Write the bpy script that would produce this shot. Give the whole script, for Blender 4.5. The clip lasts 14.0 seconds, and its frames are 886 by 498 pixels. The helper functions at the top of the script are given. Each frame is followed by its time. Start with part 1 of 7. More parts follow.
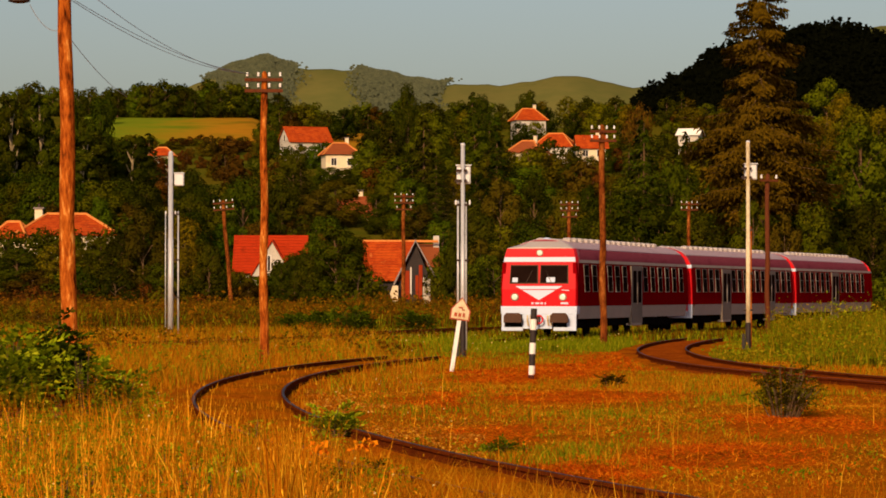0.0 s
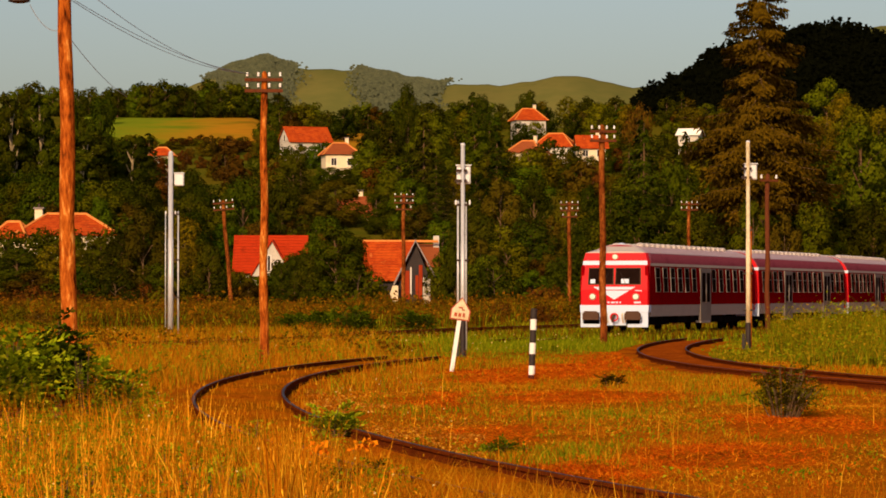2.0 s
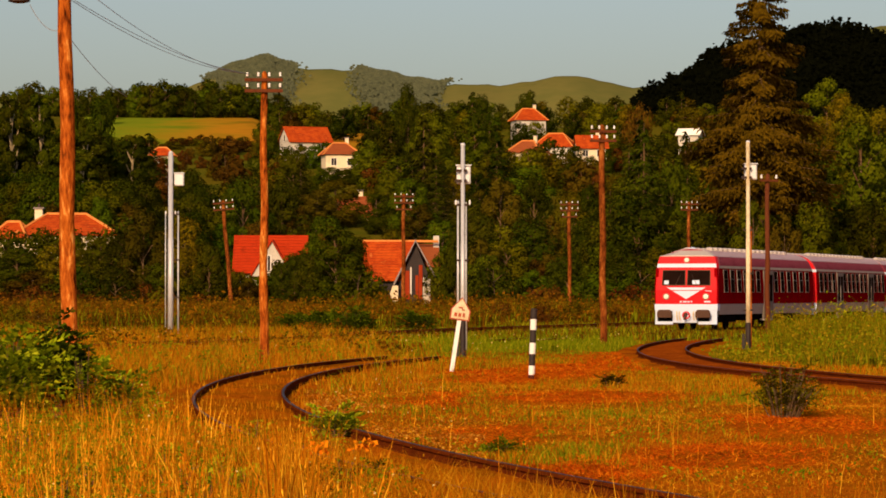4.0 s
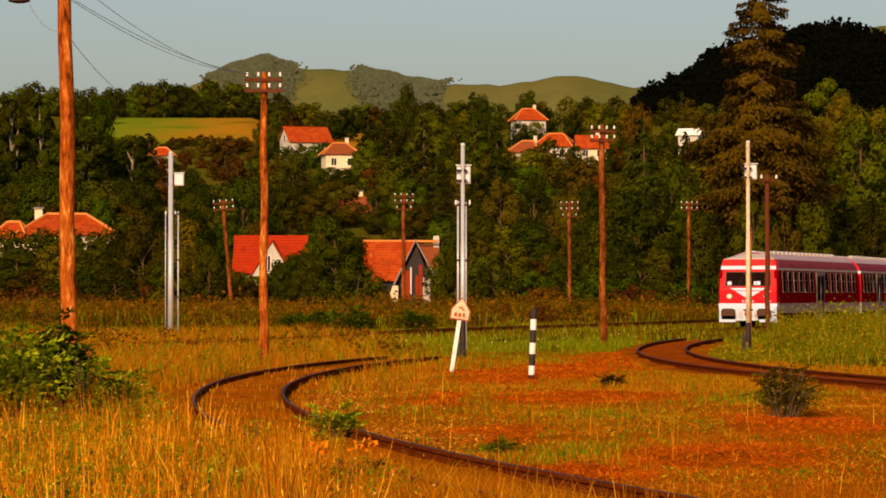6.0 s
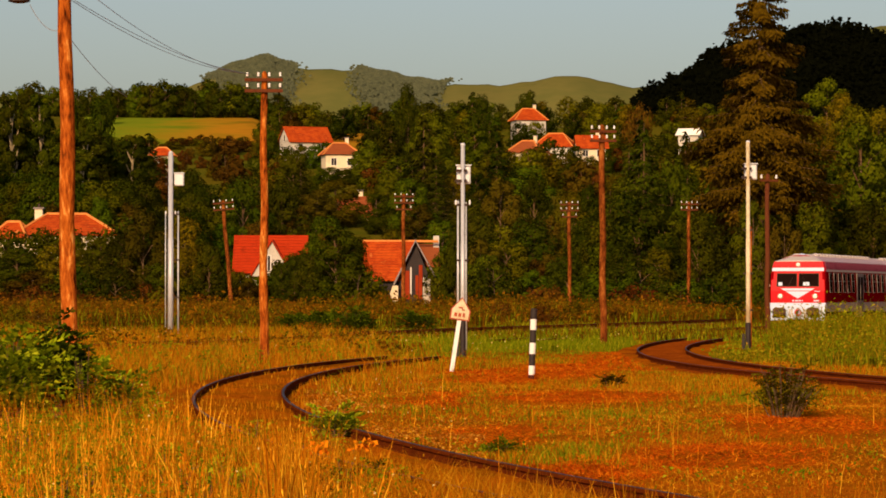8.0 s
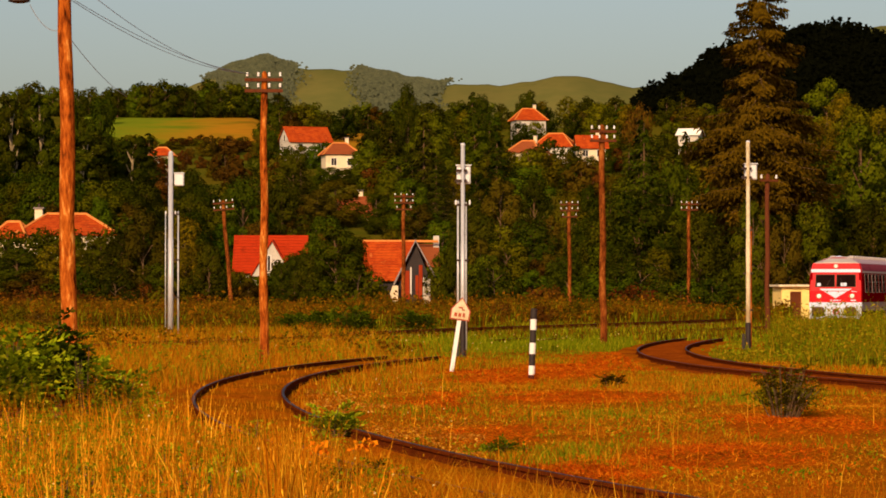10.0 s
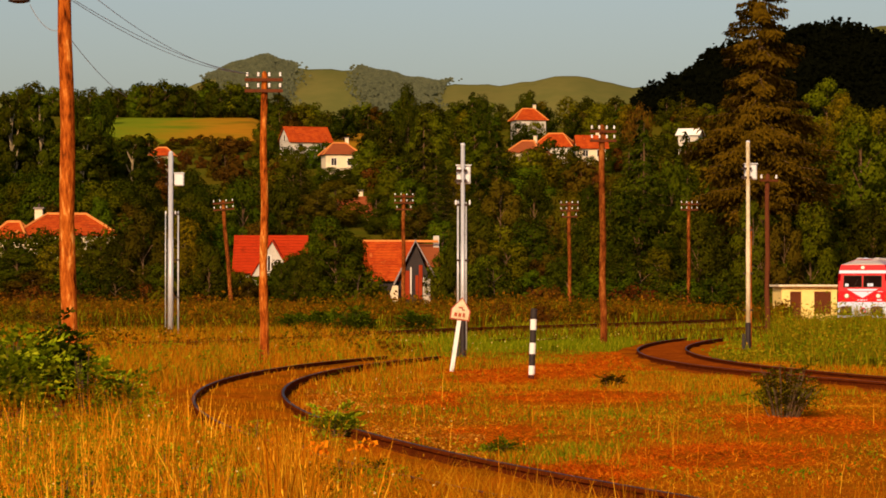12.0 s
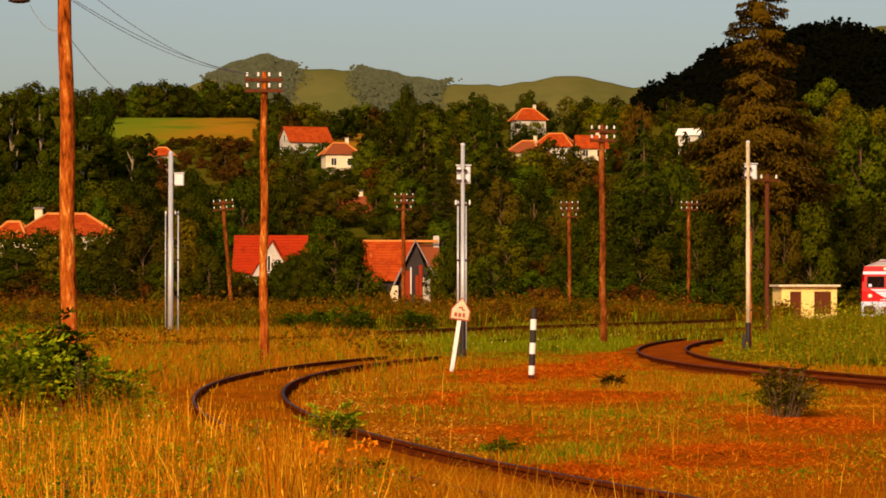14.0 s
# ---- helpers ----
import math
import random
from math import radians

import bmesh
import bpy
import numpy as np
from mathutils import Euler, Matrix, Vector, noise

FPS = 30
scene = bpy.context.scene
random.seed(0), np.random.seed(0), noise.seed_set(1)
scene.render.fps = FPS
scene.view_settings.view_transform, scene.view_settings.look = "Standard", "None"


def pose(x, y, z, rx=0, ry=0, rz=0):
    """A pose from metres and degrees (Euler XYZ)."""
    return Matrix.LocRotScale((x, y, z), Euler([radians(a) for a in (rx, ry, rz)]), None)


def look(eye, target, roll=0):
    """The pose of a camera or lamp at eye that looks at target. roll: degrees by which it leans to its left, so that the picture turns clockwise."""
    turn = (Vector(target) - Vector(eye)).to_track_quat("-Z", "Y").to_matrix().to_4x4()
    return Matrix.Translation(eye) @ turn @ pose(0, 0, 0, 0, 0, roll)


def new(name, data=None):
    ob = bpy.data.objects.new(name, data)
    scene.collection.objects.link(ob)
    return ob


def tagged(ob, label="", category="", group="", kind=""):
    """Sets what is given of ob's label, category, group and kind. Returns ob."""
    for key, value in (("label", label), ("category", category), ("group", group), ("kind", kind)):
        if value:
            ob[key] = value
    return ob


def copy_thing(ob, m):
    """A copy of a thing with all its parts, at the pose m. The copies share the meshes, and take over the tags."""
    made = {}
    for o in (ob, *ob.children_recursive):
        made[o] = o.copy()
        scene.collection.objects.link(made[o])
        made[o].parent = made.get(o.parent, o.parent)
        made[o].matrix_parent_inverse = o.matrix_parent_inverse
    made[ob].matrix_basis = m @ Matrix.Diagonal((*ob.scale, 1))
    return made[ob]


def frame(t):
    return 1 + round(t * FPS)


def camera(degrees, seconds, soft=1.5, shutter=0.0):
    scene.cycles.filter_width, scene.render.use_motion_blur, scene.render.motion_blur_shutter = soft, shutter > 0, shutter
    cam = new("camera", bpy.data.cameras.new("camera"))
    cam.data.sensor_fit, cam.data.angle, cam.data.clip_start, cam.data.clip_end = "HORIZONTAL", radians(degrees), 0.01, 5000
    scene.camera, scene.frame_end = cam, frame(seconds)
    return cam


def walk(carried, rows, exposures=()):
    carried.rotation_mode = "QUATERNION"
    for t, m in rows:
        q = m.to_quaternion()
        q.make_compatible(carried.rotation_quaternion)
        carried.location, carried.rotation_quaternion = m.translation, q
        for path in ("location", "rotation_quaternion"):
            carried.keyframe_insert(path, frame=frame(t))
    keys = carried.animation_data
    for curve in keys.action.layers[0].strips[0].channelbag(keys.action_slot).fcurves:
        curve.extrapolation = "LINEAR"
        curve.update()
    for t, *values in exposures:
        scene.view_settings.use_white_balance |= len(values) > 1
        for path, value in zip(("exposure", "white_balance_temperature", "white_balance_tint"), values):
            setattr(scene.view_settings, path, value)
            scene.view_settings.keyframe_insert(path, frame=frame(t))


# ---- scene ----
EYE = Vector((0.0, 0.0, 1.85))
LENS = 15.0
cam = camera(LENS, 14.0, soft=1.75)
START = look(EYE, EYE + Vector((0.0, 100.0, 1.3434)))
walk(cam, [(0.0, START), (14.0, START)], [(0.0, -0.04, 6400, 16), (1.0, -0.02, 6400, 16), (1.7, 0.1, 6400, 16), (14.0, 0.1, 6400, 16)])

# ---- light: a low evening sun behind the tripod, to its left ----
SUN_EL, SUN_AZ = 24.0, 195.0
world = bpy.data.worlds.new("evening_sky")
scene.world = world
world.use_nodes = True
wn = world.node_tree.nodes
sky = wn.new("ShaderNodeTexSky")
sky.sky_type = "NISHITA"
sky.sun_disc = False
sky.sun_elevation, sky.sun_rotation = radians(SUN_EL), radians(SUN_AZ)
sky.air_density, sky.dust_density, sky.ozone_density = 1.0, 2.5, 0.5
wn["Background"].inputs["Strength"].default_value = 0.09
world.node_tree.links.new(sky.outputs[0], wn["Background"].inputs["Color"])
sun_data = bpy.data.lights.new("sun", "SUN")
sun_data.energy, sun_data.angle, sun_data.color = 4.25, radians(0.5), (1.0, 0.655, 0.35)
sun = new("sun", sun_data)
sun_way = Vector((math.sin(radians(SUN_AZ)) * math.cos(radians(SUN_EL)), math.cos(radians(SUN_AZ)) * math.cos(radians(SUN_EL)), math.sin(radians(SUN_EL))))
sun.matrix_world = look(sun_way * 60, (0, 0, 0))

# ---- bearings from the tripod ----
TICK = math.tan(radians(LENS / 2)) / 784.0


def sight(x, y, d):
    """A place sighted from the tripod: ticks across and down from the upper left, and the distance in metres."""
    return Vector(((x - 784.0) * TICK * d, d, EYE.z + (521.0 - y) * TICK * d))


# ---- materials ----
def ramp_of(nt, stops):
    r = nt.nodes.new("ShaderNodeValToRGB")
    r.color_ramp.elements[0].position, r.color_ramp.elements[0].color = stops[0][0], (*stops[0][1], 1)
    r.color_ramp.elements[1].position, r.color_ramp.elements[1].color = stops[-1][0], (*stops[-1][1], 1)
    for p, c in stops[1:-1]:
        e = r.color_ramp.elements.new(p)
        e.color = (*c, 1)
    return r


def surface(name, colours, size=1.0, fine=8.0, rough=0.8, metal=0.0, bump=0.3, bump_size=None, stretch=(1, 1, 1), source="noise", spread=0.35, coords="Object", translucent=0.0, depth=0.02, spec=0.3):
    """A surface with variation at two scales: broad patches of the colours, and fine grain."""
    m = bpy.data.materials.new(name)
    m.use_nodes = True
    nt = m.node_tree
    bsdf = nt.nodes["Principled BSDF"]
    bsdf.inputs["Roughness"].default_value = rough
    bsdf.inputs["Metallic"].default_value = metal
    bsdf.inputs["Specular IOR Level"].default_value = spec
    co = nt.nodes.new("ShaderNodeTexCoord")
    mp = nt.nodes.new("ShaderNodeMapping")
    mp.inputs["Scale"].default_value = stretch
    nt.links.new(co.outputs[coords], mp.inputs[0])
    n1 = nt.nodes.new("ShaderNodeTexNoise")
    n1.inputs["Scale"].default_value, n1.inputs["Detail"].default_value = size, 4
    n2 = nt.nodes.new("ShaderNodeTexNoise")
    n2.inputs["Scale"].default_value, n2.inputs["Detail"].default_value = fine, 5
    nt.links.new(mp.outputs[0], n1.inputs["Vector"])
    nt.links.new(mp.outputs[0], n2.inputs["Vector"])
    k = len(colours)
    ramp = ramp_of(nt, [(0.5 + spread * (i / max(1, k - 1) - 0.5) * 1.6, c) for i, c in enumerate(colours)])
    mix = nt.nodes.new("ShaderNodeMath")
    mix.operation = "MULTIPLY_ADD"
    mix.inputs[1].default_value = 0.35
    add = nt.nodes.new("ShaderNodeMath")
    add.operation = "MULTIPLY_ADD"
    add.inputs[1].default_value, add.inputs[2].default_value = 0.65, 0.0
    nt.links.new(n2.outputs[0], mix.inputs[0])
    if source == "noise":
        nt.links.new(n1.outputs[0], add.inputs[0])
        nt.links.new(add.outputs[0], mix.inputs[2])
        nt.links.new(mix.outputs[0], ramp.inputs[0])
    else:
        geo = nt.nodes.new("ShaderNodeNewGeometry" if source == "island" else "ShaderNodeObjectInfo")
        blend = nt.nodes.new("ShaderNodeMath")
        blend.operation = "MULTIPLY_ADD"
        blend.inputs[1].default_value = 0.8
        low = nt.nodes.new("ShaderNodeMath")
        low.operation = "MULTIPLY"
        low.inputs[1].default_value = 0.22
        nt.links.new(n1.outputs[0], low.inputs[0])
        nt.links.new(geo.outputs["Random Per Island" if source == "island" else "Random"], blend.inputs[0])
        nt.links.new(low.outputs[0], blend.inputs[2])
        nt.links.new(blend.outputs[0], ramp.inputs[0])
    nt.links.new(ramp.outputs[0], bsdf.inputs["Base Color"])
    if bump:
        bp = nt.nodes.new("ShaderNodeBump")
        bp.inputs["Strength"].default_value, bp.inputs["Distance"].default_value = bump, depth
        n3 = nt.nodes.new("ShaderNodeTexNoise")
        n3.inputs["Scale"].default_value, n3.inputs["Detail"].default_value = bump_size or fine, 3
        nt.links.new(mp.outputs[0], n3.inputs["Vector"])
        nt.links.new(n3.outputs[0], bp.inputs["Height"])
        nt.links.new(bp.outputs[0], bsdf.inputs["Normal"])
    if translucent:
        tr = nt.nodes.new("ShaderNodeBsdfTranslucent")
        nt.links.new(ramp.outputs[0], tr.inputs["Color"])
        ms = nt.nodes.new("ShaderNodeMixShader")
        ms.inputs[0].default_value = translucent
        nt.links.new(bsdf.outputs[0], ms.inputs[1])
        nt.links.new(tr.outputs[0], ms.inputs[2])
        nt.links.new(ms.outputs[0], nt.nodes["Material Output"].inputs["Surface"])
    return m


M = {}
M["earth"] = surface("meadow_earth", [(0.07, 0.015, 0.0006), (0.44, 0.105, 0.002), (0.26, 0.08, 0.0015), (0.7, 0.26, 0.01)], 0.5, 7.0, 0.95, bump=1.0, depth=0.08, spec=0.0)
M["dry"] = surface("dry_grass_blades", [(0.05, 0.011, 0.0004), (0.36, 0.1, 0.0012), (0.5, 0.165, 0.0016), (0.3, 0.125, 0.0016), (0.76, 0.38, 0.012)], 0.35, 4, 0.7, source="island", bump=0, spread=0.55, translucent=0.25, spec=0.0)
M["green"] = surface("green_grass_blades", [(0.03, 0.05, 0.0008), (0.16, 0.185, 0.002), (0.12, 0.17, 0.0016), (0.38, 0.33, 0.008)], 0.35, 4, 0.7, source="island", bump=0, spread=0.55, translucent=0.25, spec=0.0)
M["hay"] = surface("mown_hay", [(0.13, 0.012, 0.0005), (0.7, 0.12, 0.0014), (0.48, 0.068, 0.001), (0.9, 0.3, 0.006)], 0.5, 5, 0.85, source="island", bump=0, spread=0.55, translucent=0.1, spec=0.0)
M["straw"] = surface("bright_straw_stalks", [(0.38, 0.105, 0.001), (0.7, 0.25, 0.004), (0.88, 0.46, 0.02)], 0.5, 5, 0.6, source="island", bump=0, spread=0.5, translucent=0.15, spec=0.0)
M["brownweed"] = surface("brown_seeding_weeds", [(0.028, 0.018, 0.0008), (0.14, 0.052, 0.0015), (0.06, 0.052, 0.0014), (0.24, 0.095, 0.003)], 0.25, 4, 0.8, source="island", bump=0, spread=0.5, translucent=0.2, spec=0.0)
M["goldweed"] = surface("yellow_green_weeds", [(0.05, 0.05, 0.001), (0.2, 0.135, 0.002), (0.11, 0.11, 0.0016), (0.42, 0.25, 0.008)], 0.4, 4, 0.8, source="island", bump=0, spread=0.5, translucent=0.25, spec=0.0)
M["flower"] = surface("pale_flower_heads", [(0.5, 0.36, 0.06), (0.72, 0.6, 0.22)], 3, 9, 0.7, source="island", bump=0)
M["orange"] = surface("orange_flower_heads", [(0.6, 0.14, 0.002), (0.72, 0.23, 0.003)], 3, 9, 0.7, source="island", bump=0, spec=0.0)
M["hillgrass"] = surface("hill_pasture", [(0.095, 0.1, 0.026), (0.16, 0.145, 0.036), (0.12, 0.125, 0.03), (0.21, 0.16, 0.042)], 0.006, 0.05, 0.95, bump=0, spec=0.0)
def field_surface():
    """Pasture passing into stubble along the slope, with a wandering border."""
    m = surface("hillside_field", [(0.1, 0.15, 0.006), (0.18, 0.23, 0.009), (0.14, 0.19, 0.008)], 0.05, 0.5, 0.95, bump=0, spec=0.0)
    nt = m.node_tree
    grass = [n for n in nt.nodes if n.type == "VALTORGB"][0]
    noise = [n for n in nt.nodes if n.type == "TEX_NOISE"][0]
    straw = ramp_of(nt, [(0.35, (0.24, 0.11, 0.006)), (0.5, (0.46, 0.2, 0.01)), (0.65, (0.32, 0.18, 0.008))])
    nt.links.new(noise.outputs[0], straw.inputs[0])
    co = nt.nodes.new("ShaderNodeTexCoord")
    xyz = nt.nodes.new("ShaderNodeSeparateXYZ")
    nt.links.new(co.outputs["Object"], xyz.inputs[0])
    wob = nt.nodes.new("ShaderNodeMath")
    wob.operation = "MULTIPLY_ADD"
    wob.inputs[1].default_value = 60.0
    nt.links.new(noise.outputs[0], wob.inputs[0])
    nt.links.new(xyz.outputs["X"], wob.inputs[2])
    step = nt.nodes.new("ShaderNodeMapRange")
    step.inputs["From Min"].default_value, step.inputs["From Max"].default_value = -37.0, -17.0
    nt.links.new(wob.outputs[0], step.inputs["Value"])
    mix = nt.nodes.new("ShaderNodeMix")
    mix.data_type = "RGBA"
    nt.links.new(step.outputs[0], mix.inputs["Factor"])
    nt.links.new(grass.outputs[0], mix.inputs[6])
    nt.links.new(straw.outputs[0], mix.inputs[7])
    nt.links.new(mix.outputs[2], nt.nodes["Principled BSDF"].inputs["Base Color"])
    return m


M["field"] = field_surface()
M["slope"] = surface("rough_hillside_grass", [(0.05, 0.045, 0.003), (0.13, 0.095, 0.006), (0.08, 0.09, 0.005), (0.17, 0.1, 0.008)], 0.06, 0.7, 0.95, bump=0, spec=0.0)
M["rust"] = surface("rusty_rail_steel", [(0.024, 0.006, 0.002), (0.14, 0.028, 0.004), (0.075, 0.015, 0.003)], 1.2, 14, 0.8, 0.0, 0.35, spec=0.0)
M["railtop"] = surface("worn_rail_head", [(0.03, 0.014, 0.009), (0.075, 0.04, 0.028)], 1.5, 10, 0.6, 0.2, 0.1, spec=0.1)
M["sleeper"] = surface("weathered_sleeper_wood", [(0.05, 0.025, 0.012), (0.13, 0.06, 0.025), (0.2, 0.11, 0.05)], 1.0, 9, 0.9, source="object", stretch=(1, 4, 4), bump=0.5, spec=0.05)
M["ballast"] = surface("rust_stained_ballast", [(0.12, 0.022, 0.002), (0.34, 0.07, 0.004), (0.22, 0.042, 0.003), (0.46, 0.13, 0.012)], 0.6, 7, 0.95, bump=1.0, depth=0.05, spec=0.0)
M["stone"] = surface("ballast_stones", [(0.1, 0.024, 0.002), (0.36, 0.115, 0.006), (0.22, 0.07, 0.004), (0.56, 0.27, 0.03)], 0.6, 7, 0.95, source="island", bump=0, spread=0.5, spec=0.0)
M["polewood"] = surface("tarred_pole_wood", [(0.02, 0.005, 0.002), (0.26, 0.055, 0.006), (0.46, 0.12, 0.012), (0.78, 0.36, 0.08)], 2.2, 8, 0.9, stretch=(3.0, 3.0, 0.8), bump=1.0, depth=0.05, spread=0.2, spec=0.0)
M["polebrown"] = surface("brown_pole_wood", [(0.02, 0.006, 0.002), (0.13, 0.032, 0.006), (0.24, 0.065, 0.01), (0.38, 0.14, 0.03)], 2.2, 8, 0.9, stretch=(3.0, 3.0, 1.0), bump=1.0, depth=0.05, spread=0.2, spec=0.0)
M["darkwood"] = surface("shaded_creosote_wood", [(0.04, 0.014, 0.006), (0.12, 0.035, 0.012), (0.075, 0.022, 0.008)], 1.6, 9, 0.85, stretch=(5, 5, 0.7), bump=0.6, depth=0.03, spec=0.05)
M["insulator"] = surface("glazed_white_porcelain", [(0.7, 0.68, 0.64), (0.85, 0.84, 0.8)], 5, 20, 0.2, bump=0)
M["iron"] = surface("dark_iron", [(0.02, 0.014, 0.012), (0.06, 0.035, 0.025)], 2, 12, 0.6, 0.6, 0.2)
M["silver"] = surface("aluminium_painted_steel", [(0.36, 0.37, 0.38), (0.52, 0.53, 0.54), (0.44, 0.45, 0.46)], 0.7, 12, 0.45, 0.25, 0.1, stretch=(3, 3, 0.6))
M["cream"] = surface("cream_painted_steel", [(0.34, 0.16, 0.06), (0.5, 0.4, 0.22), (0.66, 0.56, 0.36), (0.46, 0.26, 0.1)], 1.4, 10, 0.55, 0.0, 0.1, stretch=(2, 2, 0.8), spread=0.25)
M["boxgrey"] = surface("pale_grey_enamel", [(0.55, 0.57, 0.58), (0.7, 0.71, 0.7)], 2, 12, 0.4, 0.1, 0.05)
M["wire"] = surface("dull_copper_wire", [(0.2, 0.19, 0.19), (0.28, 0.27, 0.27)], 2, 12, 0.5, 0.5, 0)
M["white"] = surface("chalky_white_paint", [(0.62, 0.58, 0.5), (0.8, 0.78, 0.72), (0.72, 0.66, 0.55)], 2.5, 16, 0.6, bump=0.15)
M["black"] = surface("worn_black_paint", [(0.012, 0.01, 0.01), (0.035, 0.02, 0.014)], 3, 16, 0.6, bump=0.15)
M["signred"] = surface("rust_red_sign_border", [(0.25, 0.03, 0.01), (0.4, 0.07, 0.015)], 4, 18, 0.6, bump=0.1)
M["plaster"] = surface("cream_wall_plaster", [(0.62, 0.5, 0.3), (0.74, 0.62, 0.4), (0.55, 0.42, 0.24)], 0.6, 6, 0.9, bump=0.3)
M["whiteplaster"] = surface("whitewashed_plaster", [(0.34, 0.31, 0.26), (0.52, 0.48, 0.4), (0.44, 0.4, 0.33)], 0.5, 6, 0.9, bump=0.3)
M["hutyellow"] = surface("yellow_limewash", [(0.74, 0.52, 0.13), (0.88, 0.68, 0.22), (0.7, 0.46, 0.1)], 0.8, 7, 0.9, bump=0.3)
M["tile"] = surface("orange_clay_tiles", [(0.16, 0.018, 0.003), (0.46, 0.075, 0.008), (0.3, 0.036, 0.005), (0.75, 0.26, 0.05)], 1.1, 6, 0.85, bump=0.5, depth=0.03, source="noise", spec=0.05)
M["tilered"] = surface("red_clay_tiles", [(0.17, 0.014, 0.003), (0.4, 0.034, 0.005), (0.26, 0.02, 0.004)], 0.9, 6, 0.85, bump=0.5, depth=0.03, spec=0.05)
M["hiptile"] = surface("pale_ridge_tiles", [(0.4, 0.1, 0.02), (0.7, 0.26, 0.06), (0.55, 0.16, 0.03)], 1.4, 7, 0.85, bump=0.4, spec=0.05)
M["tilebrown"] = surface("brown_weathered_tiles", [(0.16, 0.04, 0.014), (0.28, 0.075, 0.022), (0.22, 0.055, 0.016)], 0.6, 5, 0.85, bump=0.5, depth=0.03, spec=0.05)
M["slate"] = surface("grey_sheet_metal", [(0.16, 0.13, 0.12), (0.24, 0.2, 0.19)], 0.7, 6, 0.5, 0.3, 0.2)
# house boards with the shade of the recessed front in their colour
M["house_shade"] = surface("shaded_house_boards", [(0.015, 0.012, 0.012), (0.04, 0.028, 0.024)], 1.2, 8, 0.8, bump=0.3)
M["housered"] = surface("red_stained_boards", [(0.22, 0.022, 0.006), (0.32, 0.045, 0.01)], 1.2, 8, 0.8, stretch=(5, 5, 0.6), bump=0.3, spec=0.05)
M["pane"] = surface("dark_window_glass", [(0.006, 0.003, 0.002), (0.016, 0.008, 0.006)], 1.0, 5, 0.1, bump=0, spec=0.0)
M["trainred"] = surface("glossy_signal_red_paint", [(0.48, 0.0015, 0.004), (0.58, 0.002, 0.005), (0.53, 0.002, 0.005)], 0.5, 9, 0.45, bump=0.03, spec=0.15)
# the coach red darkened: shade of the sunless sides is in the colour
M["trainside"] = surface("shaded_red_paint", [(0.12, 0.0008, 0.0015), (0.2, 0.001, 0.002), (0.16, 0.001, 0.0018)], 0.5, 9, 0.6, bump=0.03, spec=0.0)
M["trainwhite"] = surface("white_coach_paint", [(0.48, 0.58, 0.74), (0.58, 0.68, 0.84)], 0.8, 11, 0.45, bump=0.04, spec=0.15)
M["traingrey"] = surface("light_grey_skirt_paint", [(0.27, 0.235, 0.2), (0.4, 0.35, 0.29), (0.33, 0.29, 0.24)], 0.6, 9, 0.6, bump=0.06, spec=0.0)
M["trainroof"] = surface("faded_grey_roof", [(0.34, 0.22, 0.24), (0.5, 0.36, 0.37), (0.42, 0.28, 0.3)], 0.7, 8, 0.6, bump=0.06, stretch=(1, 0.35, 1), spec=0.05)
M["roofside"] = surface("purple_red_roof_shoulder", [(0.14, 0.02, 0.035), (0.25, 0.055, 0.075), (0.19, 0.036, 0.05)], 0.7, 8, 0.55, bump=0.06, stretch=(1, 0.35, 1), spec=0.0)
M["roofend"] = surface("dusty_beige_roof_cap", [(0.42, 0.36, 0.32), (0.55, 0.49, 0.44)], 0.7, 9, 0.6, bump=0.06)
M["doorgrey"] = surface("grey_door_paint", [(0.11, 0.09, 0.07), (0.2, 0.165, 0.13), (0.15, 0.12, 0.1)], 0.9, 9, 0.5, bump=0.05, spec=0.1)
# dark to bright patches paint uneven glints along the metal
M["alu"] = surface("glint_patched_aluminium", [(0.02, 0.01, 0.01), (0.07, 0.05, 0.045), (0.24, 0.22, 0.2), (0.62, 0.58, 0.54)], 1.1, 3.0, 0.35, 0.0, 0.03, spread=0.3, coords="Object")
M["under"] = surface("oily_underframe_steel", [(0.004, 0.0035, 0.003), (0.012, 0.01, 0.009)], 1.5, 10, 0.8, 0.0, 0.2, spec=0.0)
M["rubber"] = surface("brown_dusted_rubber", [(0.05, 0.022, 0.012), (0.09, 0.042, 0.02)], 2, 12, 0.8, bump=0.2)
M["lens"] = surface("frosted_lamp_glass", [(0.75, 0.68, 0.55), (0.88, 0.84, 0.74)], 4, 20, 0.15, bump=0)
M["bark"] = surface("tree_bark", [(0.05, 0.03, 0.015), (0.12, 0.07, 0.03), (0.2, 0.14, 0.08)], 1.5, 9, 0.9, stretch=(3, 3, 0.6), bump=0.6, spec=0.05)
M["palebark"] = surface("pale_birch_bark", [(0.2, 0.15, 0.08), (0.4, 0.32, 0.18)], 1.5, 9, 0.9, stretch=(3, 3, 0.6), bump=0.4, spec=0.05)


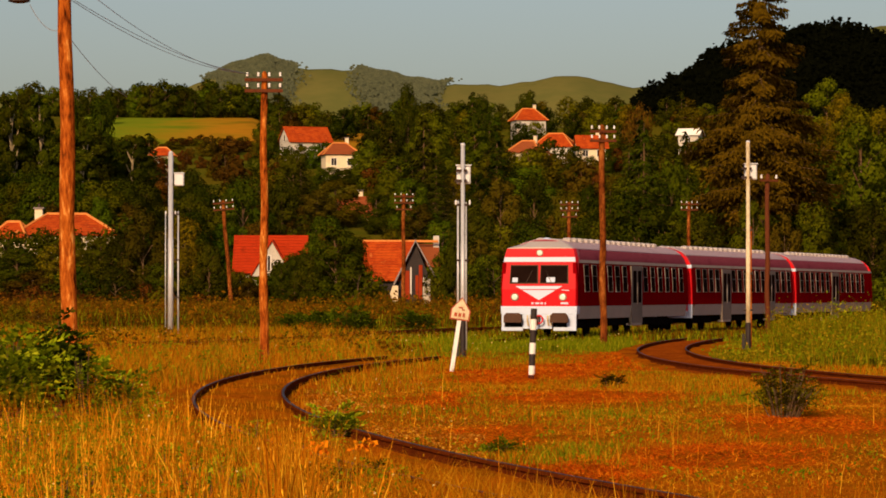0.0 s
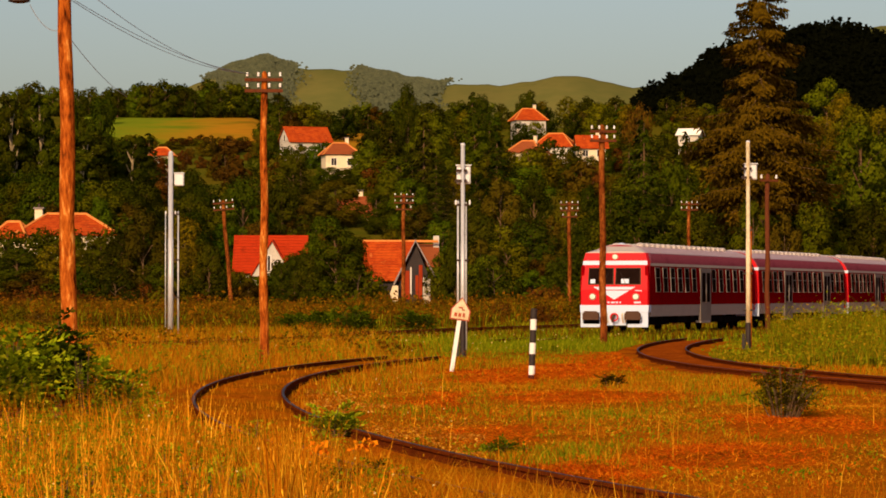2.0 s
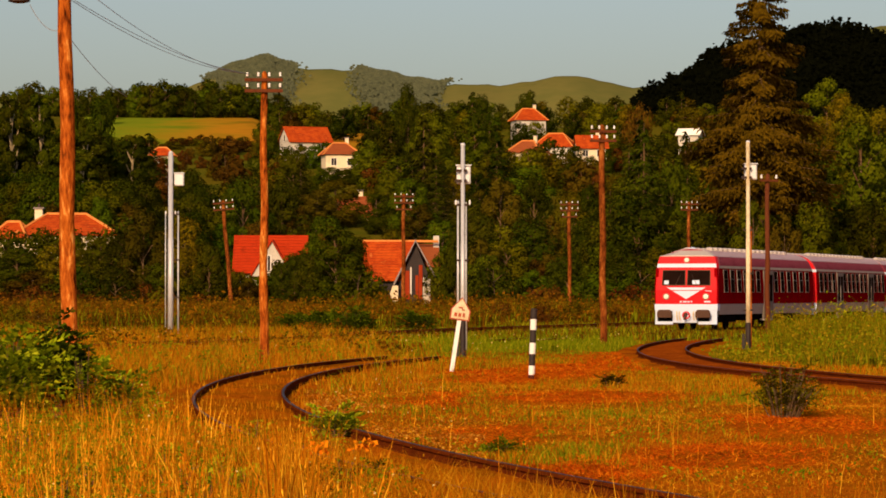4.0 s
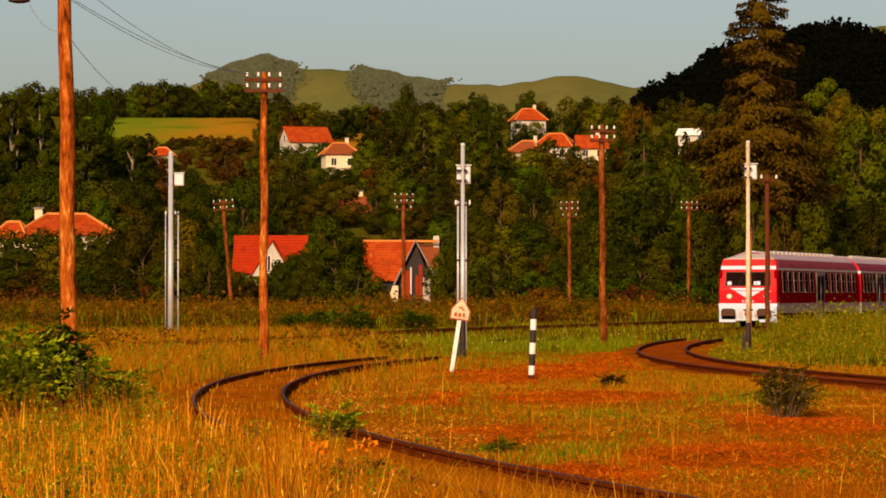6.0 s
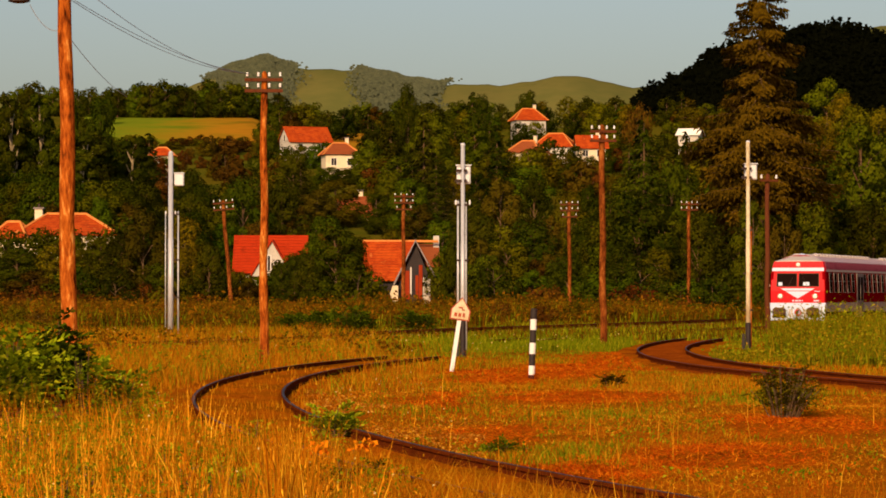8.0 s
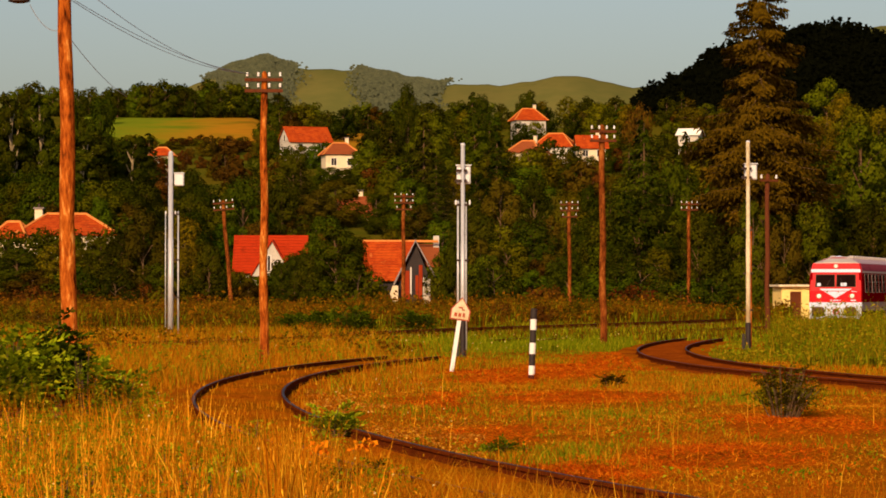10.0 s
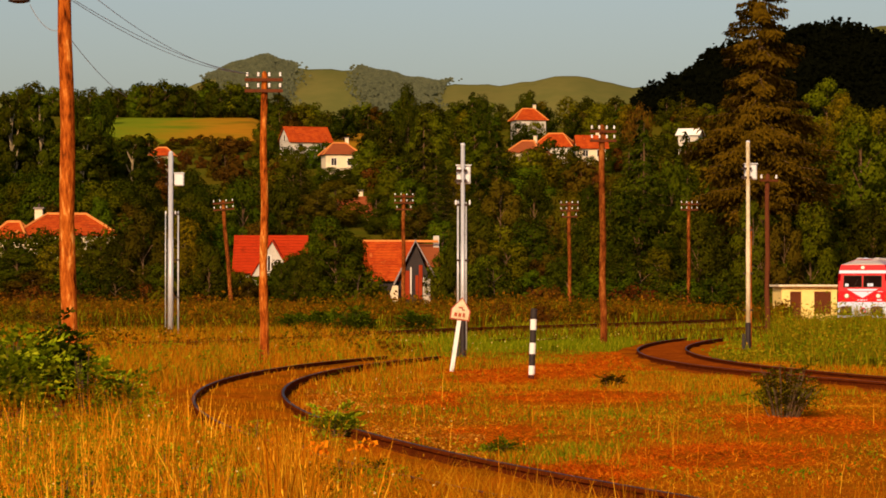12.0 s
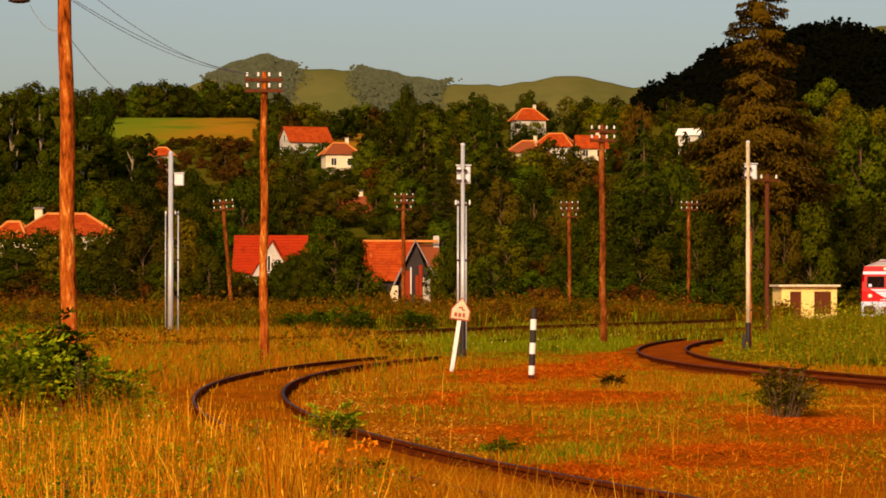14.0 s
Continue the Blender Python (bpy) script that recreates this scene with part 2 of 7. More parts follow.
def leafy(name, cols):
    """Leaves: clump by clump variation, and each tree a tone of its own."""
    m = surface(name, cols, 0.45, 1.6, 0.65, source="island", bump=0, spread=0.6, translucent=0.15, spec=0.0)
    nt = m.node_tree
    sums = [n for n in nt.nodes if n.type == "MATH"]
    [n for n in sums if abs(n.inputs[1].default_value - 0.8) < 1e-4][0].inputs[1].default_value = 0.34
    [n for n in sums if abs(n.inputs[1].default_value - 0.22) < 1e-4][0].inputs[1].default_value = 0.7
    ramp = [n for n in nt.nodes if n.type == "VALTORGB"][0]
    info = nt.nodes.new("ShaderNodeObjectInfo")
    hue = nt.nodes.new("ShaderNodeMapRange")
    hue.inputs["To Min"].default_value, hue.inputs["To Max"].default_value = 0.47, 0.525
    val = nt.nodes.new("ShaderNodeMapRange")
    val.inputs["To Min"].default_value, val.inputs["To Max"].default_value = 0.4, 1.06
    mul = nt.nodes.new("ShaderNodeMath")
    mul.operation = "MULTIPLY"
    mul.inputs[1].default_value = 7.31
    frac = nt.nodes.new("ShaderNodeMath")
    frac.operation = "FRACT"
    hsv = nt.nodes.new("ShaderNodeHueSaturation")
    nt.links.new(info.outputs["Random"], hue.inputs["Value"])
    nt.links.new(info.outputs["Random"], mul.inputs[0])
    nt.links.new(mul.outputs[0], frac.inputs[0])
    nt.links.new(frac.outputs[0], val.inputs["Value"])
    nt.links.new(hue.outputs[0], hsv.inputs["Hue"])
    nt.links.new(val.outputs[0], hsv.inputs["Value"])
    targets = [k.to_socket for k in nt.links if k.from_node == ramp]
    nt.links.new(ramp.outputs[0], hsv.inputs["Color"])
    for t in targets:
        nt.links.new(hsv.outputs[0], t)
    return m


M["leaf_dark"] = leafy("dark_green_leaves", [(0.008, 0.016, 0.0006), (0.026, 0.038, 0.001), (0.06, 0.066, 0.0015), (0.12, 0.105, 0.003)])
M["leaf_mid"] = leafy("green_leaves", [(0.016, 0.03, 0.0007), (0.05, 0.07, 0.0012), (0.09, 0.105, 0.002), (0.17, 0.155, 0.004)])
M["leaf_olive"] = leafy("olive_leaves", [(0.03, 0.03, 0.0008), (0.085, 0.078, 0.0013), (0.135, 0.112, 0.002), (0.22, 0.155, 0.004)])
M["leaf_brown"] = leafy("browning_leaves", [(0.035, 0.022, 0.002), (0.085, 0.05, 0.003), (0.085, 0.06, 0.003), (0.16, 0.09, 0.006)])
M["leaf_rust"] = leafy("rust_brown_leaves", [(0.06, 0.02, 0.002), (0.12, 0.042, 0.004), (0.09, 0.045, 0.004), (0.19, 0.08, 0.008)])
M["leaf_bright"] = leafy("fresh_green_leaves", [(0.016, 0.034, 0.0007), (0.052, 0.08, 0.0013), (0.085, 0.115, 0.002), (0.16, 0.165, 0.004)])
M["sapling"] = surface("sunlit_sapling_leaves", [(0.04, 0.075, 0.001), (0.17, 0.24, 0.003), (0.3, 0.35, 0.004), (0.58, 0.58, 0.016)], 1.5, 6, 0.5, source="island", bump=0, spread=0.6, translucent=0.3, spec=0.0)
M["briar"] = surface("brown_green_briar_leaves", [(0.02, 0.018, 0.001), (0.06, 0.06, 0.0015), (0.09, 0.06, 0.002), (0.18, 0.16, 0.005)], 1.5, 6, 0.6, source="island", bump=0, spread=0.6, translucent=0.2, spec=0.0)
M["meadowleaf"] = surface("green_meadow_shrub_leaves", [(0.016, 0.034, 0.0008), (0.05, 0.085, 0.0014), (0.08, 0.115, 0.002), (0.17, 0.2, 0.005)], 1.5, 6, 0.6, source="island", bump=0, spread=0.6, translucent=0.2, spec=0.0)
# shaded copy of the sapling leaves: shade lies in these darker colours
M["sapling_shade"] = surface("shaded_sapling_leaves", [(0.01, 0.02, 0.0006), (0.028, 0.046, 0.001), (0.05, 0.072, 0.0015), (0.11, 0.13, 0.003)], 1.5, 6, 0.6, source="island", bump=0, spread=0.6, translucent=0.15, spec=0.0)
# distance haze is mixed into these leaf colours as grey-blue
M["ridge"] = surface("haze_tinted_leaves", [(0.05, 0.058, 0.034), (0.065, 0.074, 0.04), (0.08, 0.088, 0.046)], 0.02, 0.3, 0.9, source="island", bump=0, spread=0.5, spec=0.0)
M["needle"] = leafy("spruce_needles", [(0.024, 0.018, 0.001), (0.068, 0.048, 0.002), (0.115, 0.078, 0.003), (0.19, 0.126, 0.006)])
# far darker than foliage: the mountain's shade is put into this colour
M["needle_shade"] = leafy("shaded_mountain_needles", [(0.001, 0.0015, 0.0006), (0.002, 0.0028, 0.001), (0.003, 0.004, 0.0013), (0.005, 0.006, 0.002)])


# ---- mesh helpers ----
class Geo:
    """Collects the corners and faces of one mesh."""

    def __init__(self):
        self.v, self.f = [], []

    def add(self, verts, faces):
        k = len(self.v)
        self.v += [tuple(p) for p in verts]
        self.f += [tuple(i + k for i in q) for q in faces]
        return self

    def box(self, lo, hi, m=None):
        (a, b, c), (d, e, g) = lo, hi
        vs = [Vector(p) for p in ((a, b, c), (d, b, c), (d, e, c), (a, e, c), (a, b, g), (d, b, g), (d, e, g), (a, e, g))]
        if m is not None:
            vs = [m @ p for p in vs]
        return self.add(vs, [(3, 2, 1, 0), (4, 5, 6, 7), (0, 1, 5, 4), (1, 2, 6, 5), (2, 3, 7, 6), (3, 0, 4, 7)])

    def tube(self, pts, radii, n=8):
        pts = [Vector(p) for p in pts]
        vs, fs = [], []
        for i, p in enumerate(pts):
            way = (pts[min(i + 1, len(pts) - 1)] - pts[max(i - 1, 0)]).normalized()
            side = way.cross(Vector((0.31, 0.95, 0.05))).normalized()
            up = side.cross(way)
            for j in range(n):
                a = 2 * math.pi * j / n
                vs.append(p + (side * math.cos(a) + up * math.sin(a)) * radii[i])
        for i in range(len(pts) - 1):
            for j in range(n):
                fs.append((i * n + j, i * n + (j + 1) % n, (i + 1) * n + (j + 1) % n, (i + 1) * n + j))
        fs.append(tuple(range(n)))
        fs.append(tuple(range(len(vs) - 1, len(vs) - 1 - n, -1)))
        return self.add(vs, fs)

    def sweep(self, rings, closed=True, caps=True):
        n = len(rings[0])
        vs = [p for r in rings for p in r]
        fs = []
        for i in range(len(rings) - 1):
            for j in range(n if closed else n - 1):
                fs.append((i * n + j, i * n + (j + 1) % n, (i + 1) * n + (j + 1) % n, (i + 1) * n + j))
        if caps and closed:
            fs.append(tuple(range(n - 1, -1, -1)))
            fs.append(tuple(range(len(vs) - n, len(vs))))
        return self.add(vs, fs)

    def prism(self, outline, lo, hi, axis=1):
        def put(p, q):
            return (p[0], q, p[1]) if axis == 1 else ((q, p[0], p[1]) if axis == 0 else (p[0], p[1], q))
        return self.sweep([[put(p, lo) for p in outline], [put(p, hi) for p in outline]])


def part(name, geo, material, parent=None, label="", bevel=0.0, smooth=False):
    """Links a mesh as one object under a thing or a part."""
    me = bpy.data.meshes.new(name)
    me.from_pydata(geo.v, [], geo.f)
    bm = bmesh.new()
    bm.from_mesh(me)
    bmesh.ops.recalc_face_normals(bm, faces=bm.faces)
    if bevel:
        bmesh.ops.bevel(bm, geom=[e for e in bm.edges if e.is_manifold and e.calc_face_angle(0) > 0.6], offset=bevel, segments=2, affect="EDGES", profile=0.6)
    bm.to_mesh(me)
    bm.free()
    me.materials.append(M[material])
    if smooth:
        for p in me.polygons:
            p.use_smooth = True
    ob = new(name, me)
    ob.parent = parent
    return tagged(ob, label) if label else ob


def thing(name, label, category, group="", at=(0, 0, 0), turn=0.0, kind=""):
    ob = new(name)
    ob.empty_display_size = 0.2
    ob.matrix_basis = pose(*at, 0, 0, turn)
    return tagged(ob, label, category, group, kind)


def big_mesh(name, verts, tris, material):
    """A mesh from arrays of corners and triangles."""
    me = bpy.data.meshes.new(name)
    me.vertices.add(len(verts))
    me.vertices.foreach_set("co", np.asarray(verts, dtype=np.float32).ravel())
    k = len(tris)
    me.loops.add(k * 3)
    me.loops.foreach_set("vertex_index", np.asarray(tris, dtype=np.int32).ravel())
    me.polygons.add(k)
    me.polygons.foreach_set("loop_start", np.arange(0, k * 3, 3, dtype=np.int32))
    me.update(calc_edges=True)
    me.materials.append(M[material])
    return me


# ---- terrain ----
def smooth_step(a, b, x):
    t = np.clip((x - a) / (b - a), 0, 1)
    return t * t * (3 - 2 * t)


def land(x, y):
    """The height of the ground."""
    x, y = np.asarray(x, dtype=float), np.asarray(y, dtype=float)
    z = 0.035 * np.sin(0.9 * x + 0.3 * y) * np.sin(0.5 * y - 0.2 * x) + 0.02 * np.sin(2.3 * x + 1.1) * np.sin(1.7 * y)
    z = z * smooth_step(10, 22, y) * (1 - smooth_step(300, 400, y))
    z = z + 42.0 * np.clip((y - 262) / 560.0, 0, 1) ** 1.12 - 34.0 * smooth_step(880, 1500, y)
    z = z + smooth_step(500, 1200, y) * 2.5 * np.sin(x / 37.0) * np.sin(y / 61.0)
    bear = x / np.maximum(y, 1.0) / TICK + 784.0
    z = z + 4.2 * np.exp(-((y - 800.0) / 95.0) ** 2) * (1 - smooth_step(440, 520, bear))
    away = np.exp(-((y - 3200.0) / 420.0) ** 2)
    ridge = np.interp(bear, [-300, 0, 250, 310, 400, 450, 474, 505, 560, 640, 700, 770, 880, 930, 1000, 1060, 1130, 1300, 1900], [168, 172, 163, 155, 130, 117, 112, 119, 119, 124, 134, 150, 153, 144, 133, 138, 151, 165, 170])
    crest = (521.0 - ridge) * TICK * 3200.0 - 6.0 + 1.2 * np.sin(bear / 31.0) + 0.7 * np.sin(bear / 9.0)
    z = z + away * crest
    z = z + np.exp(-((y - 3900.0) / 500.0) ** 2) * 287 * smooth_step(1080, 1575, bear)
    # the wooded mountain beyond the big spruce
    rise = np.interp(bear, [1040, 1120, 1200, 1250, 1330, 1440, 1568, 1900, 2400], [20, 76, 87, 96, 103, 111, 106, 108, 60])
    z = z + np.exp(-((y - 1560.0) / 260.0) ** 2) * rise
    return z


def level(x, y):
    return float(land(x, y))


def build_ground():
    ys = np.concatenate([np.linspace(-220, 16, 14), np.arange(18, 130, 1.2), np.arange(130, 270, 3.5), np.geomspace(272, 4950, 95)])
    us = np.concatenate([-np.geomspace(3.2, 0.16, 16), np.linspace(-0.15, 0.15, 91), np.geomspace(0.16, 3.2, 16)])
    span = np.maximum(np.abs(ys), 60.0)
    xs = us[None, :] * span[:, None]
    yy = np.repeat(ys[:, None], len(us), 1)
    zz = land(xs, yy)
    v = np.stack([xs, yy, zz], -1).reshape(-1, 3)
    n = len(us)
    i, j = np.meshgrid(np.arange(len(ys) - 1), np.arange(n - 1), indexing="ij")
    a = (i * n + j).ravel()
    tris = np.concatenate([np.stack([a, a + 1, a + n + 1], 1), np.stack([a, a + n + 1, a + n], 1)])
    me = big_mesh("ground", v, tris, "earth")
    for m in ("hillgrass", "field", "slope"):
        me.materials.append(M[m])
    for p in me.polygons:
        p.use_smooth = True
        c = p.center
        b = c.x / max(c.y, 1.0) / TICK + 784
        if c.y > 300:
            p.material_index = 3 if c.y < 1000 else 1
        if 690 < c.y < 860 and (150 < b < 500 or 560 < b < 700):
            p.material_index = 2
    ob = new("ground", me)
    return tagged(ob, "dry grassy station ground rising to wooded hills", "ground", kind="structure")


# ---- railway tracks ----
def poly(c, u):
    r = 0.0
    for k in c:
        r = r * u + k
    return r


def track_of(c, mid, unit, near, far, join_near=None, join_far=None):
    """The centre line of a track: x for a distance y, straight on past the ends."""
    def x_at(y):
        q = min(max(y, near), far)
        e = 0.01
        s = (poly(c, (q + e - mid) / unit) - poly(c, (q - e - mid) / unit)) / (2 * e)
        return poly(c, (q - mid) / unit) + s * (y - q)
    return x_at


left_line = track_of([0.1257, -0.0518, 3.1949, -1.1032, -3.5958], 60, 30, 24, 98)
right_line = track_of([0.1187, -0.9984, 5.1993, -8.5139, 10.6695], 60, 30, 50, 142)
train_line = track_of([-1.0629, 0.3156, 12.7839, 14.8908], 170, 40, 126, 205)


def far_line(y):
    return train_line(y) - 8.4 - 0.004 * (y - 150)


RAIL = [(-0.07, 0), (0.07, 0), (0.07, 0.012), (0.012, 0.03), (0.01, 0.1), (0.035, 0.112), (0.036, 0.14), (0.026, 0.148), (-0.026, 0.148), (-0.036, 0.14), (-0.035, 0.112), (-0.01, 0.1), (-0.012, 0.03), (-0.07, 0.012)]


def line_points(x_at, y0, y1, step):
    out = []
    y = y0
    while y <= y1:
        out.append(Vector((x_at(y), y, 0)))
        y += step
    return out


def build_track(name, label, x_at, y0, y1, head, sleepers, bed_w, soil=0.0, bed_mat="ballast"):
    base = head - 0.148
    th = thing(name, label, "railway track")
    pts = line_points(x_at, y0, y1, 1.0)
    ways = [(pts[min(i + 1, len(pts) - 1)] - pts[max(i - 1, 0)]).normalized() for i in range(len(pts))]
    for side in (-0.75, 0.75):
        g, top = Geo(), Geo()
        rings, tops = [], []
        for p, w in zip(pts, ways):
            n = Vector((w.y, -w.x, 0))
            c = p + n * side
            rings.append([c + n * a + Vector((0, 0, base + b)) for a, b in RAIL])
            tops.append([c + n * a + Vector((0, 0, base + b)) for a, b in ((-0.024, 0.1485), (0.024, 0.1485), (0.024, 0.151), (-0.024, 0.151))])
        g.sweep(rings)
        top.sweep(tops)
        rail = part("rail", g, "rust", th, "rust-brown steel rail")
        part("running_surface", top, "railtop", rail, "dull worn strip on the rail head", smooth=True)
    bed = Geo()
    rings = []
    for i, (p, w) in enumerate(zip(pts, ways)):
        n = Vector((w.y, -w.x, 0))
        soil_here = soil * min(1.0, max(0.0, (p.y - 38) / 12))
        u = 0.03 * math.sin(p.y * 1.3) + 0.02 * math.sin(p.y * 3.1)
        rings.append([p + n * a + Vector((0, 0, b)) for a, b in ((-bed_w - 0.5, -0.15), (-bed_w, base - 0.03 + u), (-0.8, base + 0.005), (-0.66, base + 0.02 + soil_here * 0.7), (-0.4, base + soil_here + u), (0.0, base + 1.1 * soil_here + 0.5 * u), (0.4, base + 0.01 + soil_here - u), (0.66, base + 0.02 + soil_here * 0.7), (0.8, base + 0.005), (bed_w, base - 0.03 - u), (bed_w + 0.5, -0.15))])
    bed.sweep(rings)
    part("track_bed", bed, bed_mat, th, "rust-stained gravel bed")
    if sleepers:
        g = Geo().box((-1.25, -0.12, -0.1), (1.25, 0.12, 0.0))
        first = None
        y = y0 + 0.3
        while y < y1 - 0.5:
            w = Vector((x_at(y + 0.2) - x_at(y - 0.2), 0.4, 0)).normalized()
            if first is None:
                first = part("sleeper", g, "sleeper", th, "grey-brown timber sleeper", bevel=0.015)
                ob = first
            else:
                ob = new("sleeper", first.data)
                ob.parent = th
                tagged(ob, "grey-brown timber sleeper")
            ob.matrix_basis = Matrix.Translation((x_at(y), y, base + 0.018)) @ Matrix.Rotation(math.atan2(-w.x, w.y), 4, "Z")
            y += 0.65 * w.y
    return th


def build_tracks():
    build_track("curved_siding_track", "rusty siding track curving through dry grass", left_line, 20.0, 93.0, 0.14, False, 1.25, 0.06, "earth")
    build_track("curved_loop_track", "rusty loop track curving on red-brown gravel", right_line, 44.0, 165.0, 0.14, False, 1.5, 0.05)
    build_track("main_track", "running track half hidden in grass under the train", train_line, 126.0, 340.0, 0.14, False, 1.4)
    build_track("far_station_track", "rusty track behind the train with dark rails", far_line, 100.0, 300.0, 0.3, True, 1.4)


# ---- plants ----
rng = np.random.default_rng(7)


def leaf_cards(centres, normals, size, slim=0.6, along=None, stray=0.42):
    """Small bent leaf clumps, two triangles each, facing roughly along the normals."""
    n = len(centres)
    a = rng.normal(size=(n, 3))
    nrm = normals + stray * rng.normal(size=(n, 3))
    nrm /= np.linalg.norm(nrm, axis=1)[:, None] + 1e-9
    u = np.cross(nrm, a)
    u /= np.linalg.norm(u, axis=1)[:, None] + 1e-9
    if along is not None:
        u = along + 0.35 * rng.normal(size=(n, 3))
        u /= np.linalg.norm(u, axis=1)[:, None] + 1e-9
        nrm = np.cross(u, np.cross(nrm, u))
        nrm /= np.linalg.norm(nrm, axis=1)[:, None] + 1e-9
    w = np.cross(nrm, u)
    s = size * rng.uniform(0.55, 1.35, n)[:, None]
    p0 = centres - u * s * 0.5
    p1 = centres + w * s * slim * 0.5 + nrm * s * 0.12
    p2 = centres + u * s * 0.5 - nrm * s * 0.1
    p3 = centres - w * s * slim * 0.5 + nrm * s * 0.12
    v = np.stack([p0, p1, p2, p3], 1).reshape(-1, 3)
    k = np.arange(n) * 4
    t = np.concatenate([np.stack([k, k + 2, k + 1], 1), np.stack([k, k + 3, k + 2], 1)])
    return v, t


def crown_mesh(p, d, size, mat, slim=0.6, along=None, soft=0.7, name="crown"):
    """A crown of leaf clumps, shaded softly by the rounding of the lobes they grow on."""
    v, t = leaf_cards(p, d, size, slim, along)
    me = big_mesh(name, v, t, mat)
    flat = np.zeros_like(v)
    e = np.cross(v[t[:, 1]] - v[t[:, 0]], v[t[:, 2]] - v[t[:, 0]])
    for k in range(3):
        np.add.at(flat, t[:, k], e)
    flat /= np.linalg.norm(flat, axis=1)[:, None] + 1e-9
    nrm = soft * np.repeat(d / (np.linalg.norm(d, axis=1)[:, None] + 1e-9), 4, 0) + (1 - soft) * flat
    nrm /= np.linalg.norm(nrm, axis=1)[:, None] + 1e-9
    for q in me.polygons:
        q.use_smooth = True
    me.normals_split_custom_set_from_vertices(nrm.tolist())
    return me


def crown_points(n, blobs):
    """Points on the skins of many small clumps, with the way out of each."""
    w = np.array([b[3] ** 2 for b in blobs])
    pick = rng.choice(len(blobs), n, p=w / w.sum())
    b = np.array([q[:5] for q in blobs])[pick]
    d = rng.normal(size=(n, 3))
    d /= np.linalg.norm(d, axis=1)[:, None]
    r = b[:, 3] * (0.72 + 0.34 * rng.random(n)) * (1 + 0.16 * np.sin(7 * d[:, 0] + 5 * d[:, 2] + pick))
    p = b[:, :3] + d * r[:, None] * np.stack([np.ones(n), np.ones(n), b[:, 4]], 1)
    return p, d


def broad_tree(name, label, h, wide, leaves, size, mat, bark="bark", low=0.25, lobes=16, at=(0, 0, 0)):
    """A broadleaved tree: tapered trunk with limbs, and a crown of many leaf clumps."""
    th = thing(name, label, "tree", at=at)
    blobs = []
    g = Geo()
    lean = rng.normal(0, 0.03, 2)
    g.tube([(lean[0] * q * h, lean[1] * q * h, q * h) for q in (-0.02, 0.15, 0.4, 0.65, 0.85)], [h * 0.022, h * 0.017, h * 0.012, h * 0.008, h * 0.003], 7)
    for i in range(lobes):
        q = low + (1 - low) * (i + 0.5) / lobes
        ring = wide * 0.5 * (math.sin(math.pi * min(1, (q - low) / (1 - low) * 0.82 + 0.14)) ** 0.7)
        a = i * 2.4 + rng.uniform(-0.4, 0.4)
        r = ring * rng.uniform(0.35, 0.8)
        c = (math.cos(a) * r + lean[0] * q * h, math.sin(a) * r + lean[1] * q * h, q * h * 0.93)
        blobs.append((*c, max(0.25 * wide * rng.uniform(0.6, 1.0) * (1.15 - 0.5 * q), 0.1 * wide), rng.uniform(0.65, 0.95)))
        z0 = max(0.12, q - 0.22) * h
        g.tube([(lean[0] * z0, lean[1] * z0, z0), (c[0] * 0.5, c[1] * 0.5, (z0 + c[2]) / 2 + 0.03 * h), c], [h * 0.008, h * 0.005, h * 0.002], 5)
    part("trunk", g, bark, th)
    p, d = crown_points(leaves, blobs)
    keep = p[:, 2] > 0.02 * h
    p, d = p[keep], d[keep]
    out = (p - np.array([0, 0, 0.5 * h])) / np.array([wide * 0.5, wide * 0.5, h * 0.5])
    ob = new("crown", crown_mesh(p, d + 0.45 * out + np.array([0, 0, 0.12]), size, mat))
    ob.parent = th
    return th


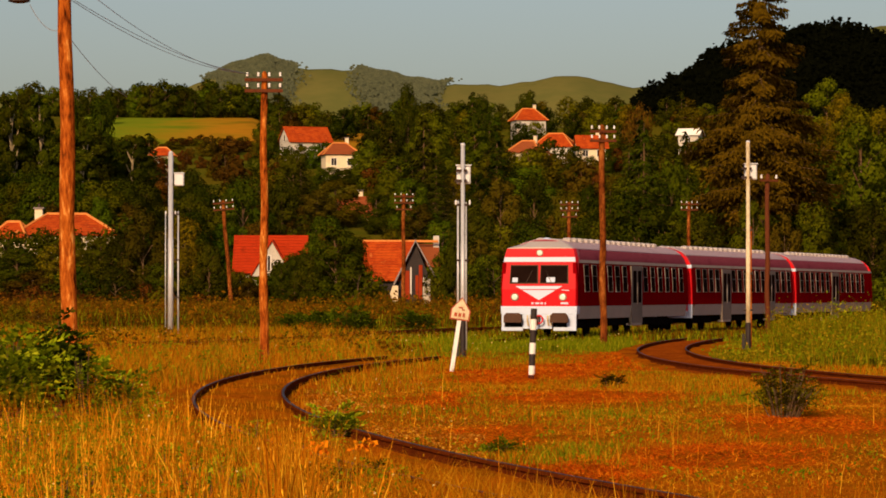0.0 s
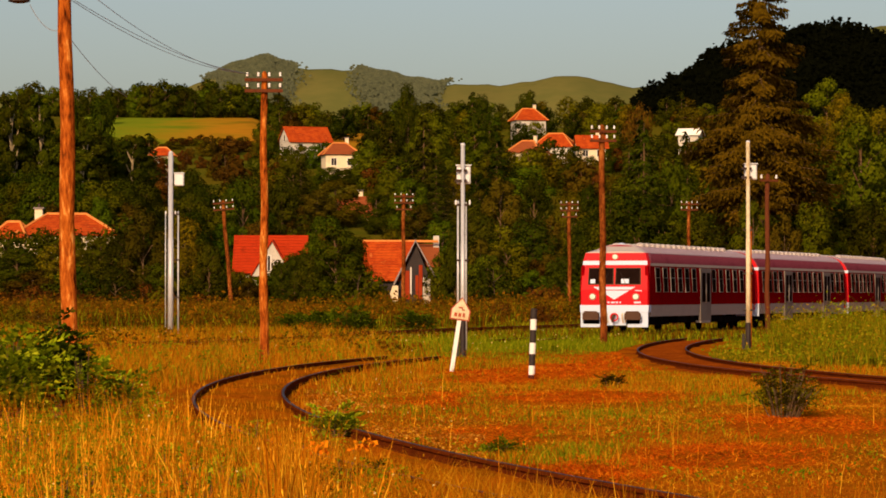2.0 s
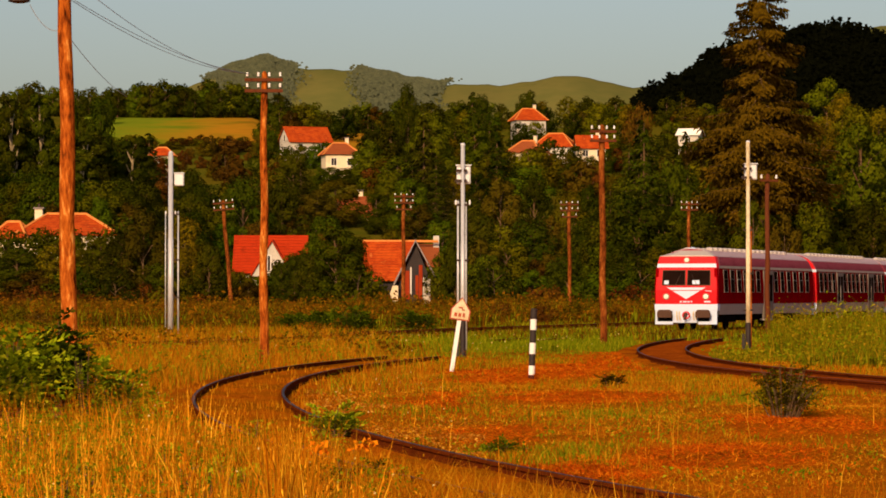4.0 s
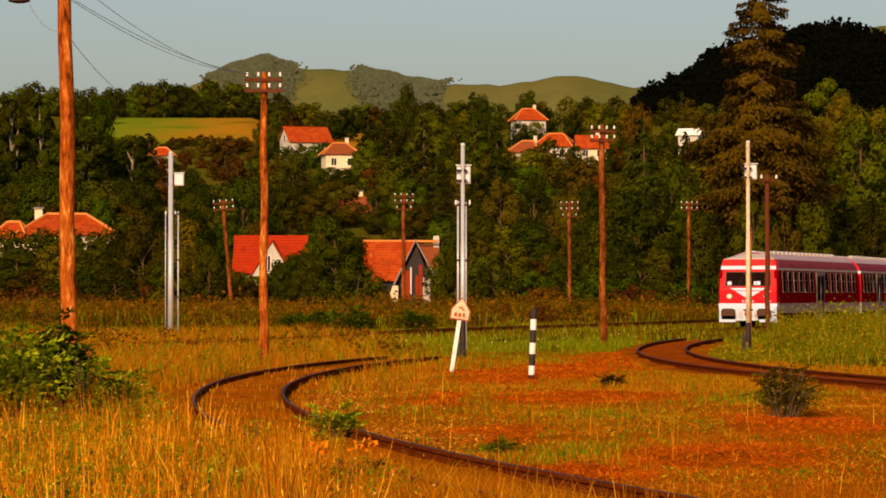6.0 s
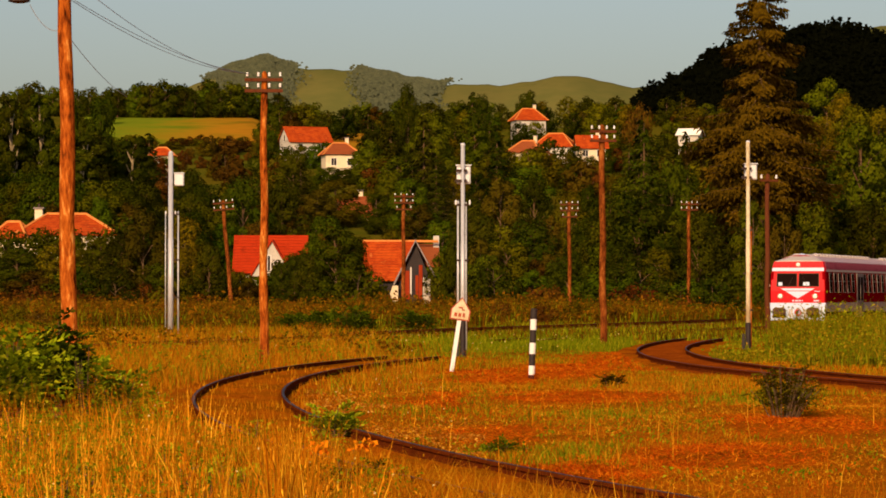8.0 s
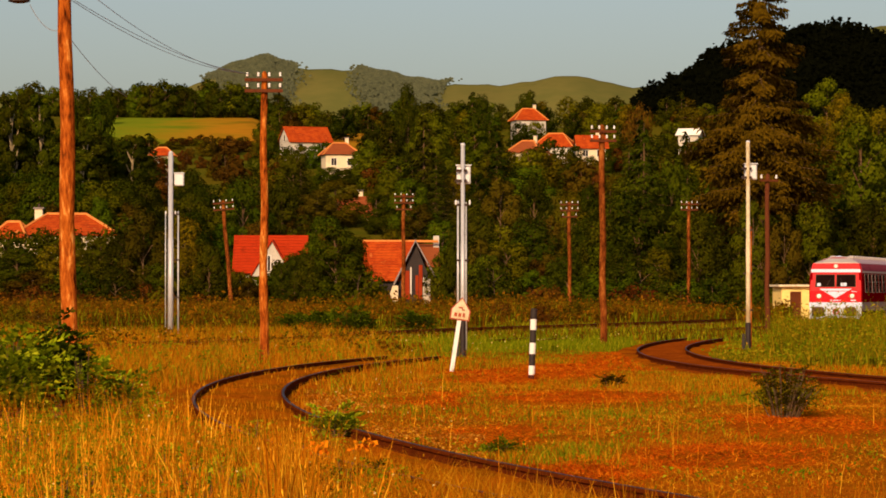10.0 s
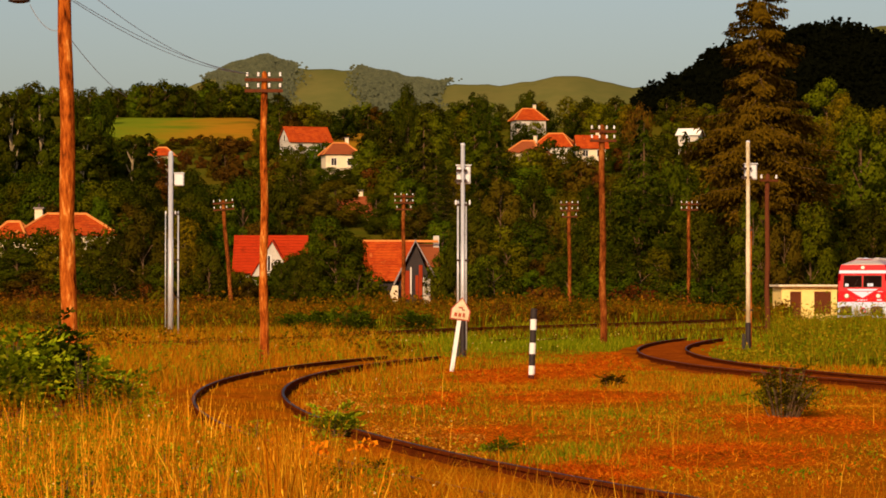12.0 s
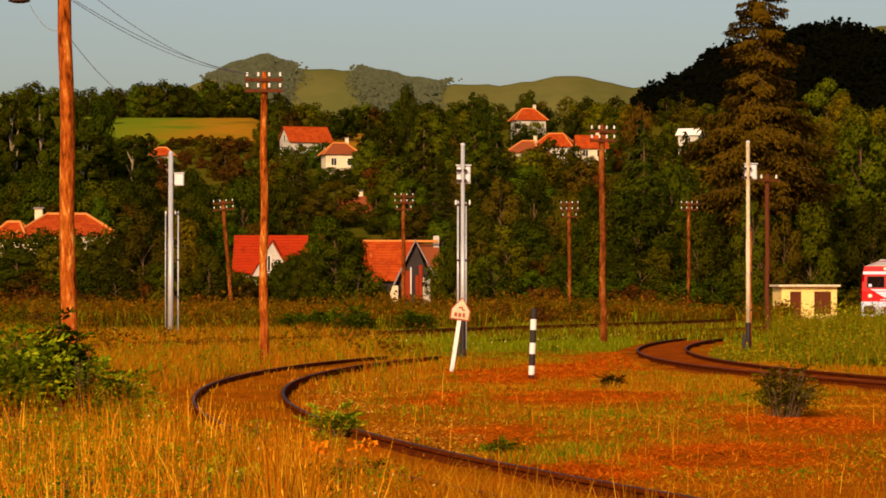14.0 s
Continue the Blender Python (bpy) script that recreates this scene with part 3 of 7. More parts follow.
def conifer(name, label, h, wide, tiers, twigs, size, mat, droop=0.35, bare=0.08, at=(0, 0, 0), shape=0.75, hangs=0.14, outline=None):
    """A spruce: a straight trunk and tiers of drooping boughs hung with needle sprays."""
    th = thing(name, label, "tree", at=at)
    g = Geo()
    g.tube([(0, 0, q * h) for q in (-0.02, 0.3, 0.6, 0.85, 1.0)], [h * 0.018, h * 0.014, h * 0.009, h * 0.004, h * 0.001], 8)
    cs, ns, ws = [], [], []
    for i in range(tiers):
        q = bare + (0.985 - bare) * (i + 0.5) / tiers
        reach = float(np.interp(q * h, *outline)) if outline else wide * 0.5 * (1 - q) ** shape * 1.05 + 0.015 * h
        m = 7 if q < 0.68 else 5
        for j in range(m):
            a = 2 * math.pi * (j + rng.uniform(-0.25, 0.25)) / m + i * 1.1
            r = reach * rng.uniform(0.62, 1.15)
            z = q * h + rng.uniform(-0.5, 0.5) * h / tiers
            end = np.array([math.cos(a) * r, math.sin(a) * r, z - droop * r * rng.uniform(0.7, 1.2)])
            start = np.array([0, 0, z])
            mid = (start + end) / 2 + np.array([0, 0, -0.06 * r])
            tip = end + np.array([0, 0, 0.05 * r])
            g.tube([start, mid, tip], [0.004 * h * (1.1 - q), 0.0025 * h * (1.1 - q), 0.0006 * h], 4)
            k = int(twigs * (r / (wide * 0.5)) * (1.0 if q < 0.68 or not outline else 1.0) + 6)
            s = rng.uniform(0.08, 1.0, k) ** 0.8
            base = (1 - s)[:, None] ** 2 * start + 2 * ((1 - s) * s)[:, None] * mid + (s ** 2)[:, None] * tip
            side = np.array([-math.sin(a), math.cos(a), 0])
            wob = rng.normal(size=k) * 0.17 * r * (1.1 - 0.6 * s)
            hang = -np.abs(rng.normal(size=k)) * hangs * r * (1.2 - 0.4 * s)
            cs.append(base + wob[:, None] * side + hang[:, None] * np.array([0, 0, 1]))
            ns.append(np.repeat(np.array([[math.cos(a), math.sin(a), 0.5]]), k, 0) + hang[:, None] * np.array([[0, 0, 2.2 / max(r, 0.5)]]))
            ws.append(np.repeat(np.array([[math.cos(a) * 0.7, math.sin(a) * 0.7, -0.6]]), k, 0) + np.sign(wob)[:, None] * side * 0.5)
    part("trunk", g, "bark", th)
    ob = new("crown", crown_mesh(np.concatenate(cs), np.concatenate(ns), size, mat, 0.36, np.concatenate(ws), 0.6))
    ob.parent = th
    return th


def put_copy(proto, x, y, size, turn, label="", tall=None, sink=0.15):
    if proto.get("placed"):
        ob = copy_thing(proto, pose(x, y, level(x, y) - sink, 0, 0, turn))
    else:
        ob = proto
        ob.matrix_basis = pose(x, y, level(x, y) - sink, 0, 0, turn)
        ob["placed"] = 1
    ob.scale = (size, size, size * (tall or 1.0))
    if label:
        tagged(ob, label)
    return ob


def build_trees():
    near = [
        broad_tree("broadleaf_tree", "dense dark green broadleaf tree", 10, 7.5, 9000, 0.3, "leaf_dark", low=0.08, lobes=20),
        broad_tree("broadleaf_tree", "full green broadleaf tree", 9, 7.0, 8000, 0.29, "leaf_mid", low=0.1, lobes=18),
        broad_tree("broadleaf_tree", "olive green broadleaf tree", 8.5, 6.6, 7000, 0.28, "leaf_olive", low=0.1, lobes=17),
        broad_tree("broadleaf_tree", "browning broadleaf tree behind the station", 8, 6.0, 6500, 0.27, "leaf_brown", low=0.12, lobes=15),
        conifer("spruce_tree", "dark green young spruce", 12, 5.6, 20, 60, 0.34, "leaf_dark", droop=0.3, bare=0.04),
        broad_tree("tall_tree", "tall slim tree with pale bare trunk", 13, 5.8, 8000, 0.32, "leaf_dark", "palebark", low=0.3, lobes=18),
    ]
    shrubs = [
        broad_tree("shrub", "dense green shrub at the wood's edge", 3.4, 4.2, 2200, 0.24, "leaf_mid", low=0.05, lobes=12),
        broad_tree("shrub", "olive green shrub at the wood's edge", 3.0, 4.0, 2200, 0.24, "leaf_olive", low=0.05, lobes=12),
        broad_tree("shrub", "dark green shrub at the wood's edge", 3.8, 4.4, 2400, 0.25, "leaf_dark", low=0.05, lobes=12),
    ]
    hill = [
        broad_tree("hillside_tree", "dark green tree on the hillside", 9, 8, 2600, 0.55, "leaf_dark", low=0.1, lobes=14),
        broad_tree("hillside_tree", "green tree on the hillside", 8.5, 8, 2600, 0.54, "leaf_mid", low=0.1, lobes=14),
        broad_tree("hillside_tree", "olive tree on the hillside", 8, 7.5, 2400, 0.54, "leaf_olive", low=0.1, lobes=13),
        broad_tree("hillside_tree", "browning tree on the hillside", 7, 6.5, 2200, 0.5, "leaf_brown", low=0.1, lobes=12),
        conifer("hillside_spruce", "dark spruce on the hillside", 13, 6.0, 14, 14, 0.8, "leaf_dark", droop=0.3, bare=0.03),
    ]
    shrubs.append(broad_tree("shrub", "rust-brown shrub before the wood", 2.6, 3.8, 2000, 0.22, "leaf_rust", low=0.03, lobes=12))
    near.append(broad_tree("broadleaf_tree", "bright green young broadleaf tree", 8, 6.4, 7500, 0.29, "leaf_bright", low=0.08, lobes=16))
    hill.append(broad_tree("hillside_tree", "fresh green tree on the hillside", 8, 7.6, 2400, 0.53, "leaf_bright", low=0.08, lobes=13))
    hill.append(broad_tree("hillside_bush", "rust-brown bush on the hillside", 7, 7, 2200, 0.5, "leaf_rust", low=0.08, lobes=12))
    r = random.Random(5)

    def grove(kinds, x0, x1, d0, d1, n, s0, s1, group, clear=()):
        for i in range(n):
            d = r.uniform(d0, d1)
            x = (r.uniform(x0, x1) - 784) * TICK * d
            b = x / d / TICK + 784
            if any(a0 < b < a1 and e0 < d < e1 for a0, a1, e0, e1 in clear):
                continue
            tagged(put_copy(r.choice(kinds), x, d, r.uniform(s0, s1), r.uniform(0, 360), tall=r.uniform(0.75, 1.05)), group=group)

    # places that stay open: in front of the houses, and behind the station
    open_near = [(0, 225, 255, 345), (408, 552, 236, 312), (636, 790, 236, 300)]
    # shrubs at the edge of the wood
    grove(shrubs, -60, 1640, 226, 246, 84, 0.7, 1.15, "shrubs along the wood's edge", [(398, 555, 200, 300), (640, 790, 200, 300), (1350, 1500, 200, 262)])
    # near wood
    grove([near[0], near[0], near[1], near[3]], -60, 230, 346, 362, 20, 0.8, 1.05, "trees of the left wood")
    grove([near[0], near[5], near[5], near[0]], -60, 250, 360, 430, 38, 0.95, 1.28, "trees of the left wood")
    grove(near[:4] + near[6:], 205, 660, 262, 330, 34, 0.5, 0.8, "trees behind the station", open_near)
    grove(near[:4] + near[6:], 760, 1100, 255, 330, 32, 0.55, 0.85, "trees behind the station", open_near)
    grove([near[0], near[1], near[4], near[0]], 1040, 1640, 255, 345, 44, 0.7, 1.05, "trees behind the station", [(1300, 1500, 200, 268)])
    grove(near[:4] + near[6:] + near[:4] + near[4:5], 200, 1640, 350, 440, 84, 0.6, 0.95, "trees at the foot of the hill", [(548, 650, 350, 445), (890, 1080, 350, 445)])
    grove([near[6], near[2], near[1]], 1395, 1640, 300, 430, 18, 0.85, 1.15, "trees behind the station", [(1395, 1500, 200, 310)])
    # unseen trees beyond the view, added for dark reflections on the train
    grove([near[0], near[1], near[4]], 1640, 4200, 225, 330, 46, 0.9, 1.3, "trees beyond the station")
    # hillside
    grove(hill[:4] * 2 + hill[4:] + hill[6:] * 2, 180, 1680, 450, 540, 84, 0.65, 1.05, "trees on the hillside", [(500, 640, 480, 560), (975, 1020, 500, 560), (300, 470, 450, 540)])
    grove(hill[:4] * 2 + hill[4:], -60, 1680, 560, 690, 78, 0.65, 1.0, "trees on the hillside", [(190, 470, 600, 900), (490, 640, 540, 640), (890, 1070, 520, 640)])
    grove(hill[:4] * 3 + hill[4:], -60, 1680, 700, 820, 72, 0.65, 1.0, "trees on the hillside", [(190, 470, 600, 815)])
    grove(hill[:3] * 2 + hill[5:6], -60, 1300, 826, 900, 84, 0.85, 1.2, "trees along the hill crest")
    grove(hill[:2] + hill[:1], 185, 500, 796, 822, 44, 0.75, 1.1, "trees along the hill crest")
    for x, y, d, s, k, w in ((722, 145, 640, 1.35, 0, 0.9), (855, 160, 700, 0.75, 4, 1), (690, 190, 560, 1.0, 0, 1.1), (930, 160, 760, 1.1, 1, 0.9), (655, 255, 520, 0.85, 1, 0.8), (1135, 210, 400, 1.0, 4, 1.1), (750, 265, 430, 1.1, 4, 1)):
        p = sight(x, y, d)
        put_copy(hill[k], p.x, d, s, r.uniform(0, 360), tall=w)
    # growth in front of the houses
    for k, x, d, s, w in ((0, 15, 314, 1.4, 1.05), (2, 55, 318, 1.35, 1), (0, 88, 314, 1.3, 1.15), (0, 120, 316, 1.4, 1), (2, 150, 318, 1.35, 1), (1, 195, 314, 1.5, 1), (0, 235, 316, 1.5, 1.2), (2, 418, 286, 0.7, 0.9), (0, 446, 284, 0.6, 0.9), (1, 497, 286, 0.75, 1.2), (0, 520, 288, 0.85, 1.35), (2, 548, 284, 0.85, 1.2), (1, 462, 280, 0.5, 0.8), (2, 662, 276, 0.35, 1), (0, 790, 280, 1.0, 1.5)):
        p = sight(x, 500, d)
        put_copy(shrubs[k], p.x, d, s, r.uniform(0, 360), tall=w)
    # trees that half hide the hillside houses
    for k, x, top, d in ((0, 508, 256, 606), (1, 534, 254, 607), (5, 556, 252, 606), (0, 578, 248, 607), (1, 568, 294, 548), (0, 596, 297, 546), (5, 622, 294, 548), (0, 430, 478, 282), (1, 446, 484, 281), (2, 462, 482, 282), (0, 500, 456, 284), (2, 518, 452, 285), (0, 538, 440, 284), (1, 492, 478, 282), (1, 640, 262, 548), (0, 918, 214, 706), (1, 945, 213, 706), (2, 900, 264, 590), (0, 925, 274, 588), (1, 945, 276, 590), (0, 966, 280, 596), (2, 990, 286, 595), (5, 1014, 272, 595), (0, 1018, 254, 592), (1, 1045, 274, 588), (0, 1070, 262, 590), (1, 1200, 252, 628), (0, 1222, 252, 626), (2, 1244, 246, 628), (1, 1140, 240, 560), (0, 1165, 232, 560), (2, 1150, 290, 480), (5, 1128, 262, 520), (1, 505, 292, 520), (0, 524, 300, 505), (5, 546, 306, 500), (2, 668, 506, 279), (0, 20, 505, 262), (1, 50, 500, 262), (6, 612, 388, 428), (0, 632, 386, 428), (6, 280, 274, 548), (1, 296, 276, 548), (5, 170, 345, 350), (5, 195, 352, 350), (6, 215, 285, 520), (6, 240, 270, 540), (6, 400, 260, 560), (6, 420, 280, 520)):
        p = sight(x, top, d)
        g = level(p.x, d)
        h0 = (9, 8.5, 8, 7, 13, 8, 7)[k]
        s = max(0.25, (p.z - g) / h0)
        put_copy(hill[k], p.x, d, min(s * 1.1, 0.8), r.uniform(0, 360), tall=s / min(s * 1.1, 0.8))
    # the larger crowns that can be told apart: kind, bearing, height of the top, width, distance
    all_kinds = {"dark": near[0], "mid": near[1], "olive": near[2], "brown": near[3], "spruce": near[4], "tall": near[5], "bright": near[6], "rust": shrubs[3]}
    size_of = {"dark": (10, 7.5), "mid": (9, 7.0), "olive": (8.5, 6.6), "brown": (8, 6.0), "spruce": (12, 5.6), "tall": (13, 5.8), "bright": (8, 6.4), "rust": (2.6, 3.8)}
    for k, x, top, wide, d in (
            ("tall", 28, 138, 90, 372), ("tall", 76, 140, 90, 375), ("dark", 132, 165, 80, 380), ("dark", 178, 152, 84, 378), ("tall", 5, 150, 80, 378), ("mid", 238, 145, 34, 800),
            ("dark", 722, 137, 58, 560), ("bright", 655, 240, 70, 530), ("mid", 762, 188, 100, 520), ("spruce", 772, 268, 90, 420), ("dark", 855, 160, 44, 680), ("bright", 930, 155, 66, 730), ("olive", 1062, 176, 80, 690),
            ("spruce", 1140, 205, 150, 272), ("mid", 1192, 262, 90, 280), ("dark", 945, 296, 84, 350), ("brown", 884, 300, 96, 345), ("bright", 806, 388, 70, 262), ("olive", 1004, 330, 80, 330), ("dark", 1040, 318, 80, 340), ("bright", 1274, 262, 70, 400), ("mid", 1285, 300, 90, 380),
            ("brown", 1388, 362, 90, 247), ("dark", 1235, 362, 100, 256), ("mid", 1520, 196, 190, 296), ("bright", 1462, 250, 110, 290), ("mid", 1438, 340, 110, 248), ("dark", 1545, 340, 120, 252), ("bright", 1462, 130, 120, 620), ("mid", 1226, 245, 60, 600), ("mid", 584, 292, 60, 545), ("dark", 614, 294, 60, 546), ("olive", 1560, 182, 120, 480), ("olive", 1495, 156, 100, 600), ("olive", 1448, 204, 100, 450), ("olive", 1400, 186, 90, 640), ("brown", 1300, 186, 110, 640), ("mid", 1545, 225, 110, 380), ("olive", 1002, 266, 40, 585), ("mid", 962, 276, 44, 585), ("olive", 1520, 178, 120, 470), ("olive", 1420, 196, 110, 430), ("mid", 1330, 338, 100, 248),
            ("brown", 252, 350, 110, 262), ("olive", 330, 372, 110, 258), ("bright", 180, 338, 66, 345), ("dark", 430, 300, 120, 330), ("dark", 500, 310, 110, 335), ("mid", 596, 388, 140, 268), ("dark", 548, 436, 70, 266), ("olive", 690, 398, 80, 305), ("dark", 370, 420, 80, 254), ("brown", 224, 268, 90, 420), ("olive", 598, 312, 120, 420), ("brown", 560, 330, 90, 410), ("mid", 860, 440, 100, 256), ("bright", 940, 470, 90, 250), ("dark", 1010, 440, 90, 254), ("dark", 1100, 420, 100, 252), ("olive", 1170, 430, 90, 250), ("rust", 1130, 180, 60, 700), ("olive", 1230, 185, 110, 690), ("brown", 975, 372, 60, 320),
            ("dark", 30, 432, 120, 306), ("olive", 108, 424, 110, 305), ("mid", 172, 408, 100, 306), ("dark", 215, 400, 90, 300), ("brown", 60, 470, 120, 262), ("mid", 140, 468, 110, 258), ("dark", 200, 462, 110, 258), ("mid", 290, 456, 110, 250), ("brown", 440, 492, 80, 255), ("dark", 522, 440, 74, 279), ("mid", 498, 458, 44, 280), ("olive", 426, 476, 64, 279), ("mid", 672, 500, 50, 272)):
        p = sight(x, top, d)
        g = level(p.x, d)
        h0, w0 = size_of[k]
        wd, ht = wide * TICK * d / w0, (p.z - g) / (h0 * 1.03)
        tagged(put_copy(all_kinds[k], p.x, d, wd, r.uniform(0, 360), tall=ht / wd), group="trees round the village")
    for i in range(64):
        d = r.uniform(560, 690)
        x = (r.uniform(195, 480) - 784) * TICK * d
        tagged(put_copy(hill[r.choice((6, 6, 6, 2, 3))], x, d, r.uniform(0.22, 0.36), r.uniform(0, 360)), group="low growth below the field")
    for i in range(46):
        d = r.uniform(192, 226)
        x = (r.uniform(-40, 1330) - 784) * TICK * d
        if abs(x - far_line(d)) > 4:
            tagged(put_copy(shrubs[r.choice((3, 3, 1))], x, d, r.uniform(0.35, 0.6), r.uniform(0, 360), tall=r.uniform(0.7, 1.1)), group="low shrubs before the wood")
    # rough growth along the lower edge of the field
    for i in range(26):
        x, d = 190 + 11 * i + r.uniform(-6, 6), r.uniform(640, 700)
        p = sight(x, r.uniform(236, 254), d)
        k, w0 = r.choice(((2, 7.5), (3, 6.5), (6, 7), (6, 7)))
        wd = r.uniform(26, 52) * TICK * d / w0
        ht = max(0.2, (p.z - level(p.x, d)) / ((9, 8.5, 8, 7, 13, 8, 7)[k] * 1.03))
        tagged(put_copy(hill[k], p.x, d, wd, r.uniform(0, 360), tall=ht / wd), group="low growth below the field")
    # the great spruce behind the station
    spruce = conifer("great_spruce", "huge old spruce with drooping brownish boughs", 26.8, 10.4, 24, 300, 0.42, "needle", droop=0.42, bare=0.37, hangs=0.12, outline=([7, 9.6, 11.5, 14.6, 17, 18.5, 20.5, 22, 24, 25.5, 26.8], [2.0, 4.2, 5.6, 5.6, 4.8, 3.1, 2.5, 3.6, 2.4, 1.9, 0.9]))
    p = sight(1345, 520, 262)
    spruce.matrix_basis = pose(p.x, p.y, level(p.x, p.y) - 0.2, 0, 0, 20)


def far_woods():
    """Woods too far off to count: small clumps over the mountain and the far ridges."""
    cs, ns = [], []
    n = 30000
    d = rng.uniform(1250, 1600, n)
    b = rng.uniform(1075, 1640, n)
    x = (b - 784) * TICK * d
    z = land(x, d)
    hgt = rng.uniform(3, 12, n) * (0.7 + 0.4 * np.sin(x / 9.0) * np.sin(d / 14.0))
    for k in range(4):
        q = rng.uniform(0.1, 1.0, n)
        cs.append(np.stack([x + rng.normal(size=n) * 1.6 * (1.1 - q), d + rng.normal(size=n) * 1.6 * (1.1 - q), z + hgt * q], 1))
        ns.append(np.repeat(np.array([[0, -0.6, 0.6]]), n, 0))
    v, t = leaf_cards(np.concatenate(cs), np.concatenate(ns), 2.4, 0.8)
    tagged(new("mountain_wood", big_mesh("mountain_wood", v, t, "needle_shade")), "conifer wood covering a mountain, coloured almost black for shade", "wood", kind="stuff")
    cs, ns = [], []
    n = 26000
    d = rng.uniform(2820, 3230, n)
    b = np.where(rng.random(n) < 0.55, rng.uniform(390, 505, n) + rng.normal(size=n) * 13 + 9 * np.sin(d / 40), rng.uniform(645, 770, n) + rng.normal(size=n) * 13 + 9 * np.sin(d / 33))
    x = (b - 784) * TICK * d
    z = land(x, d)
    cs = np.stack([x, d, z + rng.uniform(0, 4.2, n)], 1)
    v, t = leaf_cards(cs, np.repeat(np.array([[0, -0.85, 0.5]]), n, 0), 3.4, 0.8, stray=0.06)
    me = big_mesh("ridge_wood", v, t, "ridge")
    tagged(new("ridge_wood", me), "far ridge woods tinted grey for haze", "wood", kind="stuff")


def blades(x, y, h, w, lean=0.25, z=None, flat=0.0):
    """Curved grass blades: three triangles each, rooted in the ground."""
    n = len(x)
    z = land(x, y) if z is None else z
    a = rng.uniform(0, 2 * math.pi, n)
    face = rng.uniform(-1.3, 1.3, n)
    side = np.stack([np.cos(face), np.sin(face), np.zeros(n)], 1)
    out = np.stack([np.cos(a), np.sin(a), np.zeros(n)], 1) * (h * np.abs(rng.normal(lean, lean * 0.6, n)))[:, None]
    root = np.stack([x, y, z - 0.02], 1)
    up = np.stack([np.zeros(n), np.zeros(n), h * (1 - flat)], 1)
    ww = (w * rng.uniform(0.7, 1.3, n) * 0.5)[:, None]
    mid = root + up * 0.55 + out * 0.3
    tip = root + up + out
    v = np.stack([root - side * ww, root + side * ww, mid - side * ww * 0.8, mid + side * ww * 0.8, tip], 1).reshape(-1, 3)
    k = np.arange(n) * 5
    t = np.concatenate([np.stack([k, k + 1, k + 3], 1), np.stack([k, k + 3, k + 2], 1), np.stack([k + 2, k + 3, k + 4], 1)])
    return v, t


def scatter(n, d0, d1, u0=-40, u1=1610, power=1.0):
    """Places spread over a wedge of ground before the tripod."""
    d = d0 + (d1 - d0) * rng.random(n) ** power
    return (rng.uniform(u0, u1, n) - 784) * TICK * d, d


def patch(x, y, scale, seed):
    """Slow wandering values between 0 and 1, for patches of growth."""
    return 0.5 + 0.25 * (np.sin(x / scale + seed) * np.cos(y / (scale * 2.2) - 1.7 * seed) + np.sin(0.6 * x / scale - 0.35 * y / scale + 2 * seed))


def beside_main(x, y):
    """Height of the growth as a share: low on the trampled strip along the running track."""
    c = np.interp(y, np.arange(90, 360, 1.0), np.array([train_line(q) for q in np.arange(90, 360, 1.0)]))
    return np.where((x < c - 1.7) | (x > c + 3.6), 1.0, np.where(y < 150, 0.9, 0.55))


def off_tracks(x, y, gap, lines):
    keep = np.ones(len(x), bool)
    grown = y > 91
    for line in lines:
        xs = np.array([line(q) for q in np.arange(15, 360, 1.0)])
        c = np.interp(y, np.arange(15, 360, 1.0), xs)
        s = np.gradient(xs)
        keep &= (grown if line is left_line else False) | (np.abs(x - c) / np.sqrt(1 + np.interp(y, np.arange(15, 360, 1.0), s) ** 2) > gap)
    return keep


def stuff(name, label, category, chunks, mat):
    v = np.concatenate([c[0] for c in chunks])
    off, ts = 0, []
    for c in chunks:
        ts.append(c[1] + off)
        off += len(c[0])
    return tagged(new(name, big_mesh(name, v, np.concatenate(ts), mat)), label, category, kind="stuff")


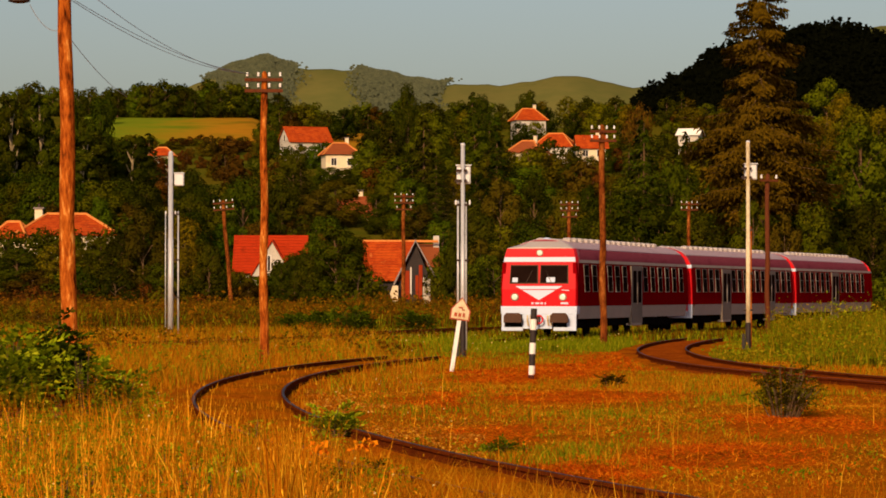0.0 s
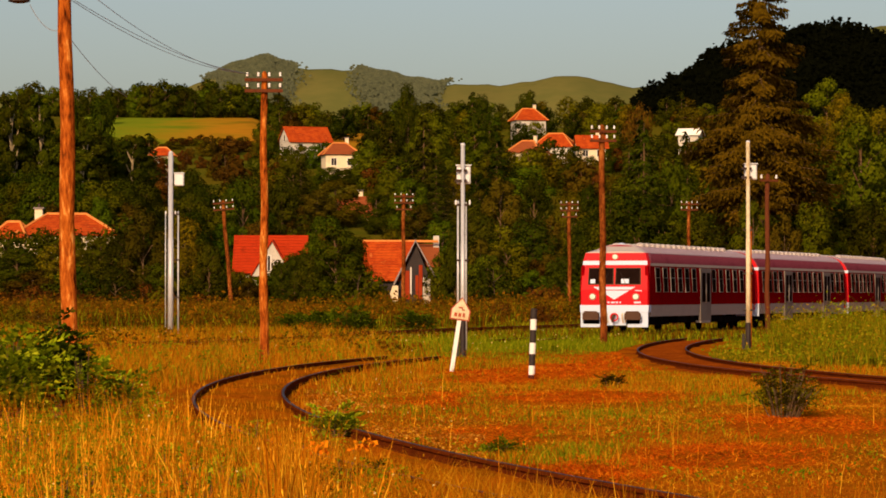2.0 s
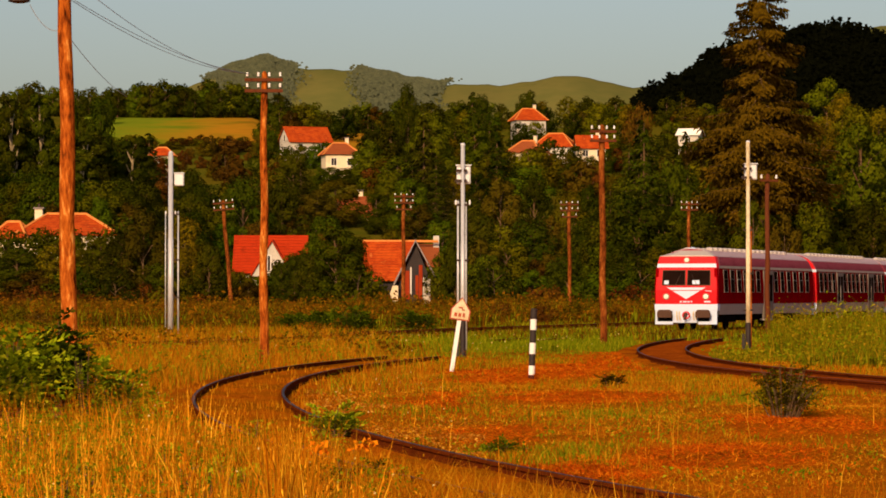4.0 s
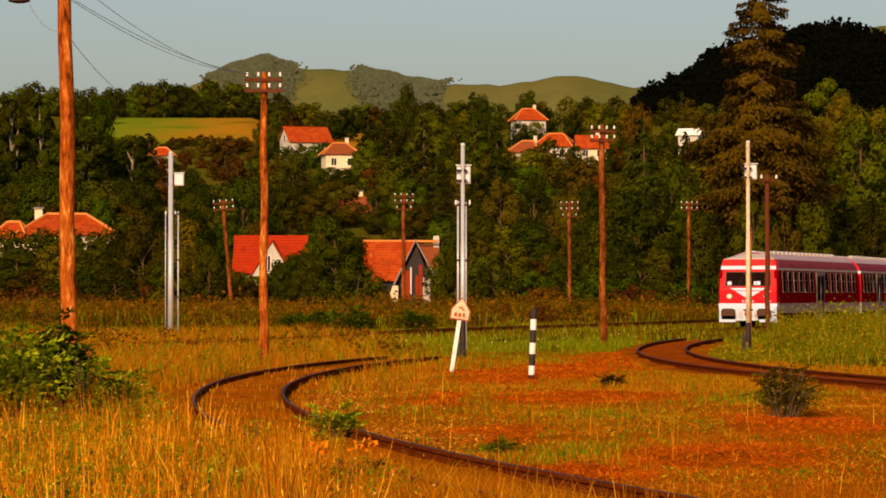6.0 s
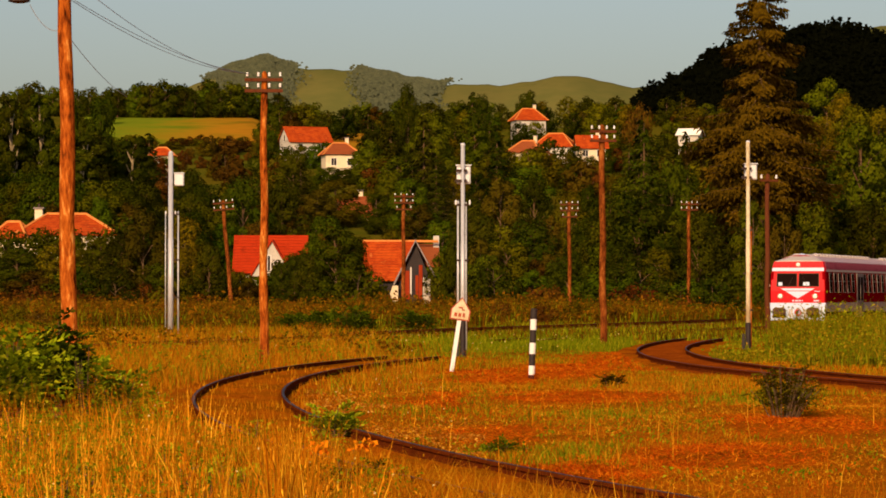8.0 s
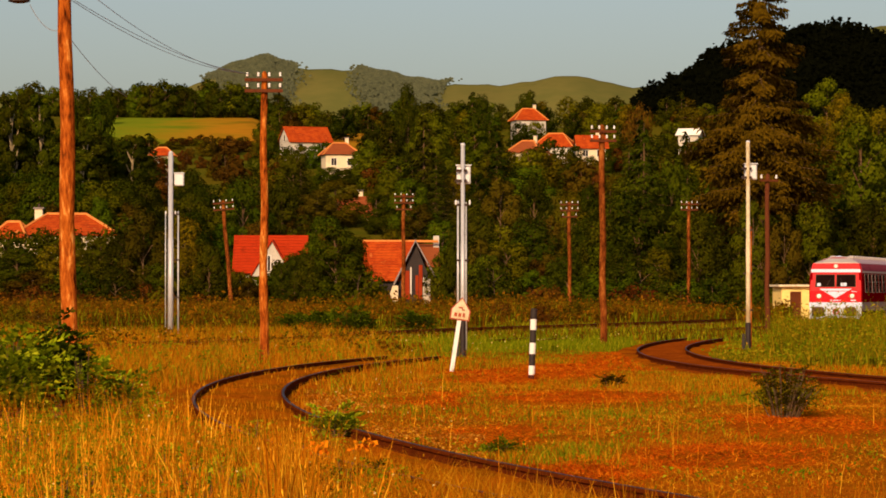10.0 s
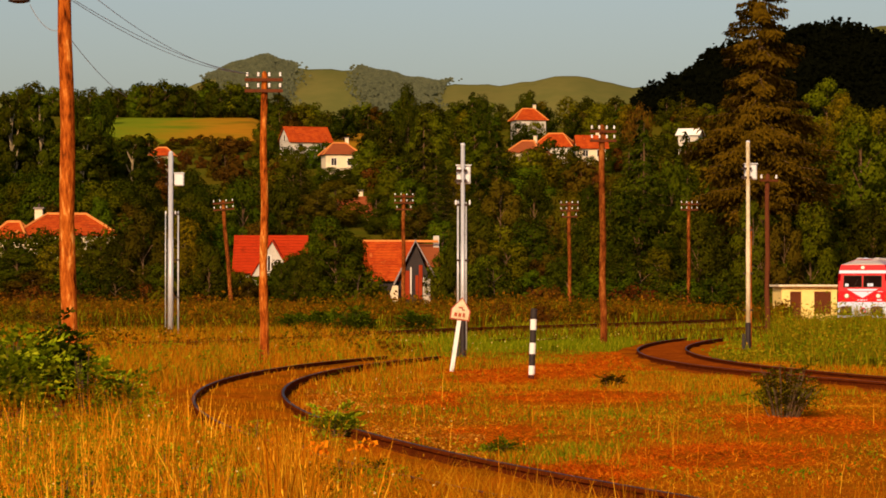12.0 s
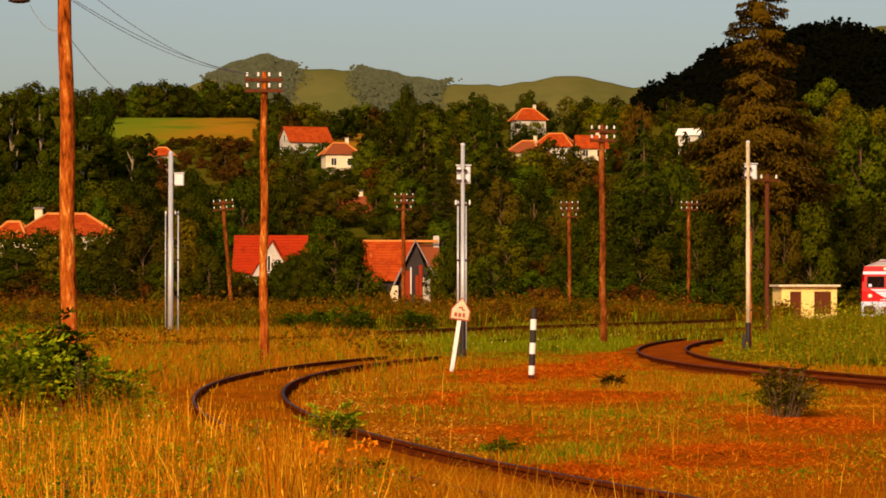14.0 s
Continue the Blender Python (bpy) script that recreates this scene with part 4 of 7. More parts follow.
def build_grass():
    LL = np.array([left_line(q) for q in np.arange(15, 130, 1.0)])

    def left_of_siding(x, y):
        return np.interp(y, np.arange(15, 130, 1.0), LL) - x

    dry, green, hay, brown, gold = [], [], [], [], []

    # swathes of mown hay and worn soil: bearing, distance, and their half widths
    SWATHES = ((880, 75, 130, 9), (1010, 80, 90, 9), (1080, 92, 90, 14), (1440, 48, 170, 4.5), (1050, 60, 190, 4), (880, 44, 120, 3.5), (1290, 38, 200, 3), (760, 58, 60, 5), (1000, 34, 160, 2))
    LUSH = ((760, 56, 90, 5), (930, 118, 170, 22), (1240, 72, 90, 8), (1010, 38, 120, 3), (1130, 50, 150, 4), (660, 104, 120, 18), (1380, 60, 90, 6), (840, 63, 80, 4))

    def zone(x, y, spots):
        u = x / y / TICK + 784 + 26 * np.sin(y * 0.9) + 18 * np.sin(x * 2.1 + y * 0.4)
        best = np.zeros(len(x))
        for a, d, wa, wd in spots:
            best = np.maximum(best, np.exp(-((u - a) / wa) ** 2 - ((y - d) / wd) ** 2))
        return best
    # tall dry growth in front of and left of the siding
    x, y = scatter(78000, 19.5, 62, power=1.35)
    c = rng.integers(0, 5200, len(x))
    cx, cy = scatter(5200, 19.5, 62, power=1.35)
    x, y = np.where(rng.random(len(x)) < 0.7, cx[c] + rng.normal(size=len(x)) * 0.09, x), np.where(rng.random(len(x)) < 0.7, cy[c] + rng.normal(size=len(x)) * 0.12, y)
    side = left_of_siding(x, y)
    ok = side > 1.3
    x, y, side = x[ok], y[ok], side[ok]
    p = patch(x, y, 0.7, 1.0)
    h = (0.08 + 0.3 * p ** 1.4) * rng.uniform(0.3, 1.5, len(x)) * np.clip(0.4 + (side - 1.0) * 0.45, 0.4, 1.0) * np.where((x / y / TICK + 784 > 600) & (y < 34), 0.55, 1.0)
    g = rng.random(len(x)) < 0.1 + 0.3 * (patch(x, y, 0.8, 4.0) > 0.6) + 0.6 * smooth_step(-1.6, -3.6, x * 40 / (y + 8))
    dry.append(blades(x[~g], y[~g], h[~g], 0.0075 * (y[~g] / 26) ** 0.6, 0.55))
    green.append(blades(x[g], y[g], h[g] * 0.9, 0.01 * (y[g] / 26) ** 0.6, 0.5))
    # tall straw stalks
    x, y = scatter(3400, 19, 50)
    side = left_of_siding(x, y)
    ok = (side > 1.2) & (x / y / TICK + 784 < 610 + 60 * rng.random(len(x)))
    x, y = x[ok], y[ok]
    dry.append(blades(x, y, rng.uniform(0.35, 0.85, len(x)), 0.0065 * np.ones(len(x)), 0.2))
    for u0, u1, n, d0, d1, h0, h1 in ((470, 550, 130, 20.5, 23, 0.75, 1.25), (280, 460, 60, 21, 25, 0.6, 1.1), (600, 780, 26, 20, 24, 0.45, 0.85), (1040, 1140, 14, 20, 23, 0.4, 0.9), (800, 1400, 24, 20, 23, 0.3, 0.6)):
        x, y = scatter(n, d0, d1, u0, u1)
        dry.append(blades(x, y, rng.uniform(h0, h1, n), 0.01 * np.ones(n), 0.13))
    # herbs: small leaves at all heights in the tangle, and seed specks on the stalks
    def specks(n, d0, d1, u0, u1, z0, z1, size, where, slim=0.55):
        cx, cy = scatter(max(20, n // 26), d0, d1, u0, u1, 1.25)
        k = rng.integers(0, len(cx), n)
        x = cx[k] + rng.normal(size=n) * 0.16
        y = cy[k] + rng.normal(size=n) * 0.22
        ok = where(x, y) & (patch(x, y, 0.6, n * 0.01) > 0.5)
        x, y, k = x[ok], y[ok], k[ok]
        tall = rng.uniform(0.5, 1.2, len(cx))[k]
        c = np.stack([x, y, land(x, y) + rng.uniform(z0, z1, len(x)) * tall], 1)
        return leaf_cards(c, np.repeat(np.array([[0, -0.5, 0.7]]), len(c), 0) + 0.5 * rng.normal(size=(len(c), 3)), size, slim)

    def tangle(x, y):
        return (left_of_siding(x, y) > 1.1) & (x / y / TICK + 784 < 760)
    green.append(specks(17000, 20, 46, -40, 760, 0.03, 0.34, 0.04, tangle))
    green.append(specks(9000, 22, 50, -60, 330, 0.05, 0.42, 0.05, tangle))
    dry.append(specks(15000, 20, 50, -40, 760, 0.05, 0.5, 0.026, tangle, 0.4))
    green.append(specks(4200, 62, 100, 120, 760, 0.05, 0.5, 0.09, lambda x, y: left_of_siding(x, y) > 1.4))
    brown.append(specks(5000, 100, 165, -40, 760, 0.1, 0.7, 0.16, lambda x, y: x < 1e9))
    
    def open_ground(x, y):
        return (left_of_siding(x, y) < -1.0) & off_tracks(x, y, 1.6, [right_line]) & (zone(x, y, SWATHES) < 0.45)

    green.append(specks(5000, 26, 92, 640, 1600, 0.02, 0.14, 0.045, open_ground))
    dry.append(specks(12000, 24, 80, 640, 1600, 0.01, 0.1, 0.03, open_ground, 0.4))
    # bright stalks standing in loose bunches
    straw = []
    bx, by = scatter(170, 20.5, 44, -40, 660, 1.2)
    for u, d in ((500, 21.5), (512, 21.8), (478, 22), (560, 22.5), (330, 23), (120, 23), (215, 24), (640, 22), (40, 22.5)):
        bx, by = np.append(bx, (u - 784) * TICK * d), np.append(by, d)
    k = rng.integers(0, len(bx), 1700)
    x, y = bx[k] + rng.normal(size=1700) * 0.11, by[k] + rng.normal(size=1700) * 0.16
    ok = left_of_siding(x, y) > 1.0
    x, y, k = x[ok], y[ok], k[ok]
    h = rng.uniform(0.3, 0.75, len(x)) * np.append(rng.uniform(0.5, 1.05, 170), np.full(9, 1.35))[k]
    straw.append(blades(x, y, h, 0.011 * (y / 22) ** 0.6, 0.2))
    c = np.stack([x, y, land(x, y) + h * 0.9], 1) + rng.normal(size=(len(x), 3)) * 0.02
    straw.append(leaf_cards(c, np.repeat(np.array([[0, -1.0, 0.1]]), len(x), 0), 0.045, 0.22, np.repeat(np.array([[0.0, 0.0, 1.0]]), len(x), 0)))
    # lone stalks on the open ground
    x, y = scatter(80, 21, 60, 640, 1600)
    straw.append(blades(x, y, rng.uniform(0.15, 0.55, 80) * (y / 26) ** 0.3, 0.0055 * (y / 26) ** 0.7, 0.25))
    # straw litter
    x, y = scatter(18000, 24, 90, 620, 1600)
    ok = open_ground(x, y) & (patch(x, y, 0.9, 3.3) > 0.45)
    x, y = x[ok], y[ok]
    straw.append(blades(x, y, rng.uniform(0.06, 0.2, len(x)), 0.008 * (y / 30) ** 0.7, 1.0, z=land(x, y) + 0.04, flat=0.75))
    # broken and leaning stalks, and seed heads
    x, y = scatter(6500, 19.5, 50, power=1.2)
    ok = (left_of_siding(x, y) > 1.2) & (x / y / TICK + 784 < 640)
    x, y = x[ok], y[ok]
    dry.append(blades(x, y, rng.uniform(0.2, 0.55, len(x)), 0.009 * np.ones(len(x)), 0.85, flat=0.35))
    x, y = scatter(2600, 19.5, 48, power=1.2)
    ok = (left_of_siding(x, y) > 1.2) & (x / y / TICK + 784 < 640)
    x, y = x[ok], y[ok]
    h = rng.uniform(0.3, 0.75, len(x))
    dry.append(blades(x, y, h, 0.006 * np.ones(len(x)), 0.1))
    c = np.stack([x, y, land(x, y) + h * 0.96], 1)
    up = np.repeat(np.array([[0.0, 0.0, 1.0]]), len(x), 0)
    dry.append(leaf_cards(c, np.repeat(np.array([[0, -1.0, 0.1]]), len(x), 0), 0.05, 0.16, up))
    # between and right of the tracks, shorter
    x, y = scatter(130000, 24, 92, power=1.1)
    side = left_of_siding(x, y)
    ok = (side < -1.15) & off_tracks(x, y, 1.55, [right_line])
    mown, lush = zone(x, y, SWATHES), zone(x, y, LUSH)
    ok &= rng.random(len(x)) < (1.5 * patch(x, y, 1.0, 2.0) - 0.15 + lush) * (1 - 0.93 * smooth_step(0.25, 0.6, mown))
    x, y, lush = x[ok], y[ok], lush[ok]
    h = rng.uniform(0.03, 0.13, len(x)) * (0.25 + 1.1 * patch(x, y, 1.1, 3.0) ** 1.5) * (1 + 0.7 * lush)
    g = rng.random(len(x)) < np.clip(1.0 * patch(x, y, 1.8, 5.0) - 0.4, 0.06, 0.4) + 0.75 * lush
    dry.append(blades(x[~g], y[~g], h[~g], 0.008 * (y[~g] / 26) ** 0.6, 0.5))
    green.append(blades(x[g], y[g], h[g], 0.009 * (y[g] / 26) ** 0.6, 0.5))
    # a little growth inside the siding
    x, y = scatter(30000, 24, 80)
    side = left_of_siding(x, y)
    ok = (np.abs(side) < 1.1) & ((y > 46) | (side > -0.1)) & (np.abs(np.abs(side) - 0.75) > 0.1) & (rng.random(len(x)) < patch(x, y, 0.8, 7.0) + 0.1)
    x, y = x[ok], y[ok]
    dry.append(blades(x, y, rng.uniform(0.05, 0.2, len(x)), 0.012 * (y / 26) ** 0.6))
    x, y = scatter(26000, 20, 42, 420, 1300)
    side = left_of_siding(x, y)
    ok = (side > 0.35) & (side < 1.9) & (np.abs(side - 0.75) > 0.06)
    x, y = x[ok], y[ok]
    dry.append(blades(x, y, rng.uniform(0.12, 0.4, len(x)), 0.008 * np.ones(len(x)), 0.45))
    # meadow beyond
    x, y = scatter(95000, 62, 150)
    ok = off_tracks(x, y, 1.35, [left_line]) & off_tracks(x, y, 1.6, [right_line])
    ok &= (rng.random(len(x)) > 0.93 * smooth_step(0.25, 0.6, zone(x, y, SWATHES)))
    x, y = x[ok], y[ok]
    leftish = x + rng.normal(size=len(x)) * 1.6 < -2.6 - 0.02 * (y - 90)
    h = rng.uniform(0.12, 0.5, len(x)) * np.where(leftish, 1.25, 0.4) * (0.45 + 0.9 * patch(x, y, 1.4, 8.0)) * beside_main(x, y)
    g = rng.random(len(x)) < np.where(leftish, 0.2, np.clip(0.25 + (y - 85) / 22, 0.2, 0.95))
    dry.append(blades(x[~g], y[~g], h[~g], 0.016 * (y[~g] / 100) ** 0.7, 0.45))
    green.append(blades(x[g], y[g], h[g], 0.018 * (y[g] / 100) ** 0.7, 0.45))
    x, y = scatter(24000, 108, 162, 470, 1120)
    ok = off_tracks(x, y, 1.5, [right_line])
    x, y = x[ok], y[ok]
    green.append(blades(x, y, rng.uniform(0.1, 0.32, len(x)) * beside_main(x, y), 0.026 * np.ones(len(x)), 0.35))
    x, y = scatter(42000, 130, 215, -60, 1640)
    ok = off_tracks(x, y, 1.75, [far_line])
    x, y = x[ok], y[ok]
    g = rng.random(len(x)) < 0.6
    h = rng.uniform(0.15, 0.42, len(x)) * beside_main(x, y)
    green.append(blades(x[g], y[g], h[g], 0.05 * np.ones(g.sum())))
    brown.append(blades(x[~g], y[~g], h[~g] * 1.2, 0.05 * np.ones((~g).sum())))
    # seeding weeds in front of the wood
    for u0, u1, d0, d1, n, h0, h1 in ((-60, 1400, 196, 228, 30000, 0.7, 1.7), (130, 860, 168, 200, 17000, 0.7, 1.5)):
        x, y = scatter(n, d0, d1, u0, u1)
        ok = off_tracks(x, y, 2.4, [far_line, train_line])
        x, y = x[ok], y[ok]
        h = rng.uniform(h0, h1, len(x)) * (0.5 + 0.7 * patch(x, y, 2.5, 2.5))
        g = rng.random(len(x)) < 0.35
        brown.append(blades(x[~g], y[~g], h[~g], 0.06 * np.ones((~g).sum()), 0.3))
        c = np.stack([x[~g], y[~g], land(x[~g], y[~g]) + h[~g] * rng.uniform(0.5, 1.05, (~g).sum())], 1) + rng.normal(size=((~g).sum(), 3)) * 0.15
        brown.append(leaf_cards(c, np.repeat(np.array([[0, -0.6, 0.5]]), len(c), 0), 0.24, 0.5))
        green.append(blades(x[g], y[g], h[g] * 0.85, 0.075 * np.ones(g.sum()), 0.25))
    # tall yellow-green weeds before the loop's far end
    for u0, u1, d0, d1, n, h0, h1 in ((1370, 1640, 96, 118, 11000, 0.6, 1.6), (1250, 1420, 92, 100, 1500, 0.3, 0.7), (1420, 1640, 84, 97, 3500, 0.35, 0.9)):
        x, y = scatter(n, d0, d1, u0, u1)
        ok = off_tracks(x, y, 1.3, [right_line])
        x, y = x[ok], y[ok]
        edge = np.clip((x / y / TICK + 784 - 1345) / 90, 0.35, 1)
        k = rng.integers(0, 130, len(x))
        tall = rng.uniform(0.55, 1.15, 130)[k]
        cx, cy = scatter(130, d0, d1, u0, u1)
        near = rng.random(len(x)) < 0.6
        x = np.where(near, cx[k] + rng.normal(size=len(x)) * 0.14, x)
        y = np.where(near, cy[k] + rng.normal(size=len(x)) * 0.3, y)
        ok = off_tracks(x, y, 1.3, [right_line])
        x, y, tall, edge = x[ok], y[ok], tall[ok], edge[ok]
        h = rng.uniform(h0, h1, len(x)) * edge * tall
        q = rng.random(len(x)) < 0.42
        gold.append(blades(x[~q], y[~q], h[~q], 0.024 * np.ones((~q).sum()), 0.25))
        green.append(blades(x[q], y[q], h[q] * 0.8, 0.03 * np.ones(q.sum()), 0.4))
        c = np.stack([x, y, land(x, y) + h * rng.uniform(0.3, 1.05, len(x))], 1) + rng.normal(size=(len(x), 3)) * 0.1
        gold.append(leaf_cards(c, np.repeat(np.array([[0, -0.6, 0.5]]), len(c), 0), 0.085, 0.45))
        c = c[::2] + rng.normal(size=(len(c[::2]), 3)) * np.array([[0.2, 0.2, 0.12]])
        green.append(leaf_cards(c[c[:, 2] > 0.1], np.repeat(np.array([[0, -0.6, 0.5]]), (c[:, 2] > 0.1).sum(), 0), 0.1, 0.5))
    # short straw litter and sprouts over the open ground
    x, y = scatter(26000, 24, 66)
    ok = (left_of_siding(x, y) < -0.95) & off_tracks(x, y, 1.4, [right_line]) & (zone(x, y, SWATHES) < 0.4)
    x, y = x[ok], y[ok]
    q = rng.random(len(x))
    dry.append(blades(x[q < 0.45], y[q < 0.45], rng.uniform(0.06, 0.16, (q < 0.45).sum()), 0.012 * np.ones((q < 0.45).sum()), 0.9, flat=0.6))
    hay.append(blades(x[q > 0.7], y[q > 0.7], rng.uniform(0.06, 0.18, (q > 0.7).sum()), 0.013 * np.ones((q > 0.7).sum()), 0.9, flat=0.6))
    m = (q >= 0.45) & (q <= 0.7) & (patch(x, y, 0.9, 11.0) > 0.5)
    green.append(blades(x[m], y[m], rng.uniform(0.04, 0.12, m.sum()), 0.014 * np.ones(m.sum()), 0.35))
    x, y = scatter(260, 21, 30, 700, 1600)
    dry.append(blades(x, y, rng.uniform(0.2, 0.55, len(x)), 0.008 * np.ones(len(x)), 0.2))
    # mown hay lying about
    for a, d, wa, wd in SWATHES:
        n = int(13000 * wa * wd / (130 * 9) * (60 / d) ** 0.5)
        x, y = scatter(n, max(24, d - 1.5 * wd), d + 1.5 * wd, a - 1.5 * wa, a + 1.5 * wa)
        ok = off_tracks(x, y, 1.25, [left_line, right_line]) & (zone(x, y, SWATHES) > 0.3 + 0.3 * rng.random(n)) & (left_of_siding(x, y) < -1.0)
        x, y = x[ok], y[ok]
        heap = 0.16 * patch(x, y, 0.55, a) ** 2
        hay.append(blades(x, y, rng.uniform(0.12, 0.36, len(x)), 0.014 * (y / 40) ** 0.6, 1.0, z=land(x, y) + rng.uniform(0, 1, len(x)) * heap, flat=0.85))
    stuff("dry_grass", "tall straw-orange dry grass", "grass", dry, "dry")
    stuff("straw_stalks", "bright straw stalks standing and lying in the grass", "straw", straw, "straw")
    stuff("green_grass", "patchy green grass between the tracks", "grass", green, "green")
    stuff("mown_hay", "red-brown mown hay lying in swathes", "hay", hay, "hay")
    stuff("brown_weeds", "brown seeding weeds before the wood", "weeds", brown, "brownweed")
    stuff("tall_weeds", "tall yellow-green weeds beside the loop track", "weeds", gold, "goldweed")
    # gravel stones by the rails
    x, y = scatter(9000, 24, 95)
    side = np.abs(left_of_siding(x, y))
    ok = (side < 1.7) | ~off_tracks(x, y, 1.9, [right_line])
    x, y = x[ok], y[ok]
    c = np.stack([x, y, land(x, y) + 0.015], 1)
    v, t = leaf_cards(c, np.repeat(np.array([[0, 0, 1.6]]), len(c), 0), 0.05, 0.8)
    x, y = scatter(7000, 38, 66, 540, 860)
    ok = (left_of_siding(x, y) < -0.95) & (left_of_siding(x, y) > -2.6 + 0.6 * np.sin(y)) & (rng.random(len(x)) < patch(x, y, 0.9, 9.0))
    x, y = x[ok], y[ok]
    v2, t2 = leaf_cards(np.stack([x, y, land(x, y) + 0.03], 1), np.repeat(np.array([[0, -0.5, 1.0]]), len(x), 0), 0.042, 0.8)
    v, t = np.concatenate([v, v2]), np.concatenate([t, t2 + len(v)])
    stuff("loose_gravel", "loose rust-coloured stones along the rails", "gravel", [(v, t)], "stone")
    # pale flower heads
    x, y = scatter(150, 22, 60, -20, 800)
    x2, y2 = scatter(170, 95, 150, 150, 1100)
    x, y = np.concatenate([x, x2]), np.concatenate([y, y2])
    ok = off_tracks(x, y, 1.2, [left_line, right_line])
    x, y = x[ok], y[ok]
    c = np.stack([x, y, land(x, y) + rng.uniform(0.15, 0.45, len(x))], 1)
    v, t = leaf_cards(c, np.repeat(np.array([[0, -0.6, 0.8]]), len(c), 0), 0.024, 0.9)
    v2, t2 = leaf_cards(c[-150:], np.repeat(np.array([[0, -0.6, 0.8]]), len(c[-150:]), 0), 0.045, 0.9)
    stuff("meadow_flowers", "small pale flower heads in the grass", "flowers", [(v, t), (v2, t2)], "flower")


# ---- the train ----
SHELL = [(1.40, 0.95), (1.44, 1.24), (1.44, 2.1), (1.38, 2.98), (1.34, 3.1), (1.2, 3.38), (0.9, 3.66), (0.45, 3.83), (0, 3.87)]


def ring_at(profile, y, grow=0.0):
    right = [(a + grow, b) for a, b in profile]
    left = [(-a - grow, b) for a, b in reversed(profile) if a > 0]
    return [Vector((a, y, b)) for a, b in right + left]


def railcar(name, label, length, windows, doors, cab_back=False, cab_front=False):
    """A railcar: origin on the rails at its middle, its tail towards -y."""
    th = thing(name, label, "railcar", "railcars of the train")
    h = length / 2
    # shell: lower skirt band, red side, roof
    def band(a, b):
        out = []
        for (p, q) in zip(SHELL[:-1], SHELL[1:]):
            for k in (p, q):
                if a - 1e-6 <= k[1] <= b + 1e-6 and k not in out:
                    out.append(k)
        return out

    rear = -h + (0.06 if cab_back else 0.0)
    for side in (-1, 1):
        g = Geo()
        g.prism([(side * 1.38, 0.74), (side * 1.40, 0.95), (side * 1.44, 1.24), (side * 1.3, 1.24), (side * 1.3, 0.74)], rear + 0.5, h - 0.35)
        part("skirt", g, "traingrey", th, "light grey lower side panel", bevel=0.01)
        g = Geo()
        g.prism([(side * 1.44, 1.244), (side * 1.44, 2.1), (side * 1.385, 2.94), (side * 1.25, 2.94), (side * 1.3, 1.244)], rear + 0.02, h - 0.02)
        part("side_wall", g, "trainside", th, "red side wall, its shade put into the colour")
        g = Geo()
        g.prism([(side * 1.39, 2.944), (side * 1.37, 3.06), (side * 1.25, 3.06), (side * 1.25, 2.944)], rear + (0.5 if cab_back else 0.02), h - 0.02)
        part("gutter", g, "traingrey", th, "grey gutter strip")
    g = Geo()
    roof = [(1.36, 3.064), (1.33, 3.17), (1.28, 3.28), (1.21, 3.39), (1.12, 3.5), (1.0, 3.6), (0.85, 3.69), (0.67, 3.76), (0.46, 3.82), (0.24, 3.855), (0, 3.87)]
    rings = [ring_at(roof, y) for y in (rear + (0.9 if cab_back else 0.03), h - 0.9 if cab_front else h - 0.03)]
    g.sweep(rings)
    roof_ob = part("roof", g, "roofside", th, "purple-red roof with faded crown")
    crown = Geo()
    top = [(a + 0.012, b + 0.014) for a, b in roof if b >= 3.5]
    for (a0, b0), (a1, b1) in zip(top[:-1], top[1:]):
        for s in (-1, 1):
            crown.prism([(s * a0, b0), (s * a1, b1), (s * a1, b1 - 0.03), (s * a0, b0 - 0.03)], rings[0][0].y + 0.02, rings[1][0].y - 0.02)
    part("roof_crown", crown, "trainroof", roof_ob, "faded purple-grey roof sheeting")
    # roof vents in two rows
    first = None
    k = int((length - 4) / 1.05)
    for i in range(k):
        for x, z in ((-0.5, 3.82), (0.5, 3.82)):
            if first is None:
                v = Geo()
                v.sweep([[Vector((r * math.cos(a) * 1.1, r * math.sin(a) * 1.5, zz)) for a in [j * math.pi / 4 for j in range(8)]] for r, zz in ((0.17, -0.06), (0.19, 0.06), (0.14, 0.12), (0.05, 0.145))])
                first = part("roof_vent", v, "roofend", th, "pale rounded roof vent")
                ob = first
            else:
                ob = new("roof_vent", first.data)
                ob.parent = th
                tagged(ob, "pale rounded roof vent")
            ob.location = (x, -h + 2.6 + i * 1.05, z)
    ex = Geo().box((-0.25, -h + 9.2, 3.84), (0.25, -h + 12.4, 3.93))
    part("exhaust_cover", ex, "iron", th, "dark exhaust cover on the roof", bevel=0.03)
    # end walls
    if not cab_back:
        g = Geo()
        g.prism([(-1.43, 1.24), (1.43, 1.24), (1.37, 2.98), (1.33, 3.1), (1.2, 3.36), (0.9, 3.64), (0, 3.84), (-0.9, 3.64), (-1.2, 3.36), (-1.33, 3.1), (-1.37, 2.98)], -h - 0.02, -h + 0.06)
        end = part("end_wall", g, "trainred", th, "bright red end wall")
        g = Geo().box((-1.42, -h - 0.03, 0.62), (1.42, -h + 0.04, 1.24))
        part("end_skirt", g, "trainwhite", end, "white lower end panel")
        g = Geo().box((-1.405, -h - 0.035, 2.9), (1.405, -h - 0.021, 3.05))
        part("end_stripe", g, "trainwhite", end, "white stripe")
        g = Geo().box((-0.62, -h - 0.45, 1.0), (0.62, -h - 0.03, 3.1))
